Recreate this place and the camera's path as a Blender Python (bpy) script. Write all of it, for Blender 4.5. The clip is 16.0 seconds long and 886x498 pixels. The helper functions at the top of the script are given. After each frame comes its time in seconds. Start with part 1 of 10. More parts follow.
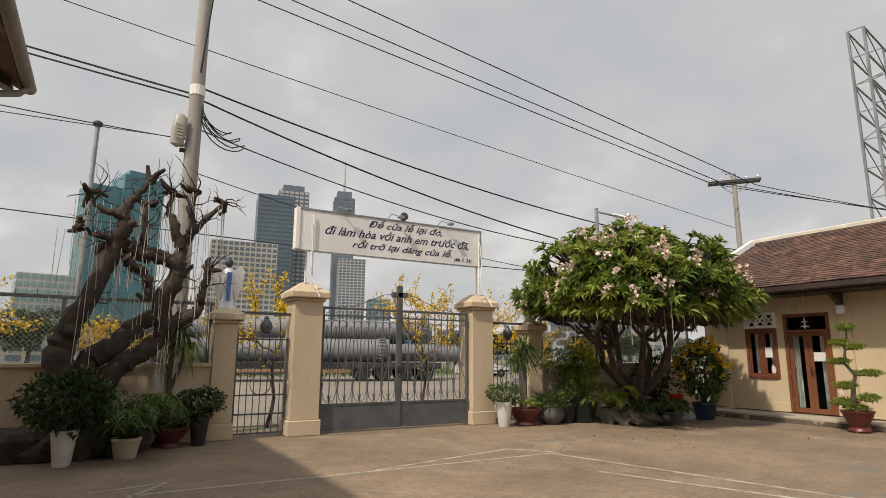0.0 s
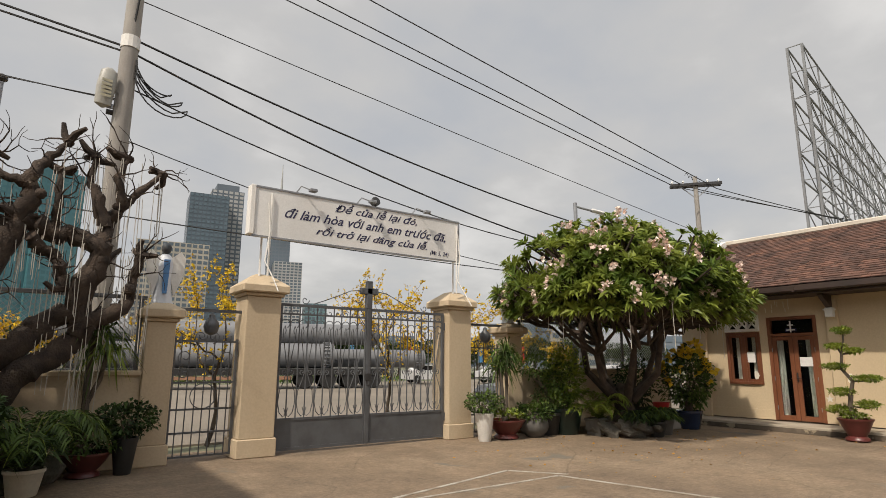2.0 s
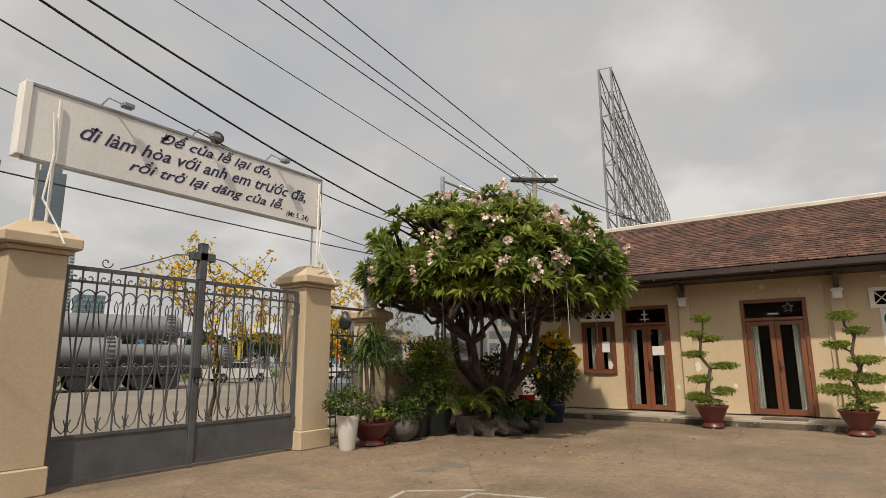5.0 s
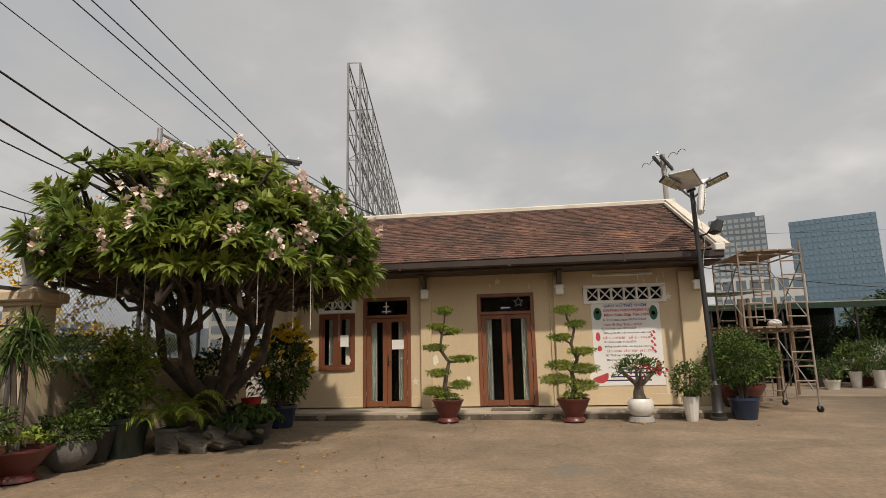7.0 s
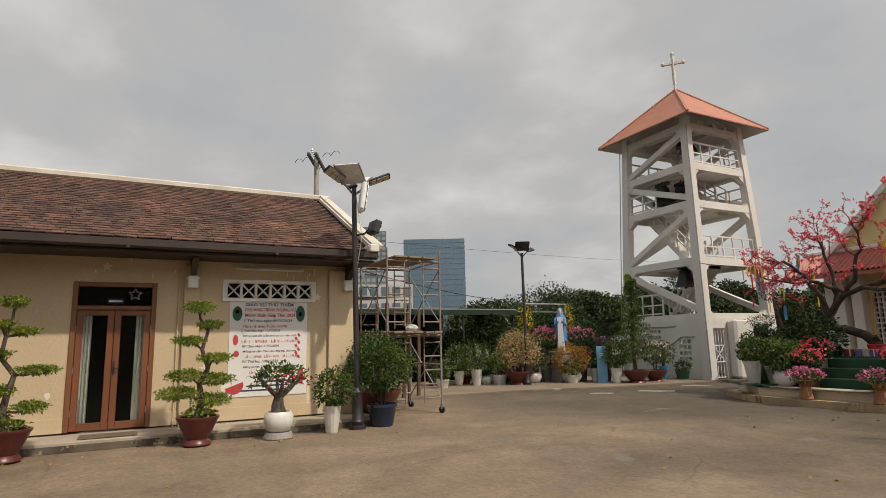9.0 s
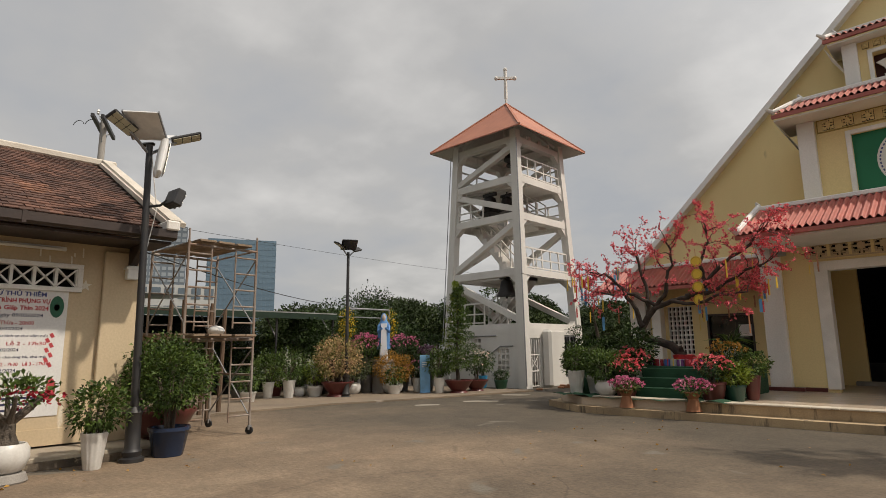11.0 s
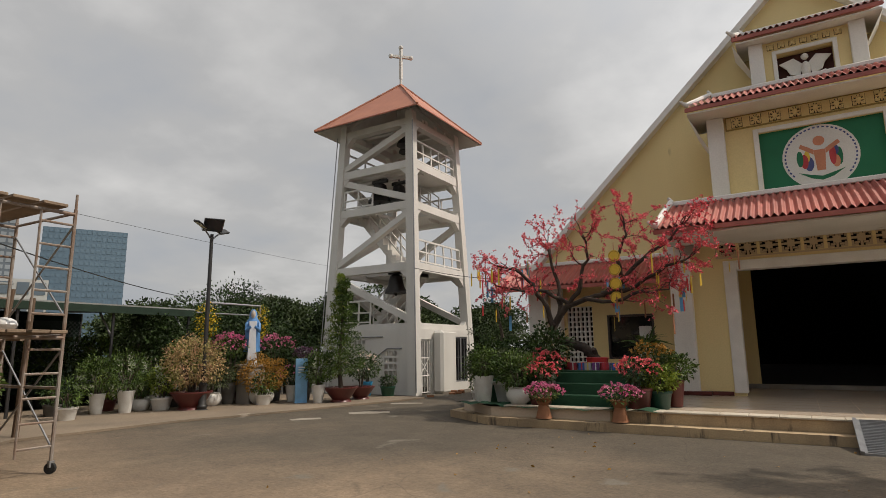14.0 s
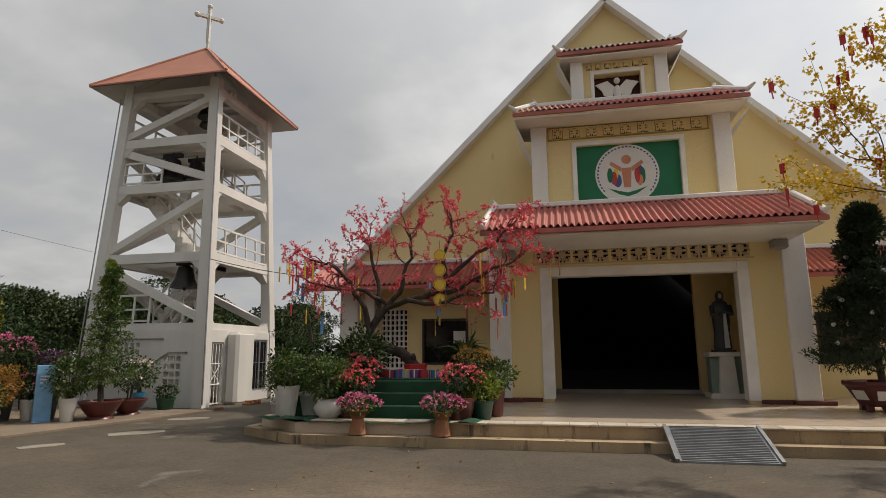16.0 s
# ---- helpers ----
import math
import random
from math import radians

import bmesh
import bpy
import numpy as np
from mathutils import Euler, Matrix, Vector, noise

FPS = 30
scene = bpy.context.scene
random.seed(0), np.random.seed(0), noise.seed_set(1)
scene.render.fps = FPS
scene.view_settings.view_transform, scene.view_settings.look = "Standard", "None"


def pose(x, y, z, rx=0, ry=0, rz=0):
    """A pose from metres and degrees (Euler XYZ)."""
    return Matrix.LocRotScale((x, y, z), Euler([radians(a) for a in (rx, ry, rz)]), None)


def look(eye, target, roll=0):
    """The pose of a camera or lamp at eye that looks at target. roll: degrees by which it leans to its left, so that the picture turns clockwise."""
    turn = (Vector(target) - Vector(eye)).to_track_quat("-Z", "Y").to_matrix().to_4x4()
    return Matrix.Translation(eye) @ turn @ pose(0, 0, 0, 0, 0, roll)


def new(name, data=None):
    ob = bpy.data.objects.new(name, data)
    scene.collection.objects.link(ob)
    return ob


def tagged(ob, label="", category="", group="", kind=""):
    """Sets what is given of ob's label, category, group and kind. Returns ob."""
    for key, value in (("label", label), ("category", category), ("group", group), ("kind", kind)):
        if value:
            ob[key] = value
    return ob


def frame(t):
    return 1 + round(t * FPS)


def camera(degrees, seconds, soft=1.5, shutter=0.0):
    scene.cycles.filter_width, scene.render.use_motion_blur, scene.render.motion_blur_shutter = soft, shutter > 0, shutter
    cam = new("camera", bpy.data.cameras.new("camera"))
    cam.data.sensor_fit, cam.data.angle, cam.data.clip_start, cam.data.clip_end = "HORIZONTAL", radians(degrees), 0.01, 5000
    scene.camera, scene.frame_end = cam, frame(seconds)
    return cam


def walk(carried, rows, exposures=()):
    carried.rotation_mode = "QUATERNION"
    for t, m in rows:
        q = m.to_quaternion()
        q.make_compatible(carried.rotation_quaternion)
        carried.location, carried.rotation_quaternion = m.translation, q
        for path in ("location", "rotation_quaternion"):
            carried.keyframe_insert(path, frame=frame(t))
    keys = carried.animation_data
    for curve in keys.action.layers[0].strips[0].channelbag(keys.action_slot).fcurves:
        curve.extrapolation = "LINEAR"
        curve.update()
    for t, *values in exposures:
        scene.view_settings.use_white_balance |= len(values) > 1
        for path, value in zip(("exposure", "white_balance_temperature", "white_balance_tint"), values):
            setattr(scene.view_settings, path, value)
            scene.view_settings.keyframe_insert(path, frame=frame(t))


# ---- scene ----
cam = camera(75.1, 16.0, 0.7)
PATH = [
    (0, (1.197, -0.65, 1.542), (2.185, 1.05, 1.911), 0.3),
    (0.5, (1.235, -0.195, 1.555), (2.266, 1.478, 1.929), 0.3),
    (1, (1.308, 0.285, 1.578), (2.383, 1.928, 1.957), 0.2),
    (1.5, (1.334, 0.711, 1.548), (2.454, 2.323, 1.933), 0.2),
    (2, (1.362, 1.13, 1.538), (2.525, 2.709, 1.926), 0.2),
    (2.5, (1.331, 1.575, 1.517), (2.532, 3.126, 1.907), 0.1),
    (3, (1.388, 1.974, 1.484), (2.62, 3.5, 1.878), 0.1),
    (3.2, (1.428, 2.16, 1.493), (2.671, 3.676, 1.887), 0.1),
    (5.3, (2.231, 3.698, 1.413), (3.918, 4.706, 1.785), -0.6),
    (5.5, (2.345, 3.797, 1.412), (4.074, 4.733, 1.78), -0.7),
    (6, (2.705, 4.044, 1.408), (4.532, 4.773, 1.771), -0.9),
    (6.5, (3.087, 4.244, 1.416), (4.989, 4.749, 1.77), -1.1),
    (7, (3.483, 4.293, 1.403), (5.432, 4.572, 1.755), -1.3),
    (7.5, (3.918, 4.448, 1.453), (5.889, 4.443, 1.793), -1.4),
    (8, (4.353, 4.472, 1.451), (6.303, 4.181, 1.787), -1.5),
    (8.5, (4.762, 4.413, 1.525), (6.64, 3.808, 1.851), -1.4),
    (9, (5.147, 4.328, 1.51), (6.898, 3.419, 1.833), -1.3),
    (9.5, (5.535, 4.208, 1.508), (7.144, 3.065, 1.83), -1.1),
    (10, (5.919, 4.062, 1.499), (7.403, 2.761, 1.819), -1.0),
    (12.5, (7.825, 3.121, 1.476), (9.15, 1.663, 1.823), -0.7),
    (13, (8.09, 2.895, 1.486), (9.38, 1.407, 1.834), -0.8),
    (13.5, (8.335, 2.588, 1.495), (9.517, 1.013, 1.844), -0.7),
    (14, (8.615, 2.305, 1.476), (9.637, 0.62, 1.821), -0.7),
    (14.5, (8.816, 2.015, 1.483), (9.728, 0.268, 1.828), -0.7),
    (15, (9.058, 1.653, 1.492), (9.77, -0.184, 1.837), -0.6),
    (15.5, (9.266, 1.361, 1.513), (9.827, -0.527, 1.86), -0.5),
    (16, (9.437, 1.08, 1.506), (9.841, -0.847, 1.858), -0.4),
]
walk(cam, [(t, look(eye, target, roll)) for t, eye, target, roll in PATH], [(0.0, 0.38, 6600, 10), (3.0, 0.34, 6650, 10), (6.0, 0.23, 6750, 10), (8.5, 0.15, 6700, 10), (12.5, 0.10, 6600, 10), (16.0, 0.06, 6500, 10)])

# ---- light ----
SUN_TO = Vector((-0.67, -0.28, 0.95)).normalized()
sun = new("sun", bpy.data.lights.new("sun", "SUN"))
sun.data.energy, sun.data.angle, sun.data.color = 2.9, radians(1.4), (1.0, 0.90, 0.77)
sun.matrix_world = look((0, 0, 60), Vector((0, 0, 60)) - SUN_TO)
world = bpy.data.worlds.new("sky")
scene.world = world
world.use_nodes = True
wn, wl = world.node_tree.nodes, world.node_tree.links
wn.clear()
w_out, w_bg, w_sky = wn.new("ShaderNodeOutputWorld"), wn.new("ShaderNodeBackground"), wn.new("ShaderNodeTexSky")
w_sky.sky_type, w_sky.sun_disc = "NISHITA", False
w_sky.sun_elevation, w_sky.sun_rotation = math.asin(SUN_TO.z), math.atan2(SUN_TO.x, SUN_TO.y)
w_sky.dust_density, w_sky.air_density = 4.0, 1.2
w_tc, w_sep = wn.new("ShaderNodeTexCoord"), wn.new("ShaderNodeSeparateXYZ")
w_add, w_abs = wn.new("ShaderNodeMath"), wn.new("ShaderNodeMath")
w_abs.operation, w_add.operation, w_add.inputs[1].default_value = "ABSOLUTE", "ADD", 0.30
w_div = wn.new("ShaderNodeVectorMath")
w_div.operation = "DIVIDE"
w_noise, w_ramp, w_mix = wn.new("ShaderNodeTexNoise"), wn.new("ShaderNodeValToRGB"), wn.new("ShaderNodeMix")
w_noise.inputs["Scale"].default_value, w_noise.inputs["Detail"].default_value, w_noise.inputs["Roughness"].default_value = 1.9, 7, 0.50
w_ramp.color_ramp.elements[0].position, w_ramp.color_ramp.elements[0].color = 0.34, (3.85, 4.0, 4.25, 1)
w_ramp.color_ramp.elements[1].position, w_ramp.color_ramp.elements[1].color = 0.70, (6.2, 6.1, 5.95, 1)
w_mid = w_ramp.color_ramp.elements.new(0.52)
w_mid.color = (4.55, 4.52, 4.48, 1)
w_mix.data_type = "RGBA"
w_mix.inputs[0].default_value = 0.93
wl.new(w_tc.outputs["Generated"], w_sep.inputs[0])
wl.new(w_sep.outputs[2], w_abs.inputs[0])
wl.new(w_abs.outputs[0], w_add.inputs[0])
wl.new(w_tc.outputs["Generated"], w_div.inputs[0])
wl.new(w_add.outputs[0], w_div.inputs[1])
wl.new(w_div.outputs[0], w_noise.inputs["Vector"])
wl.new(w_noise.outputs["Fac"], w_ramp.inputs[0])
wl.new(w_sky.outputs[0], w_mix.inputs[6])
wl.new(w_ramp.outputs[0], w_mix.inputs[7])
w_dot, w_glow, w_scl = wn.new("ShaderNodeVectorMath"), wn.new("ShaderNodeMapRange"), wn.new("ShaderNodeVectorMath")
w_dot.operation, w_scl.operation = "DOT_PRODUCT", "SCALE"
w_dot.inputs[1].default_value = SUN_TO
w_glow.inputs["From Min"].default_value, w_glow.inputs["From Max"].default_value = 0.30, 1.0
w_glow.inputs["To Min"].default_value, w_glow.inputs["To Max"].default_value = 1.0, 2.0
wl.new(w_tc.outputs["Generated"], w_dot.inputs[0])
wl.new(w_dot.outputs["Value"], w_glow.inputs["Value"])
wl.new(w_mix.outputs[2], w_scl.inputs[0])
wl.new(w_glow.outputs[0], w_scl.inputs["Scale"])
wl.new(w_scl.outputs[0], w_bg.inputs[0])
w_bg.inputs[1].default_value = 0.1
wl.new(w_bg.outputs[0], w_out.inputs[0])


# ---- materials ----
def mat(name, col, rough=0.75, col2=None, scale=1.5, fine=40.0, bump=0.2, metal=0.0, streak=1.0, patch=None, patch_at=0.62, patch_scale=2.5, patch_soft=0.03, var=0.0, see=0.0, tone=0.12):
    """Paint, stone, wood, metal or leaf: a broad mottling from col to col2, a fine grain, odd patches, and a shade of its own for each loose piece."""
    m = bpy.data.materials.new(name)
    m.use_nodes = True
    n, l = m.node_tree.nodes, m.node_tree.links
    b = n["Principled BSDF"]
    col2 = col2 or tuple(c * 0.78 for c in col)
    geo, mp = n.new("ShaderNodeNewGeometry"), n.new("ShaderNodeMapping")
    mp.inputs["Scale"].default_value = (1, 1, 1 / streak)
    l.new(geo.outputs["Position"], mp.inputs[0])
    n1, n2 = n.new("ShaderNodeTexNoise"), n.new("ShaderNodeTexNoise")
    n1.inputs["Scale"].default_value, n1.inputs["Detail"].default_value = scale, 5
    n2.inputs["Scale"].default_value, n2.inputs["Detail"].default_value = fine, 3
    l.new(mp.outputs[0], n1.inputs["Vector"])
    l.new(geo.outputs["Position"], n2.inputs["Vector"])
    r1 = n.new("ShaderNodeValToRGB")
    r1.color_ramp.elements[0].position, r1.color_ramp.elements[1].position = 0.36, 0.66
    r1.color_ramp.elements[0].color, r1.color_ramp.elements[1].color = (*col, 1), (*col2, 1)
    l.new(n1.outputs["Fac"], r1.inputs[0])
    out = r1.outputs[0]
    if patch:
        n3, r3, mx = n.new("ShaderNodeTexNoise"), n.new("ShaderNodeValToRGB"), n.new("ShaderNodeMix")
        n3.inputs["Scale"].default_value, n3.inputs["Detail"].default_value, n3.inputs["Roughness"].default_value = patch_scale, 8, 0.6
        off = n.new("ShaderNodeVectorMath")
        off.inputs[1].default_value = (7.3, 3.1, 1.7)
        l.new(mp.outputs[0], off.inputs[0])
        l.new(off.outputs[0], n3.inputs["Vector"])
        r3.color_ramp.elements[0].position, r3.color_ramp.elements[1].position = patch_at, patch_at + patch_soft
        l.new(n3.outputs["Fac"], r3.inputs[0])
        mx.data_type = "RGBA"
        mx.inputs[7].default_value = (*patch, 1)
        l.new(r3.outputs[0], mx.inputs[0])
        l.new(out, mx.inputs[6])
        out = mx.outputs[2]
    hsv = n.new("ShaderNodeHueSaturation")
    val = n.new("ShaderNodeMapRange")
    val.inputs["To Min"].default_value, val.inputs["To Max"].default_value = 1 - tone, 1 + tone
    l.new(n2.outputs["Fac"], val.inputs["Value"])
    last = val.outputs[0]
    if var:
        info, ad, rr = n.new("ShaderNodeObjectInfo"), n.new("ShaderNodeMath"), n.new("ShaderNodeMapRange")
        fr = n.new("ShaderNodeMath")
        fr.operation = "FRACT"
        l.new(info.outputs["Random"], ad.inputs[0])
        l.new(geo.outputs["Random Per Island"], ad.inputs[1])
        l.new(ad.outputs[0], fr.inputs[0])
        rr.inputs["To Min"].default_value, rr.inputs["To Max"].default_value = 1 - var, 1 + var
        l.new(fr.outputs[0], rr.inputs["Value"])
        mu = n.new("ShaderNodeMath")
        mu.operation = "MULTIPLY"
        l.new(last, mu.inputs[0])
        l.new(rr.outputs[0], mu.inputs[1])
        last = mu.outputs[0]
    l.new(last, hsv.inputs["Value"])
    l.new(out, hsv.inputs["Color"])
    l.new(hsv.outputs[0], b.inputs["Base Color"])
    b.inputs["Roughness"].default_value, b.inputs["Metallic"].default_value = rough, metal
    if bump:
        bp = n.new("ShaderNodeBump")
        bp.inputs["Strength"].default_value, bp.inputs["Distance"].default_value = bump, 0.02
        l.new(n2.outputs["Fac"], bp.inputs["Height"])
        l.new(bp.outputs[0], b.inputs["Normal"])
    if see:
        b.inputs["Specular IOR Level"].default_value = 0.3
        tr, ms = n.new("ShaderNodeBsdfTranslucent"), n.new("ShaderNodeMixShader")
        l.new(hsv.outputs[0], tr.inputs[0])
        ms.inputs[0].default_value = see
        l.new(b.outputs[0], ms.inputs[1])
        l.new(tr.outputs[0], ms.inputs[2])
        l.new(ms.outputs[0], n["Material Output"].inputs[0])
    return m


def glass(name, col=(0.9, 0.95, 0.95)):
    m = bpy.data.materials.new(name)
    m.use_nodes = True
    b = m.node_tree.nodes["Principled BSDF"]
    b.inputs["Base Color"].default_value, b.inputs["Roughness"].default_value = (*col, 1), 0.03
    b.inputs["Transmission Weight"].default_value, b.inputs["IOR"].default_value = 1.0, 1.2
    return m


CREAM = mat("cream_wall_paint", (0.58, 0.465, 0.31), 0.85, (0.51, 0.40, 0.26), 0.8, 30, 0.12, streak=3, patch=(0.68, 0.61, 0.49), patch_at=0.67, patch_scale=1.6)
CREAM_GATE = mat("cream_pillar_paint", (0.54, 0.44, 0.31), 0.85, (0.47, 0.37, 0.25), 1.2, 30, 0.12, streak=4, patch=(0.50, 0.40, 0.27), patch_at=0.68)
YELLOW = mat("yellow_church_paint", (0.76, 0.62, 0.32), 0.85, (0.70, 0.56, 0.28), 0.7, 30, 0.1, streak=4, patch=(0.55, 0.44, 0.24), patch_at=0.70, patch_scale=1.2)
WHITE = mat("white_wall_paint", (0.78, 0.76, 0.72), 0.8, (0.68, 0.66, 0.62), 1.0, 30, 0.1, streak=5, patch=(0.52, 0.50, 0.46), patch_at=0.70, patch_scale=1.4)
TRIM = mat("white_trim_paint", (0.80, 0.78, 0.74), 0.7, (0.70, 0.68, 0.64), 2, 40, 0.06)
PLASTIC = mat("white_plastic", (0.78, 0.78, 0.76), 0.4, None, 3, 60, 0.0, tone=0.04)
GROUND = mat("worn_concrete", (0.19, 0.165, 0.135), 0.9, (0.135, 0.118, 0.098), 0.28, 25, 0.5, patch=(0.235, 0.205, 0.165), patch_at=0.60, patch_scale=0.7, tone=0.22)
ASPHALT = mat("grey_asphalt", (0.115, 0.108, 0.10), 0.9, (0.085, 0.08, 0.075), 0.35, 60, 0.7, patch=(0.15, 0.14, 0.125), patch_at=0.58, patch_scale=0.9, tone=0.3)
EARTH = mat("far_dusty_ground", (0.16, 0.15, 0.10), 0.95, (0.08, 0.10, 0.05), 0.05, 3, 0.2)
DUST = mat("dusty_road", (0.21, 0.18, 0.145), 0.95, (0.16, 0.138, 0.11), 0.2, 20, 0.3)
NOSING = mat("pale_edge_tile", (0.52, 0.46, 0.37), 0.7, (0.40, 0.34, 0.26), 2, 40, 0.1, var=0.15, patch=(0.22, 0.17, 0.12), patch_at=0.62, patch_scale=4, patch_soft=0.1)
KERB = mat("kerb_stone", (0.46, 0.34, 0.20), 0.85, (0.30, 0.22, 0.135), 1.5, 40, 0.3, streak=6, patch=(0.09, 0.07, 0.05), patch_at=0.57, patch_scale=5.5, patch_soft=0.10, tone=0.25)
TILEFLOOR = mat("polished_floor_tile", (0.56, 0.46, 0.36), 0.22, (0.50, 0.41, 0.32), 0.8, 30, 0.0, var=0.05)
LINE = mat("worn_white_line", (0.40, 0.37, 0.32), 0.9, (0.24, 0.20, 0.155), 4, 60, 0.1)
ROOF = mat("brown_clay_tile", (0.118, 0.056, 0.037), 0.9, (0.056, 0.031, 0.024), 0.9, 30, 0.3, var=0.45, patch=(0.18, 0.085, 0.05), patch_at=0.64, patch_scale=1.1)
REDTILE = mat("red_glazed_tile", (0.42, 0.12, 0.09), 0.5, (0.32, 0.09, 0.07), 2, 30, 0.1, var=0.1, patch=(0.20, 0.09, 0.07), patch_at=0.66)
ORANGE_ROOF = mat("orange_metal_roof", (0.42, 0.17, 0.10), 0.6, (0.36, 0.14, 0.085), 1.5, 30, 0.05)
FASCIA = mat("dark_brown_fascia", (0.045, 0.028, 0.022), 0.5, (0.03, 0.02, 0.017), 2, 30, 0.1)
WOOD = mat("stained_door_wood", (0.20, 0.075, 0.035), 0.45, (0.14, 0.05, 0.025), 3, 60, 0.1, streak=8)
DARK_GLASS = mat("dark_window_glass", (0.015, 0.015, 0.016), 0.06, (0.012, 0.012, 0.013), 2, 20, 0, tone=0.02)
# Near-black colour standing in for shade inside rooms, holes and the pipe mouth.
DARK = mat("painted_shade_black", (0.012, 0.011, 0.010), 0.9, None, 1, 10, 0)
CURTAIN = mat("pale_curtain", (0.55, 0.52, 0.46), 0.9, (0.45, 0.42, 0.37), 4, 40, 0.1)
IRON = mat("grey_painted_iron", (0.095, 0.10, 0.108), 0.45, (0.07, 0.072, 0.078), 4, 60, 0.1, patch=(0.10, 0.065, 0.045), patch_at=0.70, patch_scale=5)
BLACK_IRON = mat("black_painted_iron", (0.022, 0.022, 0.025), 0.5, (0.03, 0.028, 0.026), 4, 60, 0.1)
STEEL = mat("galvanised_steel", (0.32, 0.33, 0.34), 0.45, (0.24, 0.24, 0.25), 4, 60, 0.05, metal=0.6)
RUST = mat("rusty_scaffold_tube", (0.22, 0.15, 0.11), 0.7, (0.30, 0.27, 0.24), 4, 50, 0.2, metal=0.2)
CONCRETE = mat("grey_concrete", (0.33, 0.31, 0.28), 0.9, (0.24, 0.22, 0.20), 2, 40, 0.3, streak=4)
CABLE = mat("black_cable", (0.02, 0.02, 0.02), 0.6, None, 3, 30, 0)
BARK = mat("grey_brown_bark", (0.115, 0.09, 0.068), 0.95, (0.055, 0.042, 0.033), 5, 50, 0.9, streak=2, tone=0.3)
BARK_PALE = mat("frangipani_bark", (0.13, 0.105, 0.082), 0.9, (0.06, 0.048, 0.037), 4, 50, 0.7, tone=0.25)
BARK_DARK = mat("bare_tree_bark", (0.07, 0.05, 0.037), 0.95, (0.03, 0.022, 0.018), 6, 45, 1.0, tone=0.35, patch=(0.13, 0.10, 0.075), patch_at=0.66, patch_scale=4)
LEAF = mat("green_leaf", (0.088, 0.135, 0.026), 0.58, (0.034, 0.064, 0.014), 3, 20, 0, var=0.62, see=0.22)
LEAF_FRANG = mat("frangipani_leaf", (0.23, 0.27, 0.045), 0.45, (0.085, 0.14, 0.026), 1.2, 20, 0, var=0.4, see=0.40)
LEAF_DARK = mat("dark_green_leaf", (0.042, 0.074, 0.018), 0.62, (0.017, 0.034, 0.010), 3, 20, 0, var=0.6, see=0.15)
LEAF_LIME = mat("lime_green_leaf", (0.24, 0.29, 0.04), 0.5, (0.12, 0.18, 0.03), 4, 20, 0, var=0.35, see=0.3)
LEAF_GREY = mat("grey_green_leaf", (0.12, 0.14, 0.065), 0.65, (0.06, 0.08, 0.035), 4, 20, 0, var=0.3, see=0.25)
LEAF_RUST = mat("rust_orange_leaf", (0.40, 0.22, 0.045), 0.6, (0.28, 0.15, 0.03), 5, 20, 0, var=0.35, see=0.25)
LEAF_PEACH = mat("peach_pink_leaf", (0.46, 0.28, 0.17), 0.6, (0.28, 0.28, 0.09), 4, 20, 0, var=0.3, see=0.25)
PINE = mat("pine_needles", (0.026, 0.044, 0.018), 0.7, (0.014, 0.026, 0.011), 4, 20, 0, var=0.4, see=0.05)
PETAL_PINK = mat("pale_pink_petals", (0.78, 0.58, 0.52), 0.6, (0.80, 0.70, 0.62), 5, 30, 0, var=0.25, see=0.2)
PETAL_MAGENTA = mat("magenta_petals", (0.58, 0.10, 0.26), 0.6, (0.62, 0.26, 0.36), 5, 30, 0, var=0.3, see=0.2)
PETAL_YELLOW = mat("yellow_petals", (0.72, 0.50, 0.03), 0.6, (0.62, 0.44, 0.03), 5, 30, 0, var=0.25, see=0.2)
BLOSSOM = mat("pink_red_blossom", (0.80, 0.20, 0.22), 0.6, (0.70, 0.10, 0.13), 3, 30, 0, var=0.3, see=0.15)
RED = mat("red_paper", (0.50, 0.03, 0.03), 0.6, (0.42, 0.025, 0.025), 4, 30, 0, var=0.1)
GOLD = mat("yellow_gold_paper", (0.75, 0.52, 0.05), 0.45, (0.66, 0.44, 0.04), 4, 30, 0)
BLUE_PAPER = mat("blue_paper", (0.10, 0.30, 0.55), 0.6, None, 4, 30, 0)
TERRACOTTA = mat("oxblood_glazed_clay", (0.125, 0.030, 0.026), 0.35, (0.09, 0.022, 0.02), 3, 40, 0.1)
ORANGE_CLAY = mat("orange_clay", (0.30, 0.13, 0.06), 0.8, None, 3, 40, 0.1)
BLUE_GLAZE = mat("dark_blue_glaze", (0.02, 0.035, 0.075), 0.25, None, 3, 40, 0)
GREEN_GLAZE = mat("dark_green_glaze", (0.015, 0.03, 0.025), 0.3, None, 3, 40, 0)
POT_WHITE = mat("white_glazed_pot", (0.70, 0.69, 0.66), 0.35, (0.60, 0.58, 0.54), 4, 40, 0.03)
POT_CREAM = mat("cream_plastic_pot", (0.60, 0.55, 0.44), 0.5, None, 4, 40, 0.03)
POT_GREY = mat("grey_cement_pot", (0.12, 0.115, 0.105), 0.85, (0.08, 0.075, 0.07), 4, 40, 0.3)
POT_BLACK = mat("black_plastic_pot", (0.022, 0.022, 0.022), 0.6, None, 4, 40, 0.1)
SOIL = mat("potting_soil", (0.05, 0.035, 0.025), 1.0, None, 8, 60, 0.6)
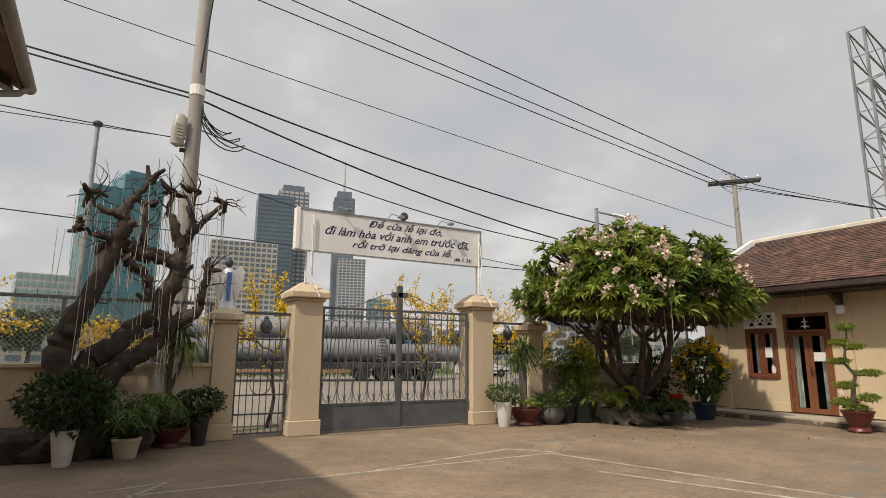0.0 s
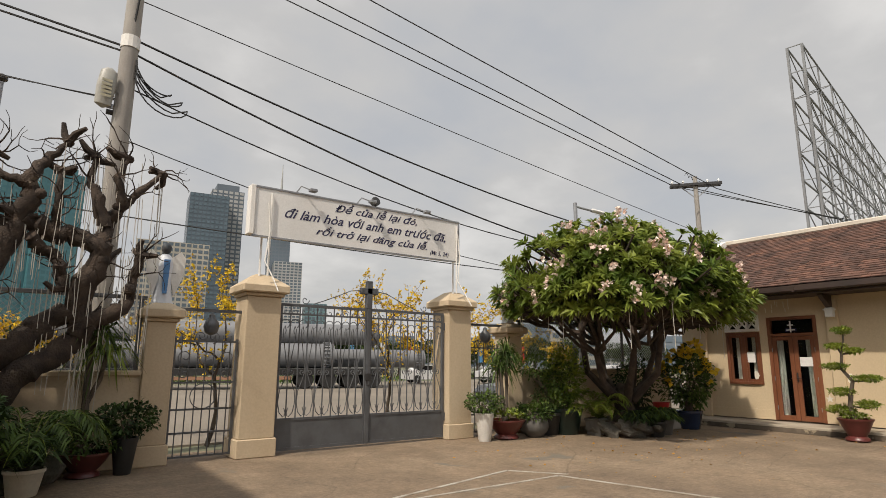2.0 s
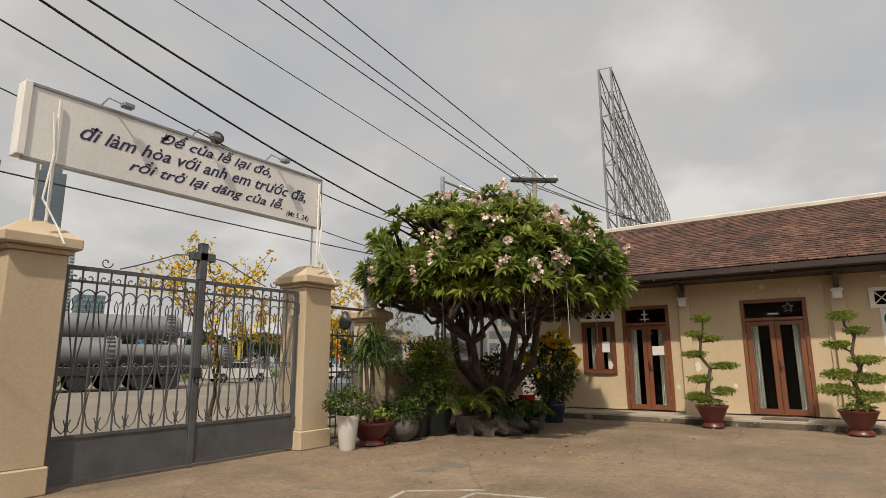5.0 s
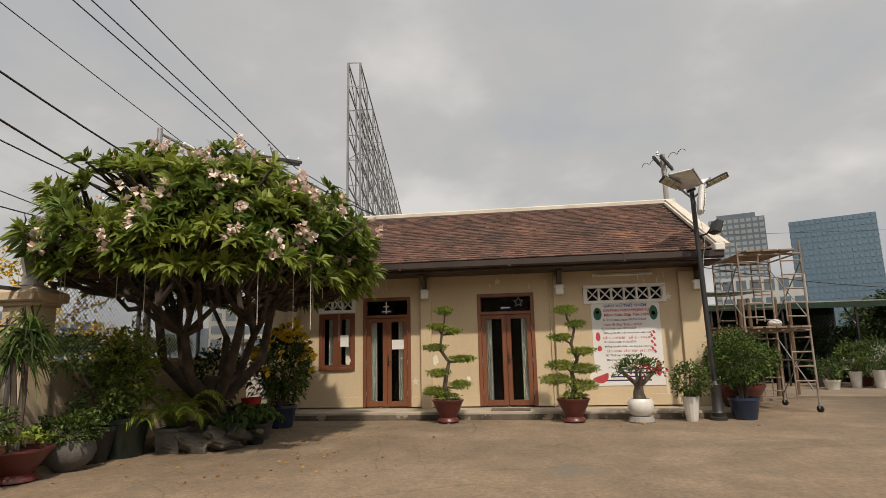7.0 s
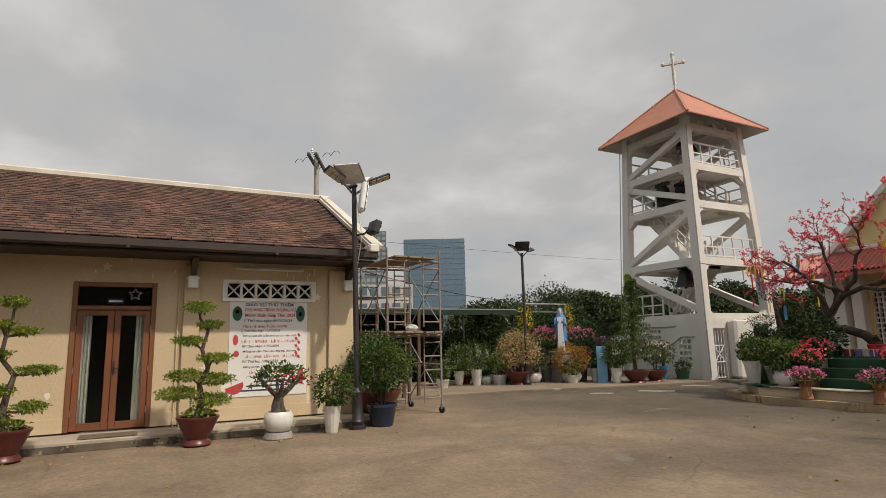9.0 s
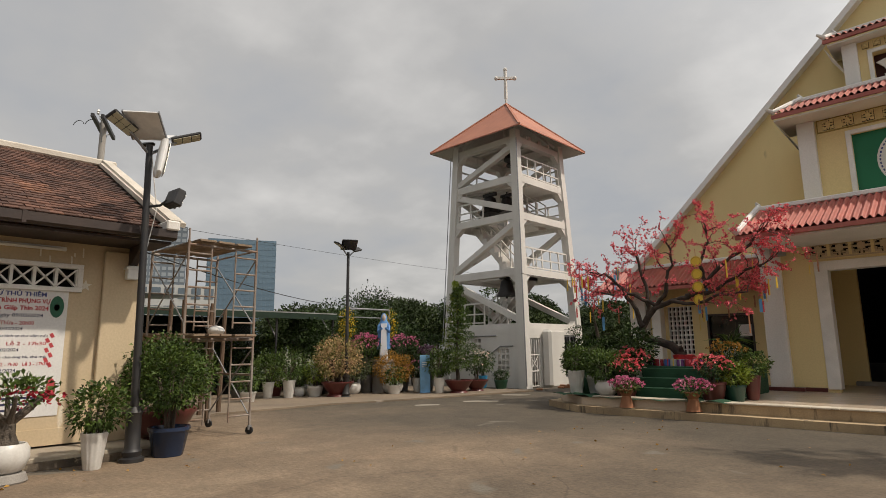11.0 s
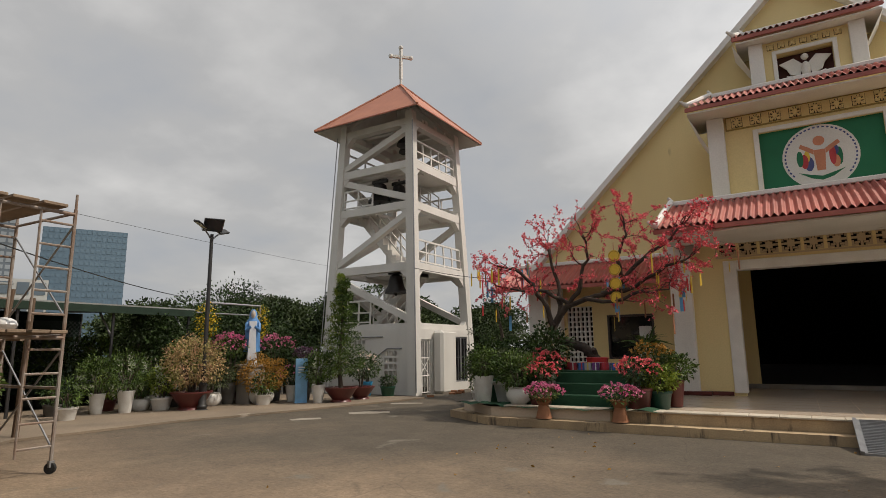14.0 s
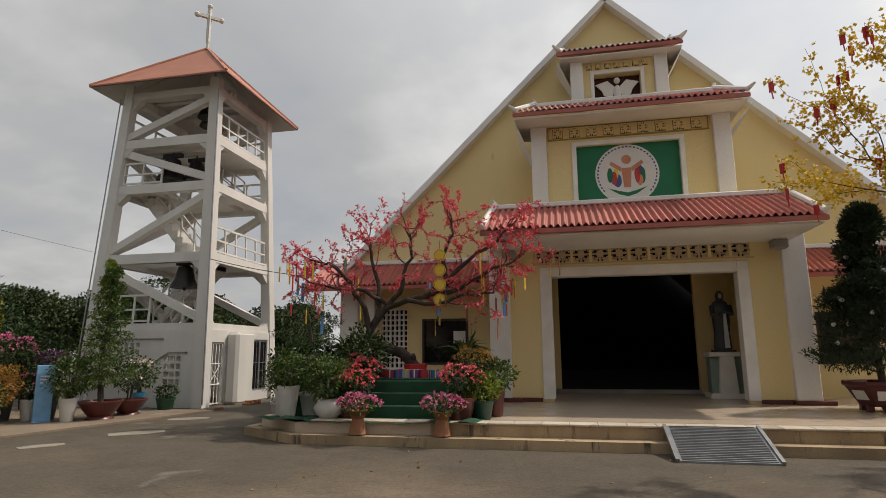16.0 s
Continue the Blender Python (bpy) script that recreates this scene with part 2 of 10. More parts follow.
ROCK = mat("weathered_stone", (0.10, 0.09, 0.073), 0.95, (0.045, 0.042, 0.034), 3, 30, 0.8, tone=0.25)
CARPET = mat("green_carpet", (0.02, 0.075, 0.035), 0.95, (0.014, 0.055, 0.026), 3, 90, 0.5)
CANVAS = mat("white_banner_canvas", (0.72, 0.71, 0.69), 0.75, (0.66, 0.65, 0.63), 1, 40, 0.05)
INK = mat("navy_lettering", (0.035, 0.035, 0.085), 0.8, None, 4, 30, 0)
INK_BLUE = mat("blue_lettering", (0.08, 0.10, 0.26), 0.8, None, 4, 30, 0)
INK_RED = mat("red_lettering", (0.50, 0.06, 0.07), 0.8, None, 4, 30, 0)
BANNER_GREEN = mat("green_banner_canvas", (0.012, 0.16, 0.075), 0.7, (0.01, 0.14, 0.065), 1, 40, 0.05)
SKIN_PAINT = mat("painted_plaster", (0.55, 0.46, 0.38), 0.6, None, 5, 40, 0)
BLUE_CLOAK = mat("statue_blue_white_paint", (0.62, 0.64, 0.68), 0.6, (0.60, 0.62, 0.66), 4, 40, 0)
STAT_BLUE = mat("statue_blue_paint", (0.09, 0.24, 0.50), 0.55, None, 5, 40, 0)
STAT_DARK = mat("statue_dark_paint", (0.035, 0.055, 0.075), 0.6, (0.07, 0.05, 0.035), 3, 40, 0)
BRONZE = mat("dark_bronze", (0.035, 0.032, 0.03), 0.45, None, 4, 40, 0.05, metal=0.7)
PIPE = mat("grey_pipe_steel", (0.17, 0.175, 0.185), 0.55, (0.13, 0.134, 0.142), 0.8, 20, 0.05)
RUBBER = mat("black_rubber", (0.018, 0.018, 0.018), 0.85, None, 5, 40, 0.2)
PANEL = mat("solar_panel_back", (0.78, 0.77, 0.75), 0.5, None, 5, 40, 0)
LED = mat("pale_led_lens", (0.50, 0.47, 0.34), 0.3, None, 5, 40, 0)
SIGN_BLUE = mat("pale_blue_board", (0.20, 0.42, 0.66), 0.5, None, 4, 30, 0)
MESH_GREEN = mat("dark_green_netting", (0.012, 0.03, 0.018), 0.9, None, 4, 40, 0.2)
ZINC = mat("zinc_sheet", (0.30, 0.31, 0.30), 0.55, (0.22, 0.22, 0.21), 1.2, 30, 0.05, metal=0.3)
GLASS_TEAL = mat("teal_curtain_wall", (0.075, 0.20, 0.23), 0.25, (0.055, 0.15, 0.18), 0.02, 0.4, 0, tone=0.15)
GLASS_BLUE = mat("blue_curtain_wall", (0.10, 0.155, 0.21), 0.3, (0.085, 0.135, 0.185), 0.02, 0.4, 0, tone=0.12)
FAR_PALE = mat("far_pale_concrete", (0.40, 0.40, 0.39), 0.8, (0.34, 0.34, 0.34), 0.03, 0.5, 0)
FAR_BEIGE = mat("far_beige_concrete", (0.40, 0.37, 0.32), 0.8, None, 0.03, 0.5, 0)
RIDGE = mat("pale_ridge_plaster", (0.60, 0.55, 0.47), 0.85, (0.48, 0.43, 0.36), 1.5, 40, 0.1)
FAR_GREY = mat("far_grey_blue_wall", (0.125, 0.15, 0.18), 0.7, None, 0.03, 0.5, 0)
FAR_DARK = mat("far_window_band", (0.10, 0.13, 0.16), 0.3, None, 0.03, 0.5, 0)
FAR_LEAF = mat("far_foliage", (0.058, 0.084, 0.026), 0.8, (0.020, 0.034, 0.013), 0.5, 2, 0, var=0.5, see=0.1)


# ---- mesh helpers ----
class Geo:
    """A growing mesh: corners and faces."""

    def __init__(self):
        self.v, self.f = [], []

    def add(self, verts, faces):
        k = len(self.v)
        self.v.extend(verts)
        self.f.extend([tuple(i + k for i in f) for f in faces])
        return self

    def box(self, x0, y0, z0, x1, y1, z1, b=0.0):
        lo, hi = [min(x0, x1), min(y0, y1), min(z0, z1)], [max(x0, x1), max(y0, y1), max(z0, z1)]
        if b <= 0:
            v = [(x, y, z) for x in (lo[0], hi[0]) for y in (lo[1], hi[1]) for z in (lo[2], hi[2])]
            return self.add(v, [(0, 1, 3, 2), (4, 6, 7, 5), (0, 4, 5, 1), (2, 3, 7, 6), (0, 2, 6, 4), (1, 5, 7, 3)])
        b = min(b, *[(hi[i] - lo[i]) * 0.45 for i in range(3)])
        v = []
        for c in range(8):
            s = [(c >> 2) & 1, (c >> 1) & 1, c & 1]
            full = [hi[i] if s[i] else lo[i] for i in range(3)]
            ins = [full[i] + (-b if s[i] else b) for i in range(3)]
            for a in range(3):
                v.append(tuple(full[i] if i == a else ins[i] for i in range(3)))
        q = lambda c, a: c * 3 + a
        f = []
        for a in range(3):
            u, w = (a + 1) % 3, (a + 2) % 3
            for s in (0, 1):
                ring = []
                for su, sw in ((0, 0), (1, 0), (1, 1), (0, 1)):
                    bits = [0, 0, 0]
                    bits[a], bits[u], bits[w] = s, su, sw
                    ring.append(q(bits[0] * 4 + bits[1] * 2 + bits[2], a))
                f.append(tuple(ring if s else ring[::-1]))
            for su in (0, 1):
                for sw in (0, 1):
                    b0, b1 = [0, 0, 0], [0, 0, 0]
                    b0[u], b0[w], b1[u], b1[w], b1[a] = su, sw, su, sw, 1
                    c0, c1 = b0[0] * 4 + b0[1] * 2 + b0[2], b1[0] * 4 + b1[1] * 2 + b1[2]
                    face = (q(c0, u), q(c1, u), q(c1, w), q(c0, w))
                    f.append(face if su == sw else face[::-1])
        for c in range(8):
            odd = bin(c).count("1") % 2
            t = (q(c, 0), q(c, 1), q(c, 2))
            f.append(t if odd else t[::-1])
        return self.add(v, f)

    def tube(self, pts, radii, n=8, cap=True):
        pts = [Vector(p) for p in pts]
        if not hasattr(radii, "__len__"):
            radii = [radii] * len(pts)
        v, f = [], []
        up = None
        for i, p in enumerate(pts):
            d = (pts[min(i + 1, len(pts) - 1)] - pts[max(i - 1, 0)])
            d = d.normalized() if d.length > 1e-9 else Vector((0, 0, 1))
            if up is None:
                up = d.orthogonal().normalized()
            else:
                up = (up - d * up.dot(d))
                up = up.normalized() if up.length > 1e-6 else d.orthogonal().normalized()
            side = d.cross(up)
            for k in range(n):
                a = 2 * math.pi * k / n
                v.append(tuple(p + (up * math.cos(a) + side * math.sin(a)) * radii[i]))
        for i in range(len(pts) - 1):
            for k in range(n):
                k2 = (k + 1) % n
                f.append((i * n + k, i * n + k2, (i + 1) * n + k2, (i + 1) * n + k))
        if cap:
            f.append(tuple(range(n))[::-1])
            f.append(tuple(range((len(pts) - 1) * n, len(pts) * n)))
        return self.add(v, f)

    def cyl(self, p, q, r, r2=None, n=12):
        return self.tube([p, q], [r, r if r2 is None else r2], n)

    def lathe(self, prof, n=20, c=(0, 0, 0), sx=1.0, sy=1.0, rib=0.0, ribs=0):
        v, f = [], []
        for r, z in prof:
            for k in range(n):
                a = 2 * math.pi * k / n
                rr = r * (1 + rib * math.cos(a * ribs)) if ribs else r
                v.append((c[0] + rr * math.cos(a) * sx, c[1] + rr * math.sin(a) * sy, c[2] + z))
        for i in range(len(prof) - 1):
            for k in range(n):
                k2 = (k + 1) % n
                f.append((i * n + k, i * n + k2, (i + 1) * n + k2, (i + 1) * n + k))
        f.append(tuple(range(n))[::-1])
        f.append(tuple(range((len(prof) - 1) * n, len(prof) * n)))
        return self.add(v, f)

    def prism(self, outline, axis, lo, hi):
        """A flat outline pushed along an axis: outlines are (y, z), (x, z) or (x, y)."""
        def put(p, d):
            return {"x": (d, p[0], p[1]), "y": (p[0], d, p[1]), "z": (p[0], p[1], d)}[axis]
        n = len(outline)
        v = [put(p, lo) for p in outline] + [put(p, hi) for p in outline]
        f = [(i, (i + 1) % n, n + (i + 1) % n, n + i) for i in range(n)]
        return self.add(v, f + [tuple(range(n))[::-1], tuple(range(n, 2 * n))])

    def beam(self, p, q, w, h=None, up=(0, 0, 1)):
        """A square bar from p to q."""
        p, q, h = Vector(p), Vector(q), h or w
        d = (q - p).normalized()
        u = Vector(up)
        if abs(d.dot(u)) > 0.99:
            u = Vector((1, 0, 0))
        s = d.cross(u).normalized()
        u = s.cross(d)
        v = [tuple(c + s * (w / 2 * i) + u * (h / 2 * j)) for c in (p, q) for i, j in ((-1, -1), (1, -1), (1, 1), (-1, 1))]
        return self.add(v, [(0, 1, 2, 3)[::-1], (4, 5, 6, 7), (0, 1, 5, 4), (1, 2, 6, 5), (2, 3, 7, 6), (3, 0, 4, 7)])

    def ball(self, c, r, n=10, m=6, sq=(1, 1, 1)):
        prof = [(max(0.004, math.sin(math.pi * i / m)) * r, -math.cos(math.pi * i / m) * r * sq[2]) for i in range(m + 1)]
        return self.lathe(prof, n, c, sq[0], sq[1])

    def move(self, m):
        self.v = [tuple(m @ Vector(p)) for p in self.v]
        return self


def part(name, geo, material, parent=None, label="", smooth=False):
    """One mesh object from a Geo, under a thing or a part of one."""
    me = bpy.data.meshes.new(name)
    me.from_pydata(geo.v, [], geo.f)
    me.update()
    bmx = bmesh.new()
    bmx.from_mesh(me)
    if name.endswith(("_wall", "_front", "_back", "_band", "vent_block")):
        bmesh.ops.remove_doubles(bmx, verts=bmx.verts, dist=0.0005)
    if len(bmx.faces) < 60000:
        bmesh.ops.recalc_face_normals(bmx, faces=bmx.faces)
    bmx.to_mesh(me)
    bmx.free()
    if smooth:
        me.polygons.foreach_set("use_smooth", [True] * len(me.polygons))
        me.set_sharp_from_angle(angle=radians(42))
    me.materials.append(material)
    ob = new(name, me)
    if parent is not None:
        ob.parent = parent
    return tagged(ob, label)


def thing(name, at, label, category, group="", kind="", turn=0.0):
    ob = new(name)
    ob.empty_display_size = 0.2
    ob.matrix_basis = pose(*at, 0, 0, turn)
    return tagged(ob, label, category, group, kind)


def solo(name, geo, material, label, category, group="", kind="", smooth=False, at=(0, 0, 0)):
    ob = part(name, geo, material, None, label, smooth)
    ob.location = at
    return tagged(ob, label, category, group, kind)


def leaf_mesh(name, P, D, L, W, material, parent, label="", rnd=None, droop=0.25):
    """Many folded leaves: roots P, ways D, lengths L and widths W."""
    rnd = rnd or np.random.default_rng(1)
    P, D = np.asarray(P, float), np.asarray(D, float)
    n = len(P)
    D = D / (np.linalg.norm(D, axis=1, keepdims=True) + 1e-9)
    L, W = np.broadcast_to(L, n).reshape(n, 1), np.broadcast_to(W, n).reshape(n, 1)
    R = rnd.normal(size=(n, 3)) * 0.5 + np.array([0, 0, 1.0])
    S = np.cross(D, R)
    S /= np.linalg.norm(S, axis=1, keepdims=True) + 1e-9
    N = np.cross(S, D)
    mid = P + D * L * 0.5 + N * L * 0.06
    tip = P + D * L - np.array([0, 0, 1.0]) * L * droop
    a, b = mid + S * W / 2 + N * W * 0.12, mid - S * W / 2 + N * W * 0.12
    V = np.stack([P, a, tip, b, mid], axis=1).reshape(-1, 3)
    base = (np.arange(n) * 5)[:, None]
    F = np.concatenate([base + np.array([[0, 1, 4]]), base + np.array([[1, 2, 4]]), base + np.array([[4, 2, 3]]), base + np.array([[0, 4, 3]])])
    me = bpy.data.meshes.new(name)
    me.from_pydata(V.tolist(), [], F.tolist())
    me.polygons.foreach_set("use_smooth", [True] * len(me.polygons))
    me.materials.append(material)
    ob = new(name, me)
    if parent is not None:
        ob.parent = parent
    return tagged(ob, label)


def cloud(n, c, r, rnd, shell=0.55, low=-1.0):
    """Points and outward ways in a lumpy ellipsoid."""
    d = rnd.normal(size=(n, 3))
    d /= np.linalg.norm(d, axis=1, keepdims=True)
    d[:, 2] = np.where(d[:, 2] < low, -d[:, 2], d[:, 2])
    lump = 1 + 0.16 * np.sin(d[:, 0] * 5.1 + c[0] * 3) * np.cos(d[:, 1] * 4.3 + c[1] * 2) + 0.10 * np.sin(d[:, 2] * 7 + d[:, 0] * 6)
    k = (shell + (1 - shell) * rnd.random((n, 1)) ** 0.6) * lump[:, None]
    return np.asarray(c) + d * k * np.asarray(r), d


def text_part(name, words, size, material, parent, m, align="CENTER", shear=0.0, label="", bold=0.0, stretch=1.0):
    cu = bpy.data.curves.new(name, "FONT")
    cu.body, cu.size, cu.align_x, cu.shear, cu.offset = words, size, align, shear, bold
    cu.extrude, cu.resolution_u = 0.001, 2
    tmp = new(name, cu)
    bpy.context.view_layer.update()
    me = bpy.data.meshes.new_from_object(tmp.evaluated_get(bpy.context.evaluated_depsgraph_get()))
    bpy.data.objects.remove(tmp)
    bpy.data.curves.remove(cu)
    me.transform(m @ Matrix.Diagonal((stretch, 1, 1, 1)))
    me.materials.clear()
    me.materials.append(material)
    ob = new(name, me)
    ob.parent = parent
    return tagged(ob, label)


def arc(cx, cz, r, a0, a1, n=8):
    return [(cx + r * math.cos(radians(a0 + (a1 - a0) * i / n)), cz + r * math.sin(radians(a0 + (a1 - a0) * i / n))) for i in range(n + 1)]


def wall_with_holes(geo, axis, lo, hi, u0, u1, z0, z1, holes):
    """A wall along x or y (axis names its thin way) with openings (u0, u1, z0, z1) left through it."""
    us = sorted({u0, u1, *[h[0] for h in holes], *[h[1] for h in holes]})
    zs = sorted({z0, z1, *[h[2] for h in holes], *[h[3] for h in holes]})
    for a, b in zip(us, us[1:]):
        for c, d in zip(zs, zs[1:]):
            if not any(h[0] <= (a + b) / 2 <= h[1] and h[2] <= (c + d) / 2 <= h[3] for h in holes):
                geo.box(*((lo, a, c, hi, b, d) if axis == "x" else (a, lo, c, b, hi, d)))
    return geo


# ---- ground ----
def yard_material():
    m = mat("worn_yard_paving", (0.215, 0.156, 0.102), 0.9, (0.146, 0.106, 0.071), 0.28, 25, 0.5, patch=(0.245, 0.184, 0.124), patch_at=0.50, patch_scale=0.7, patch_soft=0.25, tone=0.22)
    n, l = m.node_tree.nodes, m.node_tree.links
    hsv = next(k for k in n if k.bl_idname == "ShaderNodeHueSaturation")
    src = hsv.inputs["Color"].links[0].from_socket
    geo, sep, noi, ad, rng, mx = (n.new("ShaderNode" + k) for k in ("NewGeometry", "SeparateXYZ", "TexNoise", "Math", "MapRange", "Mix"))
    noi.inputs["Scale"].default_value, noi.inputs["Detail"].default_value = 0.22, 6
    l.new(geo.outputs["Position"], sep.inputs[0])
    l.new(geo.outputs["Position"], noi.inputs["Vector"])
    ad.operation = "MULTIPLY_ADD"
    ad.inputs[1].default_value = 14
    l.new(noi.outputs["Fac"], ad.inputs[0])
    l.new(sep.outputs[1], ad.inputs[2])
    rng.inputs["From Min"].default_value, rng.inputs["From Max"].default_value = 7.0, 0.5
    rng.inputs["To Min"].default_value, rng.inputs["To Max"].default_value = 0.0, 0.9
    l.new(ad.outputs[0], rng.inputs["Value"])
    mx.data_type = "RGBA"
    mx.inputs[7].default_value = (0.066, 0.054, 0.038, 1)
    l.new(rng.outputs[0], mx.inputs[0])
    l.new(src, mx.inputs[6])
    mid, mrng, mx3 = n.new("ShaderNodeTexNoise"), n.new("ShaderNodeMapRange"), n.new("ShaderNodeMix")
    mid.inputs["Scale"].default_value, mid.inputs["Detail"].default_value, mid.inputs["Roughness"].default_value = 1.7, 9, 0.72
    l.new(geo.outputs["Position"], mid.inputs["Vector"])
    mrng.inputs["From Min"].default_value, mrng.inputs["From Max"].default_value = 0.3, 0.7
    mrng.inputs["To Min"].default_value, mrng.inputs["To Max"].default_value = 0.76, 1.26
    l.new(mid.outputs["Fac"], mrng.inputs["Value"])
    mx3.data_type, mx3.blend_type = "RGBA", "MULTIPLY"
    mx3.inputs[0].default_value = 1.0
    l.new(mx.outputs[2], mx3.inputs[6])
    l.new(mrng.outputs[0], mx3.inputs[7])
    vor, cr, mx2 = n.new("ShaderNodeTexVoronoi"), n.new("ShaderNodeValToRGB"), n.new("ShaderNodeMix")
    vor.feature = "DISTANCE_TO_EDGE"
    vor.inputs["Scale"].default_value = 0.35
    cr.color_ramp.elements[0].position, cr.color_ramp.elements[1].position = 0.0, 0.004
    cr.color_ramp.elements[0].color, cr.color_ramp.elements[1].color = (0.72, 0.72, 0.72, 1), (1, 1, 1, 1)
    wob = n.new("ShaderNodeVectorMath")
    wob.operation = "MULTIPLY_ADD"
    wob.inputs[1].default_value = (1.6, 1.6, 0)
    l.new(noi.outputs["Color"], wob.inputs[0])
    l.new(geo.outputs["Position"], wob.inputs[2])
    l.new(wob.outputs[0], vor.inputs["Vector"])
    l.new(vor.outputs["Distance"], cr.inputs[0])
    mx2.data_type, mx2.blend_type = "RGBA", "MULTIPLY"
    mx2.inputs[0].default_value = 1.0
    fin, frng, mx4 = n.new("ShaderNodeTexNoise"), n.new("ShaderNodeMapRange"), n.new("ShaderNodeMix")
    fin.inputs["Scale"].default_value, fin.inputs["Detail"].default_value, fin.inputs["Roughness"].default_value = 13.0, 9, 0.78
    l.new(geo.outputs["Position"], fin.inputs["Vector"])
    frng.inputs["From Min"].default_value, frng.inputs["From Max"].default_value = 0.36, 0.64
    frng.inputs["To Min"].default_value, frng.inputs["To Max"].default_value = 0.55, 1.48
    l.new(fin.outputs["Fac"], frng.inputs["Value"])
    mx4.data_type, mx4.blend_type = "RGBA", "MULTIPLY"
    mx4.inputs[0].default_value = 0.5
    l.new(mx3.outputs[2], mx4.inputs[6])
    l.new(frng.outputs[0], mx4.inputs[7])
    blot, brng, mx5 = n.new("ShaderNodeTexNoise"), n.new("ShaderNodeMapRange"), n.new("ShaderNodeMix")
    blot.inputs["Scale"].default_value, blot.inputs["Detail"].default_value, blot.inputs["Distortion"].default_value = 0.8, 5, 0.6
    l.new(geo.outputs["Position"], blot.inputs["Vector"])
    brng.inputs["From Min"].default_value, brng.inputs["From Max"].default_value = 0.655, 0.70
    l.new(blot.outputs["Fac"], brng.inputs["Value"])
    mx5.data_type = "RGBA"
    mx5.inputs[7].default_value = (0.15, 0.13, 0.102, 1)
    l.new(brng.outputs[0], mx5.inputs[0])
    l.new(mx4.outputs[2], mx5.inputs[6])
    l.new(mx5.outputs[2], mx2.inputs[6])
    l.new(cr.outputs[0], mx2.inputs[7])
    l.new(mx2.outputs[2], hsv.inputs["Color"])
    return m


YARD = yard_material()
solo("ground", Geo().box(-2500, -2500, -0.30, 2500, 2500, -0.06), EARTH, "dusty ground with patches of scrub reaching the horizon", "ground", kind="structure")
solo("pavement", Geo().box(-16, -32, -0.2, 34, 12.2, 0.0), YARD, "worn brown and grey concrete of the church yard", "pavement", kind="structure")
solo("road", Geo().box(-90, 13.4, -0.2, 90, 44, -0.02), DUST, "pale dusty road outside the gate", "road", kind="structure")
apron = Geo().prism([(19.0, -0.9), (20.3, -2.6), (20.2, -5.7), (19.7, -7.4), (18.9, -11.2), (18.6, -13.0), (26, -13.0), (26, -0.9)], "z", 0.004, 0.05)
solo("apron_slab", apron, mat("tan_concrete_slab", (0.23, 0.178, 0.125), 0.9, (0.16, 0.125, 0.09), 0.6, 30, 0.4, patch=(0.34, 0.29, 0.23), patch_at=0.66, patch_scale=1.3, tone=0.2), "slightly raised tan concrete strip under the potted plants", "pavement", kind="structure")
lines = Geo()
for a, b in (((1.6, 7.0), (7.72, 7.01)), ((7.39, 7.72), (4.62, 7.05)), ((7.39, 7.72), (7.9, 7.0)), ((7.72, 7.01), (8.9, 2.0)), ((1.59, 6.9), (2.04, 7.55)), ((1.2, 7.35), (2.04, 7.55)), ((7.29, 5.5), (8.6, 1.9))):
    lines.beam((a[0], a[1], 0.003), (b[0], b[1], 0.003), 0.055, 0.006)
solo("painted_line", lines, LINE, "faded white painted court lines on the concrete", "painted line", kind="structure")
PALE = mat("pale_cement_patch", (0.27, 0.24, 0.195), 0.9, (0.2, 0.172, 0.135), 3, 40, 0.2)
for x, y, w, d, a in ((18.2, -11.4, 0.45, 0.26, 25), (17.65, -9.05, 0.5, 0.28, 35), (18.1, -7.38, 0.34, 0.2, 50)):
    solo("cement_patch", Geo().prism([(-w, -d * 0.8), (w * 0.3, -d), (w, -d * 0.4), (w * 0.9, d), (-w * 0.4, d * 0.9), (-w, d * 0.3)], "z", 0.002, 0.008), PALE, "thin pale cement patch on the yard", "cement patch", kind="structure").matrix_basis = pose(x, y, 0, 0, 0, a)
fallen = np.random.default_rng(5)
leaf_mesh("fallen_leaves", np.c_[fallen.normal(11.5, 2.6, 150), fallen.normal(7.6, 1.5, 150), np.full(150, 0.012)], np.c_[fallen.normal(size=(150, 2)), np.full(150, 0.05)], 0.05, 0.03, LEAF_RUST, None, "dry leaves and petals scattered on the concrete", droop=0.0)
tagged(bpy.data.objects["fallen_leaves"], category="leaves", kind="stuff")


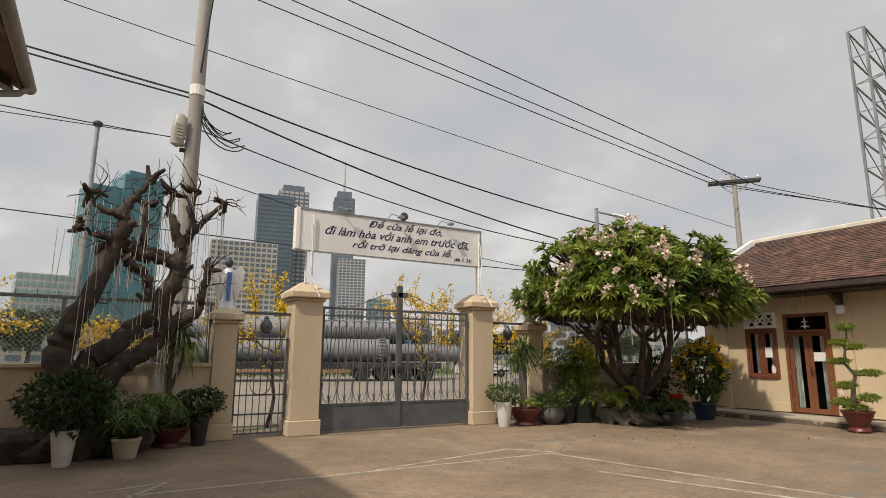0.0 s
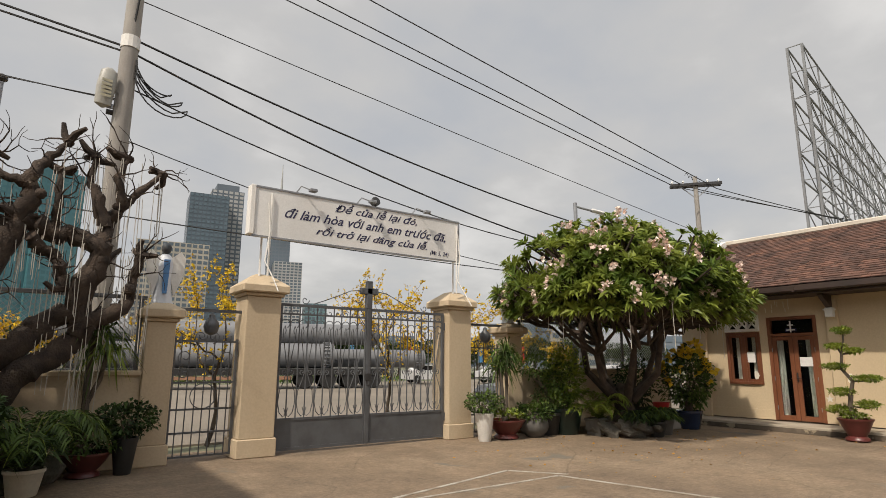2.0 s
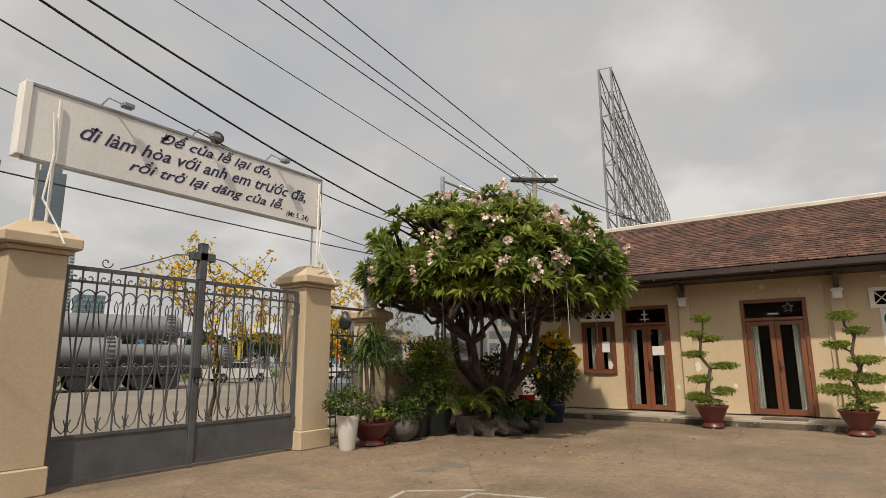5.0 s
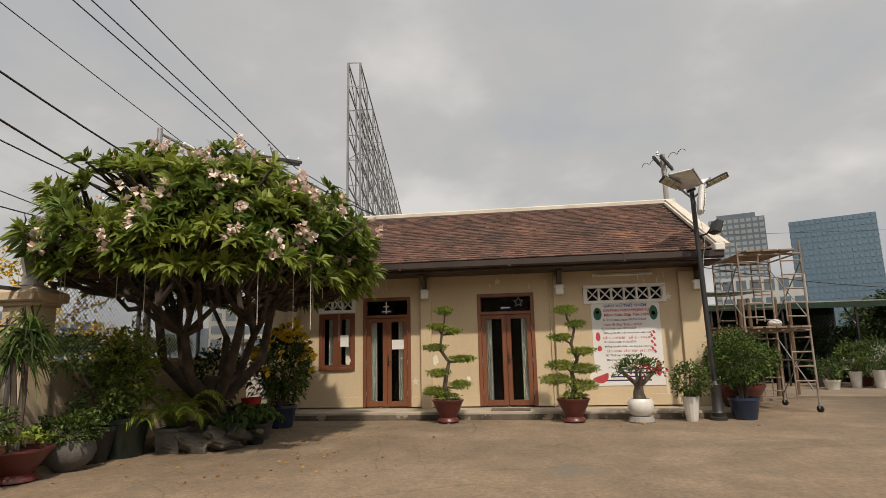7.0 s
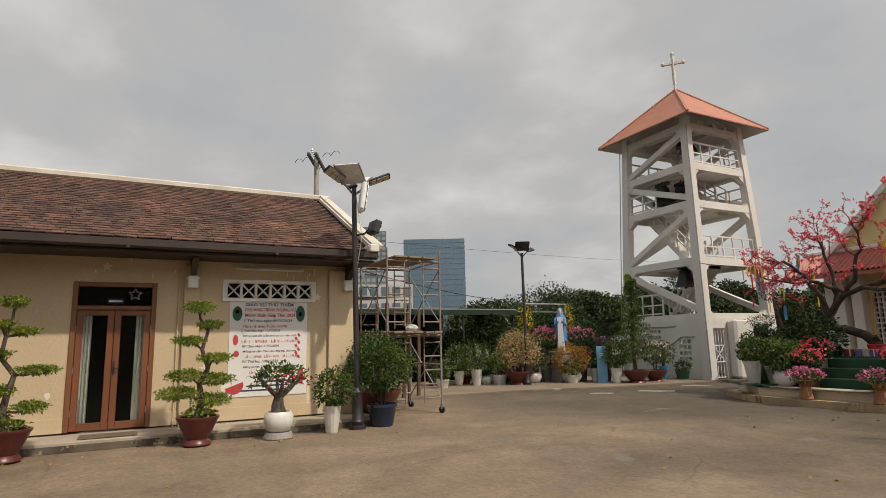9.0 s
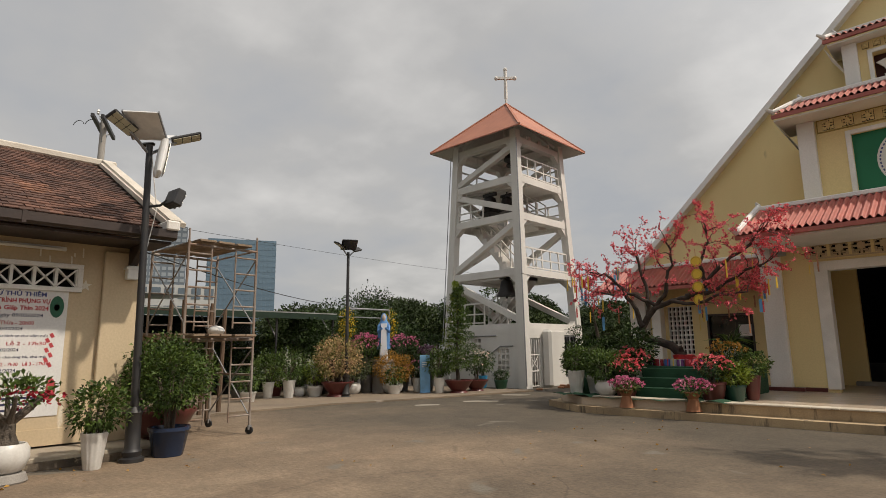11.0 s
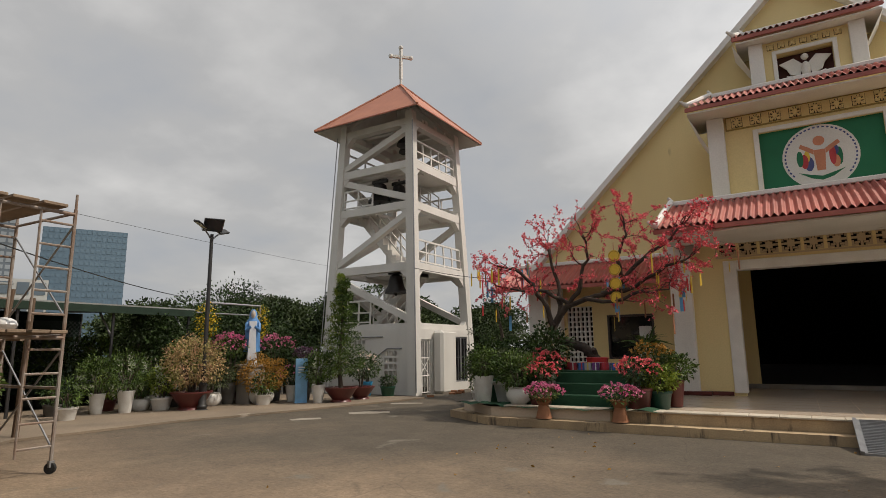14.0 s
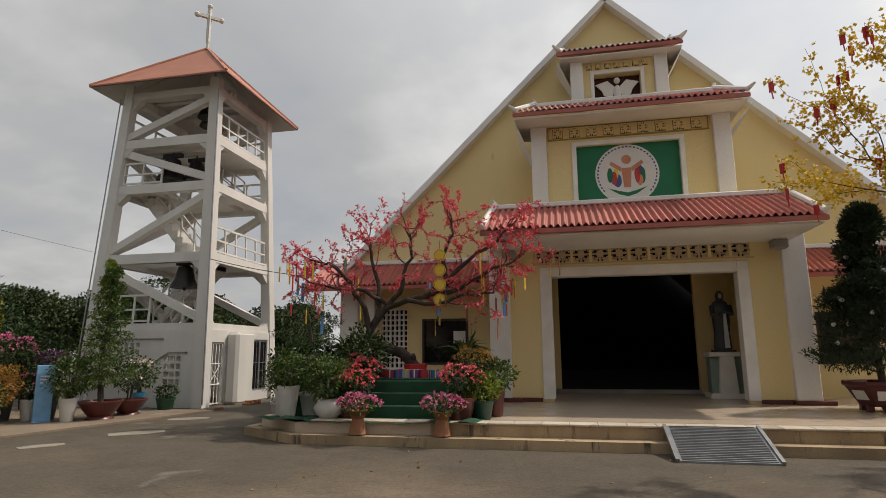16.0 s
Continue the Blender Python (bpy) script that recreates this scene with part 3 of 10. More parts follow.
# ---- boundary wall and gates ----
def low_wall(name, x0, x1, label):
    g = Geo().box(x0, 11.12, 0, x1, 11.34, 1.36, 0.01).box(x0, 11.07, 1.33, x1, 11.39, 1.41, 0.015).box(x0, 11.09, 0, x1, 11.12, 0.30, 0.008)
    w = tagged(part(name, g, CREAM_GATE), label, "wall", kind="structure")
    posts, net = Geo(), Geo()
    n = max(2, round((x1 - x0) / 2.2) + 1)
    for i in range(n):
        x = x0 + 0.08 + (x1 - x0 - 0.16) * i / (n - 1)
        part("post", Geo().box(x - 0.03, 11.20, 1.40, x + 0.03, 11.26, 2.52, 0.005), IRON, w)
    part("top_rail", Geo().box(x0, 11.19, 2.50, x1, 11.27, 2.56, 0.006), IRON, w)
    k = int((x1 - x0) / 0.085)
    for i in range(-12, k):
        for s in (1, -1):
            a, b = x0 + i * 0.085, x0 + i * 0.085 + 1.08
            za, zb = 1.42, 2.50
            if a < x0:
                za, a = za + (x0 - a), x0
            if b > x1:
                zb, b = zb - (b - x1), x1
            if b > a:
                p, q = ((a, za), (b, zb)) if s > 0 else ((a, 3.92 - za), (b, 3.92 - zb))
                net.beam((p[0], 11.23, p[1]), (q[0], 11.23, q[1]), 0.006)
    part("chain_link", net, STEEL, w, "grey chain link mesh")
    for i in range(int((x1 - x0) / 0.3)):
        posts.cyl((x0 + 0.15 + i * 0.3, 11.23, 2.56), (x0 + 0.15 + i * 0.3, 11.23, 2.68), 0.012, 0.003, 5)
    part("spikes", posts, IRON, w)
    return w


low_wall("wall_gate_west", -9.0, 3.0, "low cream wall with chain link fence on top")
low_wall("wall_gate_east", 11.0, 17.0, "low cream wall with chain link fence on top")


def pillar(x0, x1, top, cap, label):
    t = thing("gate_pillar", ((x0 + x1) / 2, 11.25, 0), label, "pillar", "gate pillars")
    w = (x1 - x0) / 2
    part("shaft", Geo().box(-w, -w, 0.30, w, w, top, 0.012), CREAM_GATE, t)
    part("plinth", Geo().box(-w - 0.035, -w - 0.035, 0, w + 0.035, w + 0.035, 0.30, 0.015), CREAM_GATE, t)
    c = Geo().box(-w - 0.04, -w - 0.04, top, w + 0.04, w + 0.04, top + 0.06, 0.01).box(-w - 0.11, -w - 0.11, top + 0.06, w + 0.11, w + 0.11, top + 0.20, 0.02)
    k, z = w + 0.09, top + 0.20
    c.add([(-k, -k, z), (k, -k, z), (k, k, z), (-k, k, z), (-0.12, -0.12, top + cap), (0.12, -0.12, top + cap), (0.12, 0.12, top + cap), (-0.12, 0.12, top + cap)], [(0, 1, 5, 4), (1, 2, 6, 5), (2, 3, 7, 6), (3, 0, 4, 7), (4, 5, 6, 7), (3, 2, 1, 0)])
    part("cap", c, CREAM_GATE, t, "stepped cream capstone")
    return t


pillar(4.48, 5.08, 2.66, 0.40, "tall cream painted gate pillar with stepped cap")
pillar(8.76, 9.36, 2.66, 0.40, "tall cream painted gate pillar with stepped cap")
pillar(3.00, 3.42, 2.16, 0.30, "shorter cream gate pillar carrying an angel figure")
pillar(10.50, 10.95, 2.16, 0.30, "shorter cream gate pillar carrying an angel figure")


def spiral(g, cx, cz, r, a0, turn, hand, y=0.0, thick=0.009):
    pts = []
    for i in range(15):
        k = i / 14
        a = radians(a0 + hand * turn * k)
        pts.append((cx + r * (1 - 0.8 * k) * math.cos(a), y, cz + r * (1 - 0.8 * k) * math.sin(a)))
    g.tube(pts, thick, 4)


def gate_leaf(parent, x0, x1, z0, z1, panel_top):
    leaf = part("gate_leaf", Geo().box(x0, -0.025, z0, x0 + 0.05, 0.025, z1).box(x1 - 0.05, -0.025, z0, x1, 0.025, z1).box(x0 + 0.05, -0.022, z1 - 0.05, x1 - 0.05, 0.022, z1)
                .box(x0 + 0.05, -0.018, z1 - 0.20, x1 - 0.05, 0.018, z1 - 0.17).box(x0 + 0.05, -0.022, z0, x1 - 0.05, 0.022, z0 + 0.05), IRON, parent)
    if panel_top > z0:
        part("panel", Geo().box(x0 + 0.05, -0.012, z0 + 0.05, x1 - 0.05, 0.012, panel_top).box(x0 + 0.05, -0.024, panel_top, x1 - 0.05, 0.024, panel_top + 0.04), IRON, leaf, "grey sheet steel kick panel")
    zb = max(panel_top, z0) + 0.04
    zm = zb + 0.55
    n = max(2, round((x1 - x0 - 0.1) / 0.36))
    step = (x1 - x0 - 0.1) / n
    for i in range(n):
        a = x0 + 0.05 + i * step
        c = a + step / 2
        for xx in (a + step * 0.02, c):
            part("bar", Geo().beam((xx, 0, zb), (xx, 0, z1 - 0.05), 0.018), IRON, leaf)
        scr = Geo()
        for s in (-1, 1):
            w = step * 0.5
            lyre = [(0.22, 0.17), (0.10, 0.10), (0.02, 0.16), (0.10, 0.05), (0.30, 0.02), (0.70, 0.09), (0.92, 0.26), (0.80, 0.45), (0.40, 0.62), (0.14, 0.76), (0.20, 0.90), (0.45, 1.15), (0.66, 1.38), (0.70, 1.50), (0.55, 1.56), (0.42, 1.48), (0.50, 1.42)]
            scr.tube([(c + s * w * u, 0, zb + z * 1.02) for u, z in lyre], 0.0085, 5)
            scr.tube([(p[0], 0, p[1]) for p in arc(c + s * w * 0.52, z1 - 0.36, w * 0.47, -60, 210, 12)], 0.0085, 5)
            spiral(scr, c + s * w * 0.5, z1 - 0.14, w * 0.36, 180 if s > 0 else 0, 330, s)
            spiral(scr, c + s * w * 0.40, zb + 0.78, w * 0.3, -90, 360, s)
        part("scroll", scr, IRON, leaf, "wrought iron lyre scroll")
    return leaf


main_gate = thing("main_gate", (6.91, 11.12, 0), "closed grey wrought iron double gate with a cross", "gate")
gate_leaf(main_gate, -1.80, -0.015, 0.05, 2.58, 0.55)
gate_leaf(main_gate, 0.015, 1.82, 0.05, 2.58, 0.55)
part("cross", Geo().box(-0.06, -0.05, 2.58, 0.06, 0.05, 3.12, 0.008).box(-0.19, -0.05, 2.86, 0.19, 0.05, 2.98, 0.008).box(-0.045, -0.045, 0.05, 0.045, -0.026, 2.60, 0.006), IRON, main_gate, "dark grey steel cross on the meeting stile")
crest = Geo()
for s in (-1, 1):
    crest.tube([(s * u, 0, 2.58 + z) for u, z in ((0.30, 0.14), (0.22, 0.10), (0.14, 0.16), (0.12, 0.26), (0.22, 0.34), (0.40, 0.32), (0.65, 0.21), (0.95, 0.09), (1.15, 0.02))], 0.009, 5)
    spiral(crest, s * 1.32, 2.66, 0.08, 180 if s > 0 else 0, 360, s)
part("crest", crest, IRON, main_gate, "wrought iron crest scrolls")
for s in (-1, 1):
    for z in (0.45, 2.3):
        part("hinge", Geo().cyl((s * 1.84, 0, z - 0.08), (s * 1.84, 0, z + 0.08), 0.035, n=8), IRON, main_gate)
part("lock", Geo().box(-0.05, -0.07, 1.20, 0.07, -0.03, 1.34, 0.006).cyl((0.0, -0.08, 1.12), (0.0, -0.04, 1.2), 0.02, n=8), BLACK_IRON, main_gate)


def side_gate(x, w, label):
    g = thing("side_gate", (x, 11.22, 0), label, "gate", "side gates")
    fr = Geo().box(0, -0.02, 0.06, 0.04, 0.02, 1.92).box(w - 0.04, -0.02, 0.06, w, 0.02, 1.92)
    for z in (0.06, 0.42, 0.78, 1.20, 1.86):
        fr.box(0.04, -0.016, z, w - 0.04, 0.016, z + 0.03)
    part("frame", fr, IRON, g)
    n = round(w / 0.13)
    for i in range(1, n):
        part("bar", Geo().beam((w * i / n, 0, 0.06), (w * i / n, 0, 1.98), 0.016), IRON, g)
    part("ring", Geo().tube([(p[0], -0.01, p[1]) for p in arc(w / 2, 1.0, 0.2, 0, 360, 20)], 0.01, 4), IRON, g)
    for s in (-1, 1):
        for cx, cz, r, a0, hand in ((0.32, 1.62, 0.13, -90, s), (0.32, 1.36, 0.10, 90, -s), (0.10, 1.95, 0.11, -90, s)):
            curl = Geo()
            spiral(curl, w / 2 + s * cx, cz, r, a0, 420, hand, -0.01)
            part("scroll", curl, IRON, g, "wrought iron scroll")
    part("overhead_bar", Geo().box(-0.03, -0.02, 2.36, w + 0.05, 0.02, 2.41), IRON, g)
    lamp = part("hanging_lamp", Geo().lathe([(0.02, 2.34), (0.05, 2.31), (0.05, 2.27), (0.11, 2.20), (0.13, 2.12), (0.10, 2.02), (0.03, 1.98)], 12, (w / 2 + 0.05, 0, 0)), IRON, g, "round grey lamp hung from the bar", True)
    return g


side_gate(3.44, 1.02, "closed wrought iron pedestrian gate between cream pillars")
side_gate(9.40, 1.08, "closed wrought iron pedestrian gate between cream pillars")


# ---- hanging banner ----
ban = thing("gate_banner", (6.70, 10.98, 3.70), "white canvas banner with navy script on a steel frame", "banner")
part("canvas", Geo().box(-2.22, -0.07, 0.0, 2.28, 0.07, 0.88, 0.01), CANVAS, ban)
part("canvas_end", Geo().box(-2.30, -0.10, 0.02, -2.22, 0.10, 0.90, 0.005), TRIM, ban)
edge = Geo().box(-2.24, -0.085, -0.02, 2.30, -0.071, 0.012).box(-2.24, -0.085, 0.868, 2.30, -0.071, 0.90).box(2.275, -0.085, 0.0, 2.30, -0.071, 0.88)
part("frame", edge, STEEL, ban)


def text_fit(name, words, x, z, width, height, material, parent, y, turn=0.0, shear=0.0, bold=0.0):
    ob = text_part(name, words, 1.0, material, parent, Matrix.Identity(4), "CENTER", shear, "", bold)
    xs = [v.co.x for v in ob.data.vertices]
    zs = [v.co.y for v in ob.data.vertices]
    sx, sy = width / (max(xs) - min(xs)), height / (max(zs) - min(zs))
    ob.data.transform(Matrix.Diagonal((sx, sy, 1, 1)) @ Matrix.Translation((-(max(xs) + min(xs)) / 2, -min(zs), 0)))
    ob.data.transform(pose(0, 0, 0, 0, 0, turn) @ pose(x, y, z, 90, 0, 0))
    return ob


text_fit("lettering", "Để của lễ lại đó,", 0.25, 0.615, 1.87, 0.23, INK, ban, -0.073, 0, 0.42, 0.012)
text_fit("lettering", "đi làm hòa với anh em trước đã,", 0.13, 0.365, 3.60, 0.23, INK, ban, -0.073, 0, 0.42, 0.012)
text_fit("lettering", "rồi trở lại dâng của lễ.", 0.20, 0.12, 2.52, 0.23, INK, ban, -0.073, 0, 0.42, 0.012)
text_fit("lettering", "(Mt 5, 24)", 1.77, 0.055, 0.48, 0.12, INK, ban, -0.073, 0, 0.25, 0.006)
for xx in (-1.93, -2.0, 2.2, 2.27):
    part("hanger_post", Geo().cyl((xx, -0.11 if xx > -1.98 and xx < 2.25 else 0.11, -0.70), (xx, -0.11 if xx > -1.98 and xx < 2.25 else 0.11, 0.78), 0.018, n=6), TRIM, ban)
for xx in (-1.97, 2.24):
    part("rope", Geo().tube([(xx - 0.02, -0.13, 0.6), (xx + 0.03, -0.13, 0.1), (xx - 0.04, -0.16, -0.45), (xx + 0.08, -0.28, -0.75), (xx + 0.14, -0.40, -0.98)], 0.012, 5), TRIM, ban)
for xx in (-1.35, -0.1, 1.2):
    lampg = Geo().tube([(xx - 0.12, 0, 0.88), (xx - 0.05, -0.1, 1.02), (xx + 0.10, -0.2, 0.95)], 0.012, 5).box(xx + 0.06, -0.28, 0.91, xx + 0.20, -0.17, 0.97, 0.01)
    part("small_floodlight", lampg, STEEL, ban)
part("round_floodlight", Geo().lathe([(0.03, -0.06), (0.085, -0.05), (0.095, 0.05), (0.08, 0.055)], 14).move(pose(0.18, -0.05, 1.0, 78, 0, 0)).box(0.165, -0.06, 0.88, 0.195, -0.03, 0.93), BLACK_IRON, ban, "small black floodlight", True)


# ---- the cream house ----
HX = 16.79
house = thing("cream_house", (HX, 5.3, 0), "low cream rendered house with brown tiled roof and wooden doors", "house")
house_inv = house.matrix_basis.inverted()


def hpart(name, g, material, parent=None, label="", smooth=False):
    """A part of the house, given in yard coordinates."""
    return part(name, g.move(house_inv), material, parent or house, label, smooth)


HOLES = [(8.34, 9.22, 1.03, 2.35), (8.34, 9.22, 2.38, 2.76), (7.0, 8.14, 0.19, 2.70), (4.14, 5.43, 0.19, 2.70), (1.26, 3.02, 2.40, 2.78)]
hpart("front_wall", wall_with_holes(Geo(), "x", HX, HX + 0.2, 0.42, 10.5, 0.19, 3.5, HOLES), CREAM)
hpart("gable_wall", Geo().prism([(HX + 0.2, 0.0), (HX + 6.9, 0.0), (HX + 6.9, 3.4), (20.2, 5.25), (HX + 0.2, 3.55)], "y", 0.42, 0.62), CREAM)
hpart("rear_wall", Geo().box(HX + 6.7, 0.62, 0, HX + 6.9, 10.5, 3.4), CREAM)
hpart("north_wall", Geo().box(HX + 0.2, 10.3, 0, HX + 6.7, 10.5, 3.4), CREAM)
hpart("inner_floor", Geo().box(HX + 0.2, 0.62, 0.10, HX + 6.7, 10.3, 0.16), TILEFLOOR)
# Added near-black sheet paints the unlit room behind doors and window.
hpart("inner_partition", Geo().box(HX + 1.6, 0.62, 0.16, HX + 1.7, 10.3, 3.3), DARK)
for y0, y1 in ((0.42, 4.14), (5.43, 7.0), (8.14, 10.3)):
    hpart("base_band", Geo().box(HX - 0.02, y0, 0.19, HX, y1, 0.42), CREAM)
hpart("step", Geo().box(15.88, 0.25, 0.0, HX + 0.2, 10.2, 0.16, 0.015), mat("pale_step_concrete", (0.42, 0.37, 0.29), 0.8, (0.33, 0.28, 0.22), 1.2, 40, 0.2, patch=(0.2, 0.17, 0.13), patch_at=0.66), None, "worn concrete step along the front")
hpart("step_edge", Geo().box(15.85, 0.25, 0.0, 15.88, 10.2, 0.11, 0.006), mat("stained_step_edge", (0.15, 0.12, 0.09), 0.9, (0.06, 0.05, 0.04), 2.5, 40, 0.4, patch=(0.30, 0.25, 0.18), patch_at=0.58, patch_scale=3))
for y0, y1 in ((6.50, 6.76), (3.42, 3.70), (0.42, 0.98), (9.75, 10.0)):
    hpart("pilaster", Geo().box(HX - 0.09, y0, 0.16, HX - 0.003, y1, 3.05, 0.012), CREAM)


def star(g, y, z, r, thick=0.008):
    p = [(y + (r if k % 2 == 0 else r * 0.42) * math.sin(k * math.pi / 5), z + (r if k % 2 == 0 else r * 0.42) * math.cos(k * math.pi / 5)) for k in range(10)]
    return g.prism(p, "x", HX - thick - 0.002, HX - 0.002)


for yy, zz in ((9.35, 2.55), (4.95, 2.98), (1.2, 2.5), (6.9, 0.75), (1.12, 0.9), (3.3, 1.15)):
    hpart("star_sticker", star(Geo(), yy, zz, 0.09), bpy.data.materials.get("faded_white_sticker") or mat("faded_white_sticker", (0.76, 0.72, 0.62), 0.7), None, "faded white star sticker")


peel = np.random.default_rng(77)
for k in range(26):
    yy, zz, hh = 0.6 + 9.2 * peel.random(), 2.78 + 0.3 * peel.random(), 0.05 + 0.12 * peel.random()
    hpart("paint_chip", Geo().prism([(yy, zz), (yy + 0.02, zz + 0.01), (yy + 0.025, zz + hh), (yy + 0.005, zz + hh * 0.9)], "x", HX - 0.0045, HX - 0.002), bpy.data.materials["faded_white_sticker"])
for k in range(9):
    yy, zz, rr2 = 0.8 + 8.8 * peel.random(), 0.5 + 0.9 * peel.random(), 0.03 + 0.05 * peel.random()
    if any(a - 0.2 < yy < b + 0.2 for a, b in ((4.14, 5.43), (7.0, 8.14))):
        continue
    hpart("paint_chip", Geo().prism([(yy + rr2 * (0.6 + 0.6 * peel.random()) * math.cos(a * 0.7), zz + rr2 * (0.8 + 1.0 * peel.random()) * math.sin(a * 0.7)) for a in range(9)], "x", HX - 0.0045, HX - 0.002), bpy.data.materials["faded_white_sticker"], None, "patch of flaked pale paint")


def louvre_vent(y0, y1, z0, z1, n):
    fr = Geo().box(HX - 0.05, y0 - 0.07, z1, HX + 0.1, y1 + 0.07, z1 + 0.07, 0.006).box(HX - 0.05, y0 - 0.07, z0 - 0.07, HX + 0.1, y1 + 0.07, z0, 0.006)
    fr.box(HX - 0.05, y0 - 0.07, z0, HX + 0.1, y0, z1).box(HX - 0.05, y1, z0, HX + 0.1, y1 + 0.07, z1)
    step = (y1 - y0) / n
    vent = hpart("vent_block", fr, TRIM, None, "white pierced vent block")
    for i in range(n):
        a, c, zc, hz = y0 + i * step, y0 + (i + 0.5) * step, (z0 + z1) / 2, (z1 - z0) / 2
        g = Geo().box(HX - 0.03, a, z0, HX + 0.08, a + 0.02, z1).box(HX - 0.03, a + step - 0.02, z0, HX + 0.08, a + step, z1)
        for sy in (-1, 1):
            for sz in (-1, 1):
                pts = [(0, c + sy * (step / 2 - (step / 2) * math.sin(k * math.pi / 12)), zc + sz * (hz - hz * math.cos(k * math.pi / 12)) * 0.0 + sz * hz * (1 - math.cos(math.pi / 2 - k * math.pi / 12))) for k in range(7)]
                for p, q in zip(pts, pts[1:]):
                    g.beam((HX + 0.02, p[1], p[2]), (HX + 0.02, q[1], q[2]), 0.022, 0.08, (1, 0, 0))
        hpart("vent_tile", g, TRIM, vent)
    # Near-black sheet stands in for the shade behind the pierced tiles.
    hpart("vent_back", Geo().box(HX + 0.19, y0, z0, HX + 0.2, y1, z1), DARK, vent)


louvre_vent(8.40, 9.16, 2.44, 2.72, 3)
louvre_vent(1.32, 2.96, 2.46, 2.74, 6)
GLASS = glass("clear_window_glass")


def double_door(y0, y1, name, plate):
    d = thing(name, (HX, (y0 + y1) / 2, 0.19), "closed double door of stained wood with tall glass panes", "door", "house doors", "structure")
    w, h = (y1 - y0) / 2, 2.51
    part("door_frame", Geo().box(-0.03, -w, 0, 0.12, -w + 0.08, h, 0.006).box(-0.03, w - 0.08, 0, 0.12, w, h, 0.006).box(-0.03, -w + 0.08, h - 0.08, 0.12, w - 0.08, h, 0.006).box(-0.03, -w + 0.08, 2.03, 0.12, w - 0.08, 2.10, 0.006), WOOD, d)
    part("transom_glass", Geo().box(0.05, -w + 0.08, 2.10, 0.056, w - 0.08, h - 0.08), GLASS, d)
    for s in (-1, 1):
        a, b = (-w + 0.085, -0.004) if s < 0 else (0.004, w - 0.085)
        lf = part("door_leaf", Geo().box(0.0, a, 0.01, 0.045, a + 0.10, 2.02, 0.005).box(0.0, b - 0.10, 0.01, 0.045, b, 2.02, 0.005).box(0.0, a + 0.10, 1.93, 0.045, b - 0.10, 2.02, 0.005).box(0.0, a + 0.10, 0.01, 0.045, b - 0.10, 0.13, 0.005), WOOD, d)
        part("door_glass", Geo().box(0.02, a + 0.10, 0.13, 0.026, b - 0.10, 1.93), GLASS, lf)
        cy = w - 0.22 if s > 0 else -w + 0.22
        part("curtain", Geo().prism([(0.09 + 0.015 * math.sin(k * 1.9), cy - 0.09 + 0.18 * k / 12) for k in range(13)] + [(0.10 + 0.015 * math.sin(k * 1.9), cy - 0.09 + 0.18 * k / 12) for k in range(12, -1, -1)], "z", 0.05, 1.98), CURTAIN, lf, "pale gathered curtain behind the glass", True)
        for z in (0.3, 1.0, 1.7):
            part("hinge", Geo().cyl((-0.02, s * (w - 0.082), z - 0.05), (-0.02, s * (w - 0.082), z + 0.05), 0.012, n=6), STEEL, lf)
    part("handle", Geo().box(-0.02, -0.05, 0.92, 0.0, -0.02, 1.15, 0.004).cyl((-0.05, -0.035, 1.02), (-0.05, -0.14, 1.02), 0.011, n=6).cyl((-0.05, -0.035, 1.02), (0, -0.035, 1.02), 0.011, n=6), BLACK_IRON, d)
    part("room_plate", Geo().box(-0.036, -0.13, 2.14, -0.03, 0.13, 2.22), INK, d, "dark blue room plate")
    part("plate_writing", Geo().box(-0.038, -0.10, 2.165, -0.036, 0.10, 2.19), TRIM, d)
    if plate:
        part("paper_notice", Geo().box(-0.004, -0.40, 1.30, -0.001, -0.12, 1.52), CANVAS, d, "white paper notice taped to the glass")
        part("door_cross", Geo().box(-0.05, -0.015, 2.12, -0.037, 0.015, 2.40).box(-0.05, -0.07, 2.28, -0.037, 0.07, 2.31), TRIM, d, "small white cross")
    else:
        sg = Geo()
        p = [(-0.30 + (0.11 if k % 2 == 0 else 0.05) * math.sin(k * math.pi / 5), 2.30 + (0.11 if k % 2 == 0 else 0.05) * math.cos(k * math.pi / 5)) for k in range(10)]
        for a, b in zip(p, p[1:] + p[:1]):
            sg.beam((-0.04, a[0], a[1]), (-0.04, b[0], b[1]), 0.014)
        part("wire_star", sg, STEEL, d, "silver wire star")
    return d


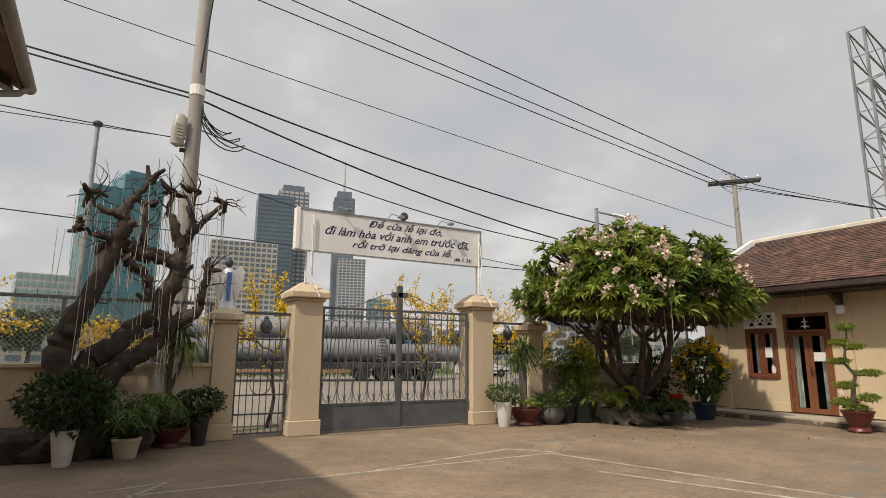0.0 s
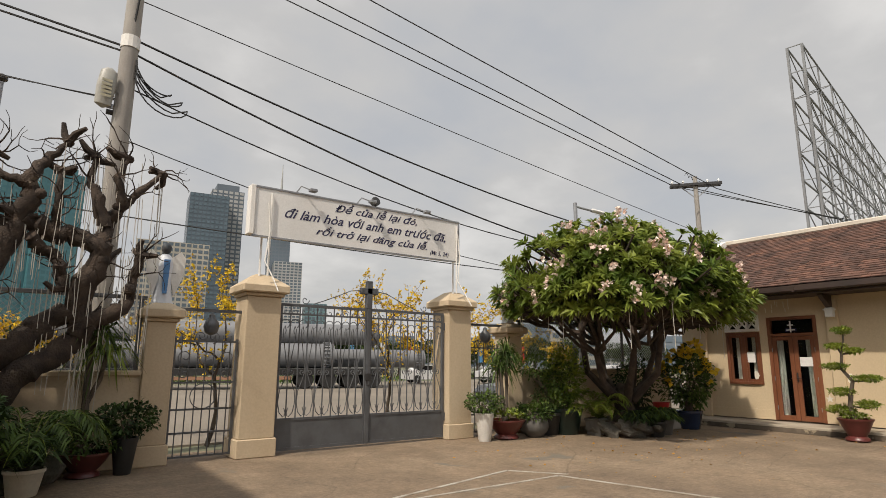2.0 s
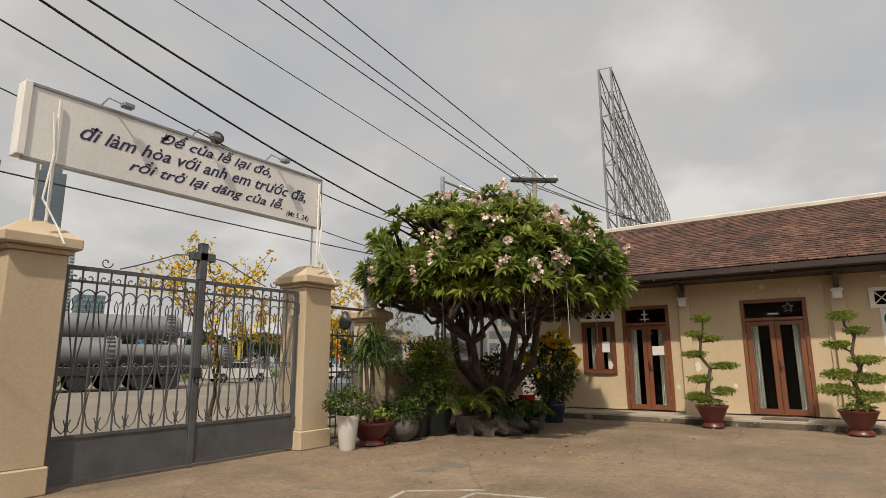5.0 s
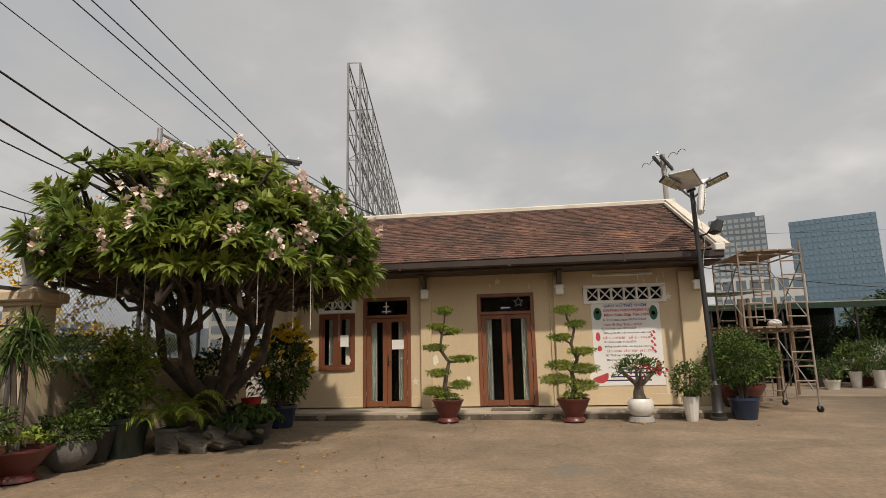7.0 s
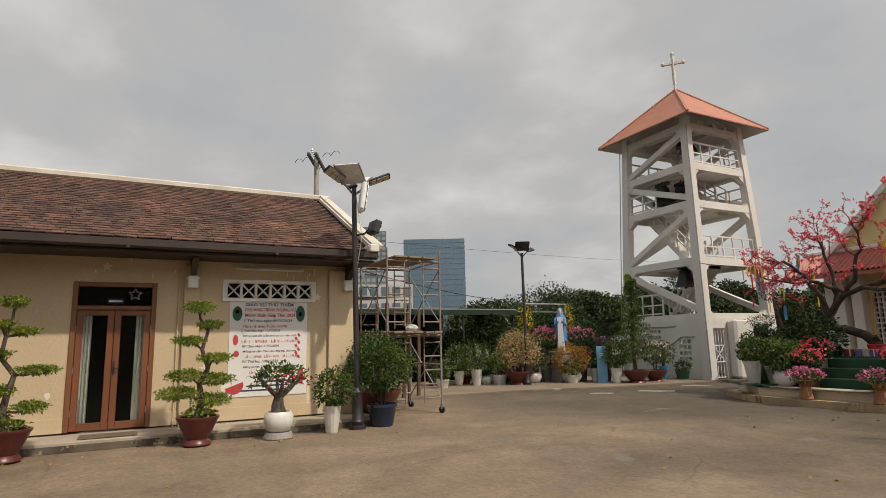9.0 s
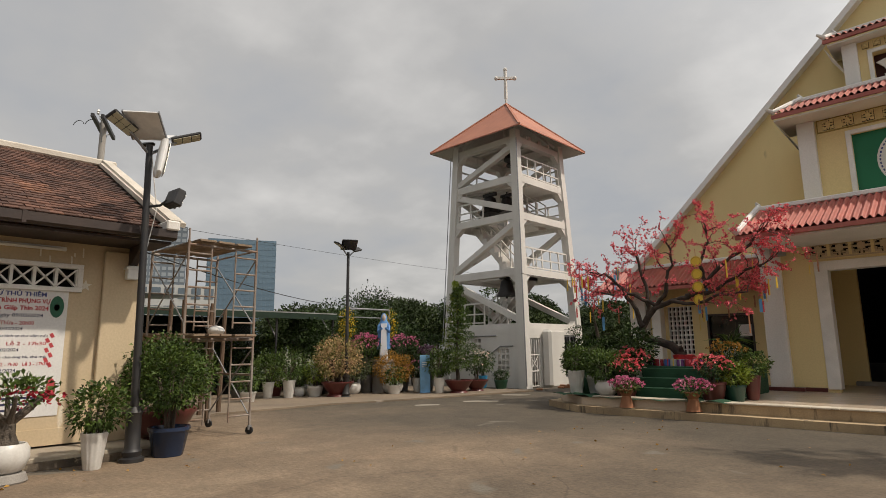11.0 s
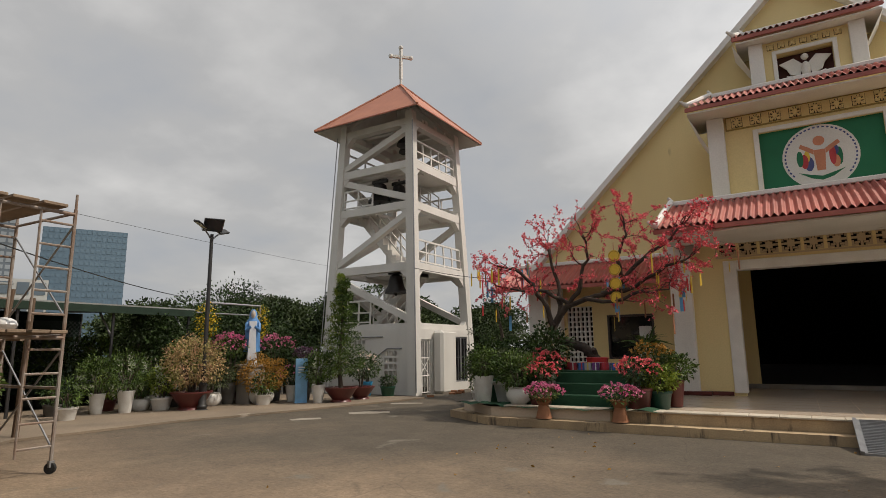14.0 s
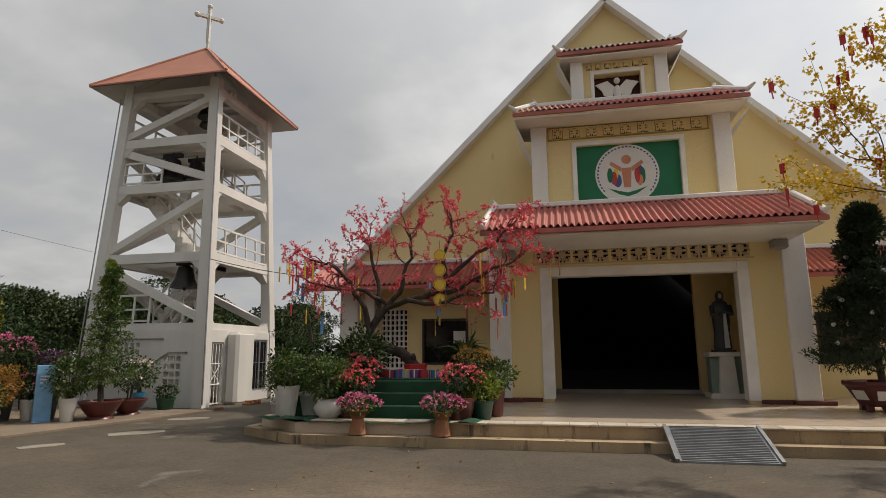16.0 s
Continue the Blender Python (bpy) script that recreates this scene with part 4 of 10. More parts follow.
double_door(7.0, 8.14, "door_1", True)
double_door(4.14, 5.43, "door_2", False)
win = thing("window_1", (HX, 8.78, 1.03), "wooden casement window with curtains and a paper notice", "window", kind="structure")
part("window_frame", Geo().box(-0.03, -0.44, 0, 0.12, -0.37, 1.32, 0.005).box(-0.03, 0.37, 0, 0.12, 0.44, 1.32, 0.005).box(-0.03, -0.37, 1.25, 0.12, 0.37, 1.32, 0.005).box(-0.05, -0.37, 0, 0.12, 0.37, 0.07, 0.005).box(-0.01, -0.04, 0.07, 0.04, 0.04, 1.25, 0.004), WOOD, win)
for a, b in ((-0.37, -0.04), (0.04, 0.37)):
    sash = part("sash", Geo().box(0.0, a, 0.07, 0.04, a + 0.06, 1.25, 0.004).box(0.0, b - 0.06, 0.07, 0.04, b, 1.25, 0.004).box(0.0, a + 0.06, 1.19, 0.04, b - 0.06, 1.25, 0.004).box(0.0, a + 0.06, 0.07, 0.04, b - 0.06, 0.13, 0.004), WOOD, win)
    part("pane", Geo().box(0.02, a + 0.06, 0.13, 0.026, b - 0.06, 1.19), GLASS, sash)
    part("curtain", Geo().box(0.10, a + 0.01, 0.08, 0.11, (a + b) / 2 + 0.03, 1.24), CURTAIN, sash)
part("paper_notice", Geo().box(-0.004, -0.28, 0.55, -0.001, -0.08, 0.82), CANVAS, win, "white paper notice")

# roof: pitched deck, clay courses, ridge, verge and gutter
EX, EZ, RX, RZ = 15.93, 3.36, 20.2, 5.42
slope = math.atan2(RZ - EZ, RX - EX)
RL = math.hypot(RX - EX, RZ - EZ)
hpart("roof_deck", Geo().prism([(EX, EZ - 0.10), (RX, RZ - 0.10), (24.6, EZ - 0.10), (24.6, EZ - 0.03), (RX, RZ - 0.03), (EX, EZ - 0.03)], "y", 0.26, 10.75), FASCIA)
hpart("rear_tiles", Geo().prism([(RX, RZ - 0.028), (24.6, EZ - 0.028), (24.6, EZ + 0.03), (RX, RZ + 0.03)], "y", 0.28, 10.73), ROOF)
hpart("ridge", Geo().box(RX - 0.16, 0.0, RZ - 0.04, RX + 0.16, 10.85, RZ + 0.11, 0.03), RIDGE, None, "white plastered ridge")
verge = Geo()
for (a, b), (w, h) in (((EX, RX - 0.15), (0.16, 0.16)), ((EX + 0.05, RX - 0.3), (0.30, 0.07))):
    z0, z1 = EZ + (a - EX) * math.tan(slope) + 0.09, EZ + (b - EX) * math.tan(slope) + 0.09
    verge.beam((a - 0.1, 0.30 - 0.04 * (w > 0.2), z0 - 0.02), (b, 0.22, z1), w, h)
for (a, b), (w, h) in (((EX, RX - 0.15), (0.16, 0.16)),):
    z0, z1 = EZ + (a - EX) * math.tan(slope) + 0.09, EZ + (b - EX) * math.tan(slope) + 0.09
    hpart("verge", Geo().beam((a - 0.1, 10.72, z0 - 0.02), (b, 10.72, z1), w, h), TRIM)
hpart("verge", verge, RIDGE, None, "white plastered verge of the gable")
hpart("verge_foot", Geo().box(EX - 0.18, 0.24, EZ - 0.03, EX + 0.22, 0.44, EZ + 0.12, 0.02), TRIM)
hpart("gutter", Geo().prism([(EX - 0.14, EZ - 0.02), (EX - 0.14, EZ - 0.14), (EX - 0.10, EZ - 0.17), (EX + 0.02, EZ - 0.17), (EX + 0.02, EZ - 0.02), (EX - 0.01, EZ - 0.02), (EX - 0.01, EZ - 0.13), (EX - 0.11, EZ - 0.13), (EX - 0.11, EZ - 0.02)], "y", 0.26, 10.75), FASCIA, None, "dark brown metal gutter")
for yy in (2.2, 4.6, 7.0, 9.4):
    hpart("gutter_joint", Geo().box(EX - 0.15, yy, EZ - 0.18, EX - 0.09, yy + 0.05, EZ - 0.01), FASCIA)
hpart("soffit", Geo().box(EX + 0.03, 0.28, EZ - 0.22, HX - 0.003, 10.7, EZ - 0.18), FASCIA, None, "dark boarded soffit")
for yy in (6.63, 3.56, 0.60):
    hpart("bracket", Geo().prism([(HX - 0.10, 3.16), (HX - 0.62, 3.16), (HX - 0.62, 3.10), (HX - 0.17, 2.82), (HX - 0.10, 2.82)], "y", yy - 0.05, yy + 0.05), FASCIA)
    lm = hpart("wall_lamp", Geo().box(HX - 0.22, yy - 0.09, 2.62, HX - 0.09, yy + 0.09, 2.84, 0.015).box(HX - 0.24, yy - 0.11, 2.78, HX - 0.09, yy + 0.11, 2.81), PLASTIC, None, "white square wall lamp")
hpart("tube_lamp", Geo().cyl((HX - 0.06, 1.55, 3.02), (HX - 0.06, 2.75, 3.02), 0.022, n=8).box(HX - 0.04, 1.5, 3.0, HX - 0.003, 2.8, 3.06), PLASTIC, None, "white fluorescent tube under the eave")
hpart("wall_conduit", Geo().tube([(HX - 0.11, 3.78, 0.16), (HX - 0.03, 3.78, 0.3), (HX - 0.03, 3.78, 3.0)], 0.014, 6), CREAM)
solo("door_mat", Geo().box(15.95, 4.32, 0.164, 16.45, 5.15, 0.18, 0.006), mat("brown_mat", (0.10, 0.07, 0.05), 0.95, (0.16, 0.12, 0.08), 12, 60, 0.5), "brown patterned door mat on the step", "mat")

# mass poster
post = thing("mass_poster", (HX - 0.006, 2.145, 0.60), "white printed canvas poster with red and blue lines", "poster")
part("sheet", Geo().box(-0.006, -0.735, 0, 0.0, 0.735, 1.80), CANVAS, post)
ROWS_TXT = [("GIÁO XỨ THỦ THIÊM", 0.0, 1.70, 0.92, 0.085, INK_BLUE), ("CHƯƠNG TRÌNH PHỤNG VỤ", 0.02, 1.585, 0.98, 0.095, INK_RED), ("Mừng Xuân Giáp Thìn 2024", 0.02, 1.48, 0.96, 0.09, INK_RED),
            ("I/ Thứ sáu, ngày 09/02/2024", -0.02, 1.385, 0.92, 0.07, INK), ("Thánh lễ Giao Thừa - 20h00", -0.08, 1.29, 0.84, 0.07, INK_RED), ("II/ Thứ bảy, ngày 10/02/2024", -0.16, 1.20, 0.74, 0.06, INK),
            ("Mồng một tết: Cầu bình an cho năm mới", 0.02, 1.105, 1.0, 0.06, INK), ("Lễ 1 - 07h30   Lễ 2 - 17h30", 0.0, 1.00, 1.02, 0.065, INK_RED), ("III/ Chúa nhật, 11/02/2024", -0.15, 0.905, 0.68, 0.06, INK),
            ("Mồng hai tết: Cầu cho ông bà, cha mẹ", 0.02, 0.81, 1.0, 0.06, INK), ("Lễ 1 - 05h00   Lễ 2 - 7h30   Lễ 3 - 17h30", 0.06, 0.715, 1.0, 0.06, INK_RED), ("IV/ Thứ hai, 12/02/2024", -0.15, 0.62, 0.66, 0.06, INK),
            ("Mồng ba tết: Thánh hóa công ăn, việc làm", 0.04, 0.52, 1.0, 0.06, INK), ("Lễ 1 - 7h30   Lễ 2 - 17h30", 0.0, 0.42, 0.70, 0.06, INK_RED)]
for words, cx, cz, w, h, m in ROWS_TXT:
    text_fit("lettering", words, cx, cz, w, h, m, post, -0.008, -90, 0, 0.03 if h > 0.084 else 0.012)
for k, (cx, w) in enumerate(((0.05, 0.6), (0.15, 0.75), (0.0, 0.8), (-0.05, 1.0))):
    part("writing_bar", Geo().box(-0.0075, -cx - w / 2, 0.335 - k * 0.08, -0.006, -cx + w / 2, 0.365 - k * 0.08), INK, post)
LEAFGREEN = mat("printed_green", (0.03, 0.12, 0.07), 0.8)
for cy, cz, sy, sz, m in ((0.60, 1.56, 0.09, 0.14, LEAFGREEN), (-0.60, 1.56, 0.09, 0.16, LEAFGREEN), (-0.60, 1.55, 0.035, 0.05, INK_RED), (0.60, 1.60, 0.035, 0.04, INK_RED), (0.62, 1.06, 0.05, 0.10, INK_RED), (0.60, 0.80, 0.05, 0.06, INK_RED), (-0.62, 0.36, 0.06, 0.17, INK_RED)):
    k8 = [(cy + sy * math.cos(a * math.pi / 8), cz + sz * math.sin(a * math.pi / 8)) for a in range(16)]
    part("printed_shape", Geo().prism(k8, "x", -0.0085, -0.006), m, post)
part("printed_melon", Geo().prism([(0.62 + p[0], 0.22 + p[1]) for p in arc(0, 0, 0.17, 160, 340, 10)], "x", -0.009, -0.006), INK_RED, post, "printed watermelon slice")
for k in range(7):
    part("printed_cracker", Geo().prism([(-0.58 + 0.05 * (k % 2), 1.18 - k * 0.07), (-0.61 + 0.05 * (k % 2), 1.12 - k * 0.07), (-0.57 + 0.05 * (k % 2), 1.10 - k * 0.07), (-0.54 + 0.05 * (k % 2), 1.16 - k * 0.07)], "x", -0.009, -0.006), INK_RED, post)


# ---- bell tower ----
TC = (21.59, -15.89)
TOWER = mat("weathered_white_tower_paint", (0.66, 0.64, 0.60), 0.85, (0.56, 0.545, 0.51), 0.8, 30, 0.1, streak=6, patch=(0.44, 0.42, 0.38), patch_at=0.68, patch_scale=1.6, patch_soft=0.12)
tower = thing("bell_tower", (TC[0], TC[1], 0), "white painted open concrete bell tower with orange roof", "tower")
LV = [0.0, 2.40, 4.52, 6.76, 8.30, 9.95]


def th(z):
    return 2.13 - 0.41 * z / 9.7


def corner(sx, sy, z, inset=0.0):
    h = th(z) - inset
    return (sx * h, sy * h, z)


for sx, sy in ((-1, 1), (1, 1), (-1, -1), (1, -1)):
    v = []
    for z in (0.0, 10.2):
        w = 0.36 - 0.06 * z / 9.7
        h = th(z)
        for dx, dy in ((0, 0), (1, 0), (1, 1), (0, 1)):
            v.append((sx * (h - dx * w), sy * (h - dy * w), z))
    part("leg", Geo().add(v, [(0, 1, 2, 3), (4, 5, 6, 7), (0, 1, 5, 4), (1, 2, 6, 5), (2, 3, 7, 6), (3, 0, 4, 7)]), TOWER, tower)
FACES = {"north": lambda u, d, z: (-u * th(z), th(z) - d, z), "west": lambda u, d, z: (-th(z) + d, -u * th(z), z),
         "south": lambda u, d, z: (u * th(z), -th(z) + d, z), "east": lambda u, d, z: (th(z) - d, u * th(z), z)}


def face_poly(fn, outline, d0=0.06, d1=0.32):
    """A slab in a tower face: outline of (u, z), u from -1 to 1 across the face."""
    n = len(outline)
    v = [fn(u, d0, z) for u, z in outline] + [fn(u, d1, z) for u, z in outline]
    return Geo().add(v, [tuple(range(n)), tuple(range(n, 2 * n))[::-1]] + [(i, (i + 1) % n, n + (i + 1) % n, n + i) for i in range(n)])


for name, fn in FACES.items():
    for i, z in enumerate(LV[1:5]):
        part("beam", face_poly(fn, [(-0.88, z - 0.29), (0.88, z - 0.29), (0.88, z), (-0.88, z)]), TOWER, tower)
    part("beam", face_poly(fn, [(-0.86, 9.70), (0.86, 9.70), (0.86, 9.95), (-0.86, 9.95)]), TOWER, tower)
    for i in range(1, 5):
        lo, hi = LV[i], (LV[i + 1] - 0.29 if i < 4 else 9.70)
        if name in ("north", "south"):
            a, b = ((-0.84, lo), (0.84, hi)) if i in (1, 3) else ((0.84, lo), (-0.84, hi))
            if name == "north":
                a, b = (-a[0], a[1]), (-b[0], b[1])
            w = 0.125
            part("diagonal", face_poly(fn, [(a[0], a[1]), (a[0], a[1] + 2 * w), (b[0], b[1]), (b[0], b[1] - 2 * w)], 0.10, 0.32), TOWER, tower)
        for s in (-1, 1):
            e = 0.85
            part("gusset", face_poly(fn, [(s * e, hi), (s * (e - 0.20), hi), (s * e, hi - 0.36)], 0.08, 0.30), TOWER, tower)
            if name in ("west", "east"):
                part("gusset", face_poly(fn, [(s * e, lo), (s * (e - 0.12), lo), (s * e, lo + 0.2)], 0.08, 0.30), TOWER, tower)
for name, i in (("east", 1), ("east", 2), ("east", 3)):
    lo, hi = LV[i], LV[i + 1] - 0.3
    s = 1 if i % 2 else -1
    part("diagonal", face_poly(FACES[name], [(-s * 0.84, lo), (-s * 0.84, lo + 0.26), (s * 0.84, hi), (s * 0.84, hi - 0.26)], 0.10, 0.34), TOWER, tower)
for z in LV[2:5]:
    g = Geo()
    h = th(z) - 0.3
    if z == LV[3]:
        g.box(-h, -h, z - 0.14, h, -h + 1.3, z - 0.02)
        g.box(-h + 2.0, -h + 1.3, z - 0.14, h, h, z - 0.02)
    else:
        g.box(-h, -h, z - 0.14, h, 0.1, z - 0.02).box(-h, 0.1, z - 0.14, -0.4, h, z - 0.02)
    part("floor_slab", g, TOWER, tower)


def tower_rail(fn, u0, u1, z, h=0.85):
    rail = part("railing", Geo().beam(fn(u0, 0.15, z + h), fn(u1, 0.15, z + h), 0.06), TOWER, tower, "white steel railing")
    for zz in (z + 0.08, z + h * 0.5):
        part("rail_bar", Geo().beam(fn(u0, 0.15, zz), fn(u1, 0.15, zz), 0.05), TOWER, rail)
    n = max(2, round(abs(u1 - u0) * 3.2))
    for k in range(n + 1):
        u = u0 + (u1 - u0) * k / n
        part("rail_post", Geo().beam(fn(u, 0.15, z), fn(u, 0.15, z + h), 0.05), TOWER, rail)


tower_rail(FACES["west"], -0.8, 0.8, LV[2])
tower_rail(FACES["west"], -0.8, 0.8, LV[4])
tower_rail(FACES["north"], -0.8, -0.05, LV[3], 0.75)
tower_rail(FACES["north"], -0.8, -0.0, LV[1], 0.85)
tower_rail(FACES["south"], -0.8, 0.8, LV[3])
tower_rail(FACES["south"], -0.8, 0.8, LV[4])
tower_rail(FACES["east"], -0.8, 0.8, LV[4])


def flight(x0, x1, y0, y1, z0, z1, n=10):
    slope_dz = 0.34
    sf = part("stair_flight", Geo().prism([(x0, z0 - slope_dz + 0.06), (x1, z1 - slope_dz + 0.06), (x1, z1 - 0.14), (x0, z0 - 0.14)], "y", y0 + 0.02, y1 - 0.02), TOWER, tower, "white concrete stair flight")
    for k in range(n):
        xa = x0 + (x1 - x0) * k / n
        xb = x0 + (x1 - x0) * (k + 1) / n
        zt = z0 + (z1 - z0) * (k + 1) / n
        part("step", Geo().box(min(xa, xb), y0, zt - 0.30, max(xa, xb), y1, zt), TOWER, sf)
    rl = Geo()
    for yy in (y0 + 0.04, y1 - 0.04):
        for dz in (0.45, 0.85):
            rl.beam((x0, yy, z0 + dz), (x1, yy, z1 + dz), 0.045)
        for k in range(5):
            xx, zz = x0 + (x1 - x0) * k / 4, z0 + (z1 - z0) * k / 4
            rl.beam((xx, yy, zz), (xx, yy, zz + 0.85), 0.045)
    part("handrail", rl, TOWER, sf)


flight(-0.7, 1.3, 0.25, 1.0, LV[2], LV[3])
flight(1.2, -0.9, -0.6, 0.2, LV[1], LV[2])
flight(-1.0, 1.0, -1.3, -0.6, LV[3], LV[4])
flight(0.9, -0.6, 0.5, 1.2, 0.9, LV[1])


def bell(x, y, z, s, label):
    b = thing("bell", (TC[0] + x, TC[1] + y, z), label, "bell", "tower bells")
    part("body", Geo().lathe([(0.46 * s, -0.78 * s), (0.44 * s, -0.70 * s), (0.34 * s, -0.5 * s), (0.28 * s, -0.25 * s), (0.24 * s, -0.08 * s), (0.12 * s, 0.0), (0.03, 0.02)], 18), BRONZE, b, "", True)
    part("yoke", Geo().box(-0.35 * s, -0.06, 0.0, 0.35 * s, 0.06, 0.14 * s, 0.01).cyl((0, 0, 0.1), (0, 0, 0.3 * s), 0.03, n=6), BLACK_IRON, b)
    part("clapper", Geo().cyl((0, 0, -0.3 * s), (0, 0, -0.82 * s), 0.02, n=6).ball((0, 0, -0.82 * s), 0.06 * s, 8, 5), BLACK_IRON, b)


bell(0.15, 1.15, LV[4] - 0.5, 1.0, "large dark bronze bell hung in the white tower")
bell(-0.45, 0.75, LV[4] - 0.55, 0.9, "dark bronze bell hung in the white tower")
bell(-0.75, 1.35, LV[2] - 0.32, 0.9, "dark bronze bell hung under the tower landing")
bell(-0.6, 0.5, 10.0, 0.8, "dark bronze bell under the tower roof")
bell(-0.2, -0.2, 10.0, 0.8, "dark bronze bell under the tower roof")
for y0, y1, z0, z1 in ((1.05, 1.25, LV[4] - 0.32, LV[4] - 0.15), (0.65, 0.85, LV[4] - 0.34, LV[4] - 0.2), (-0.3, -0.1, 10.02, 10.18), (0.4, 0.6, 10.02, 10.18)):
    part("bell_beam", Geo().box(-1.55, y0, z0, 1.55, y1, z1), TOWER, tower)

# closed base: pierced vents, doorway with a curved wing wall, window
h0 = 2.02
vents = [(0.10 + 0.19 * k, 0.24 + 0.19 * k, 1.48 + 0.22 * j, 1.62 + 0.22 * j) for k in range(4) for j in range(2)] + [(-1.30 + 0.20 * k, -1.14 + 0.20 * k, 0.42 + 0.22 * j, 0.57 + 0.22 * j) for k in range(3) for j in range(5)]
part("base_wall", wall_with_holes(Geo(), "y", h0 - 0.16, h0, -1.80, 1.80, 0, 2.2, vents), TOWER, tower, "white wall with pierced vent holes")
part("base_wall", wall_with_holes(Geo(), "x", -h0, -h0 + 0.16, -1.80, 1.80, 0, 2.2, [(1.03, 1.70, 0.0, 1.84), (-1.58, -0.66, 0.30, 1.96)]), TOWER, tower, "white wall with a doorway and a window")
part("base_wall", Geo().box(-1.80, -h0, 0, 1.80, -h0 + 0.16, 2.2), TOWER, tower)
part("base_wall", Geo().box(h0 - 0.16, -1.80, 0, h0, 1.80, 2.2), TOWER, tower)
part("wing_wall", Geo().box(-h0 - 0.42, 0.72, 0, -h0, 0.95, 2.16, 0.09).box(-h0 - 0.10, -0.55, 0, -h0 - 0.003, 0.72, 2.12, 0.02), TOWER, tower, "white wing wall beside the tower door")
grille = Geo().box(-h0 + 0.04, 1.03, 0.02, -h0 + 0.07, 1.07, 1.84).box(-h0 + 0.04, 1.66, 0.02, -h0 + 0.07, 1.70, 1.84)
for zz in (0.05, 0.6, 1.2, 1.80):
    grille.box(-h0 + 0.04, 1.07, zz, -h0 + 0.07, 1.66, zz + 0.03)
for k in range(1, 4):
    grille.beam((-h0 + 0.055, 1.03 + 0.16 * k, 0.05), (-h0 + 0.055, 1.03 + 0.16 * k, 1.82), 0.02)
grille.beam((-h0 + 0.055, 1.08, 0.6), (-h0 + 0.055, 1.64, 1.2), 0.02).beam((-h0 + 0.055, 1.08, 1.2), (-h0 + 0.055, 1.64, 0.6), 0.02)
part("tower_door", grille, TRIM, tower, "white barred steel tower door")
for yy in (-1.58, -1.12):
    sash = part("window_sash", Geo().box(-h0 + 0.02, yy, 0.30, -h0 + 0.06, yy + 0.05, 1.96).box(-h0 + 0.02, yy + 0.41, 0.30, -h0 + 0.06, yy + 0.46, 1.96).box(-h0 + 0.02, yy + 0.05, 1.90, -h0 + 0.06, yy + 0.41, 1.96).box(-h0 + 0.02, yy + 0.05, 0.30, -h0 + 0.06, yy + 0.41, 0.36), STEEL, tower)
    part("window_pane", Geo().box(-h0 + 0.03, yy + 0.05, 0.36, -h0 + 0.036, yy + 0.41, 1.90), DARK_GLASS, sash)
    part("window_bar", Geo().beam((-h0 + 0.01, yy + 0.23, 0.36), (-h0 + 0.01, yy + 0.23, 1.90), 0.02).beam((-h0 + 0.01, yy + 0.05, 1.2), (-h0 + 0.01, yy + 0.41, 1.2), 0.02), STEEL, sash)
part("pipe", Geo().tube([(0.1, h0 + 0.03, 0.95), (-0.9, h0 + 0.03, 1.55), (-1.5, h0 + 0.03, 1.55)], 0.02, 6).tube([(1.3, h0 + 0.03, 1.95), (-0.7, h0 + 0.03, 1.95)], 0.02, 6), STEEL, tower)
part("downpipe", Geo().tube([(-2.17, 2.17, 0.1), (-1.78, 1.78, 9.75)], 0.022, 6).tube([(2.17, 2.17, 0.1), (1.78, 1.78, 9.75)], 0.018, 6), STEEL, tower)

# pyramid roof with deep eaves and a cross
E0, ez, az = 2.43, 9.98, 12.28
rf = Geo().add([(-E0, -E0, ez), (E0, -E0, ez), (E0, E0, ez), (-E0, E0, ez), (0, 0, az)], [(0, 1, 4), (1, 2, 4), (2, 3, 4), (3, 0, 4)])
rf.add([(-E0, -E0, ez), (E0, -E0, ez), (E0, E0, ez), (-E0, E0, ez), (-E0, -E0, ez - 0.05), (E0, -E0, ez - 0.05), (E0, E0, ez - 0.05), (-E0, E0, ez - 0.05), (0, 0, az - 0.09)], [(0, 1, 5, 4), (1, 2, 6, 5), (2, 3, 7, 6), (3, 0, 4, 7), (4, 5, 8), (5, 6, 8), (6, 7, 8), (7, 4, 8)])
part("roof", rf, ORANGE_ROOF, tower, "orange sheet metal pyramid roof")
part("roof_soffit", Geo().add([(-E0 + 0.03, -E0 + 0.03, ez - 0.06), (E0 - 0.03, -E0 + 0.03, ez - 0.06), (E0 - 0.03, E0 - 0.03, ez - 0.06), (-E0 + 0.03, E0 - 0.03, ez - 0.06), (0, 0, az - 0.12)], [(0, 1, 4), (1, 2, 4), (2, 3, 4), (3, 0, 4)]), TOWER, tower)
hips = Geo()
for sx in (-1, 1):
    for sy in (-1, 1):
        hips.beam((sx * E0, sy * E0, ez + 0.01), (0, 0, az + 0.02), 0.09, 0.05)
part("hip_cap", hips, ORANGE_ROOF, tower)
for s in (-1, 1):
    for p, q in (((s * 1.6, -1.6, 10.02), (s * 0.1, -0.1, 11.8)), ((s * 1.6, 1.6, 10.02), (s * 0.1, 0.1, 11.8)), ((-1.6, s * 0.8, 10.06), (1.6, s * 0.8, 10.06))):
        part("roof_timber", Geo().beam(p, q, 0.12), TOWER, tower)
cr = Geo().cyl((0, 0, az - 0.1), (0, 0, az + 0.32), 0.06, 0.05, 8)
d45 = 1 / math.sqrt(2)
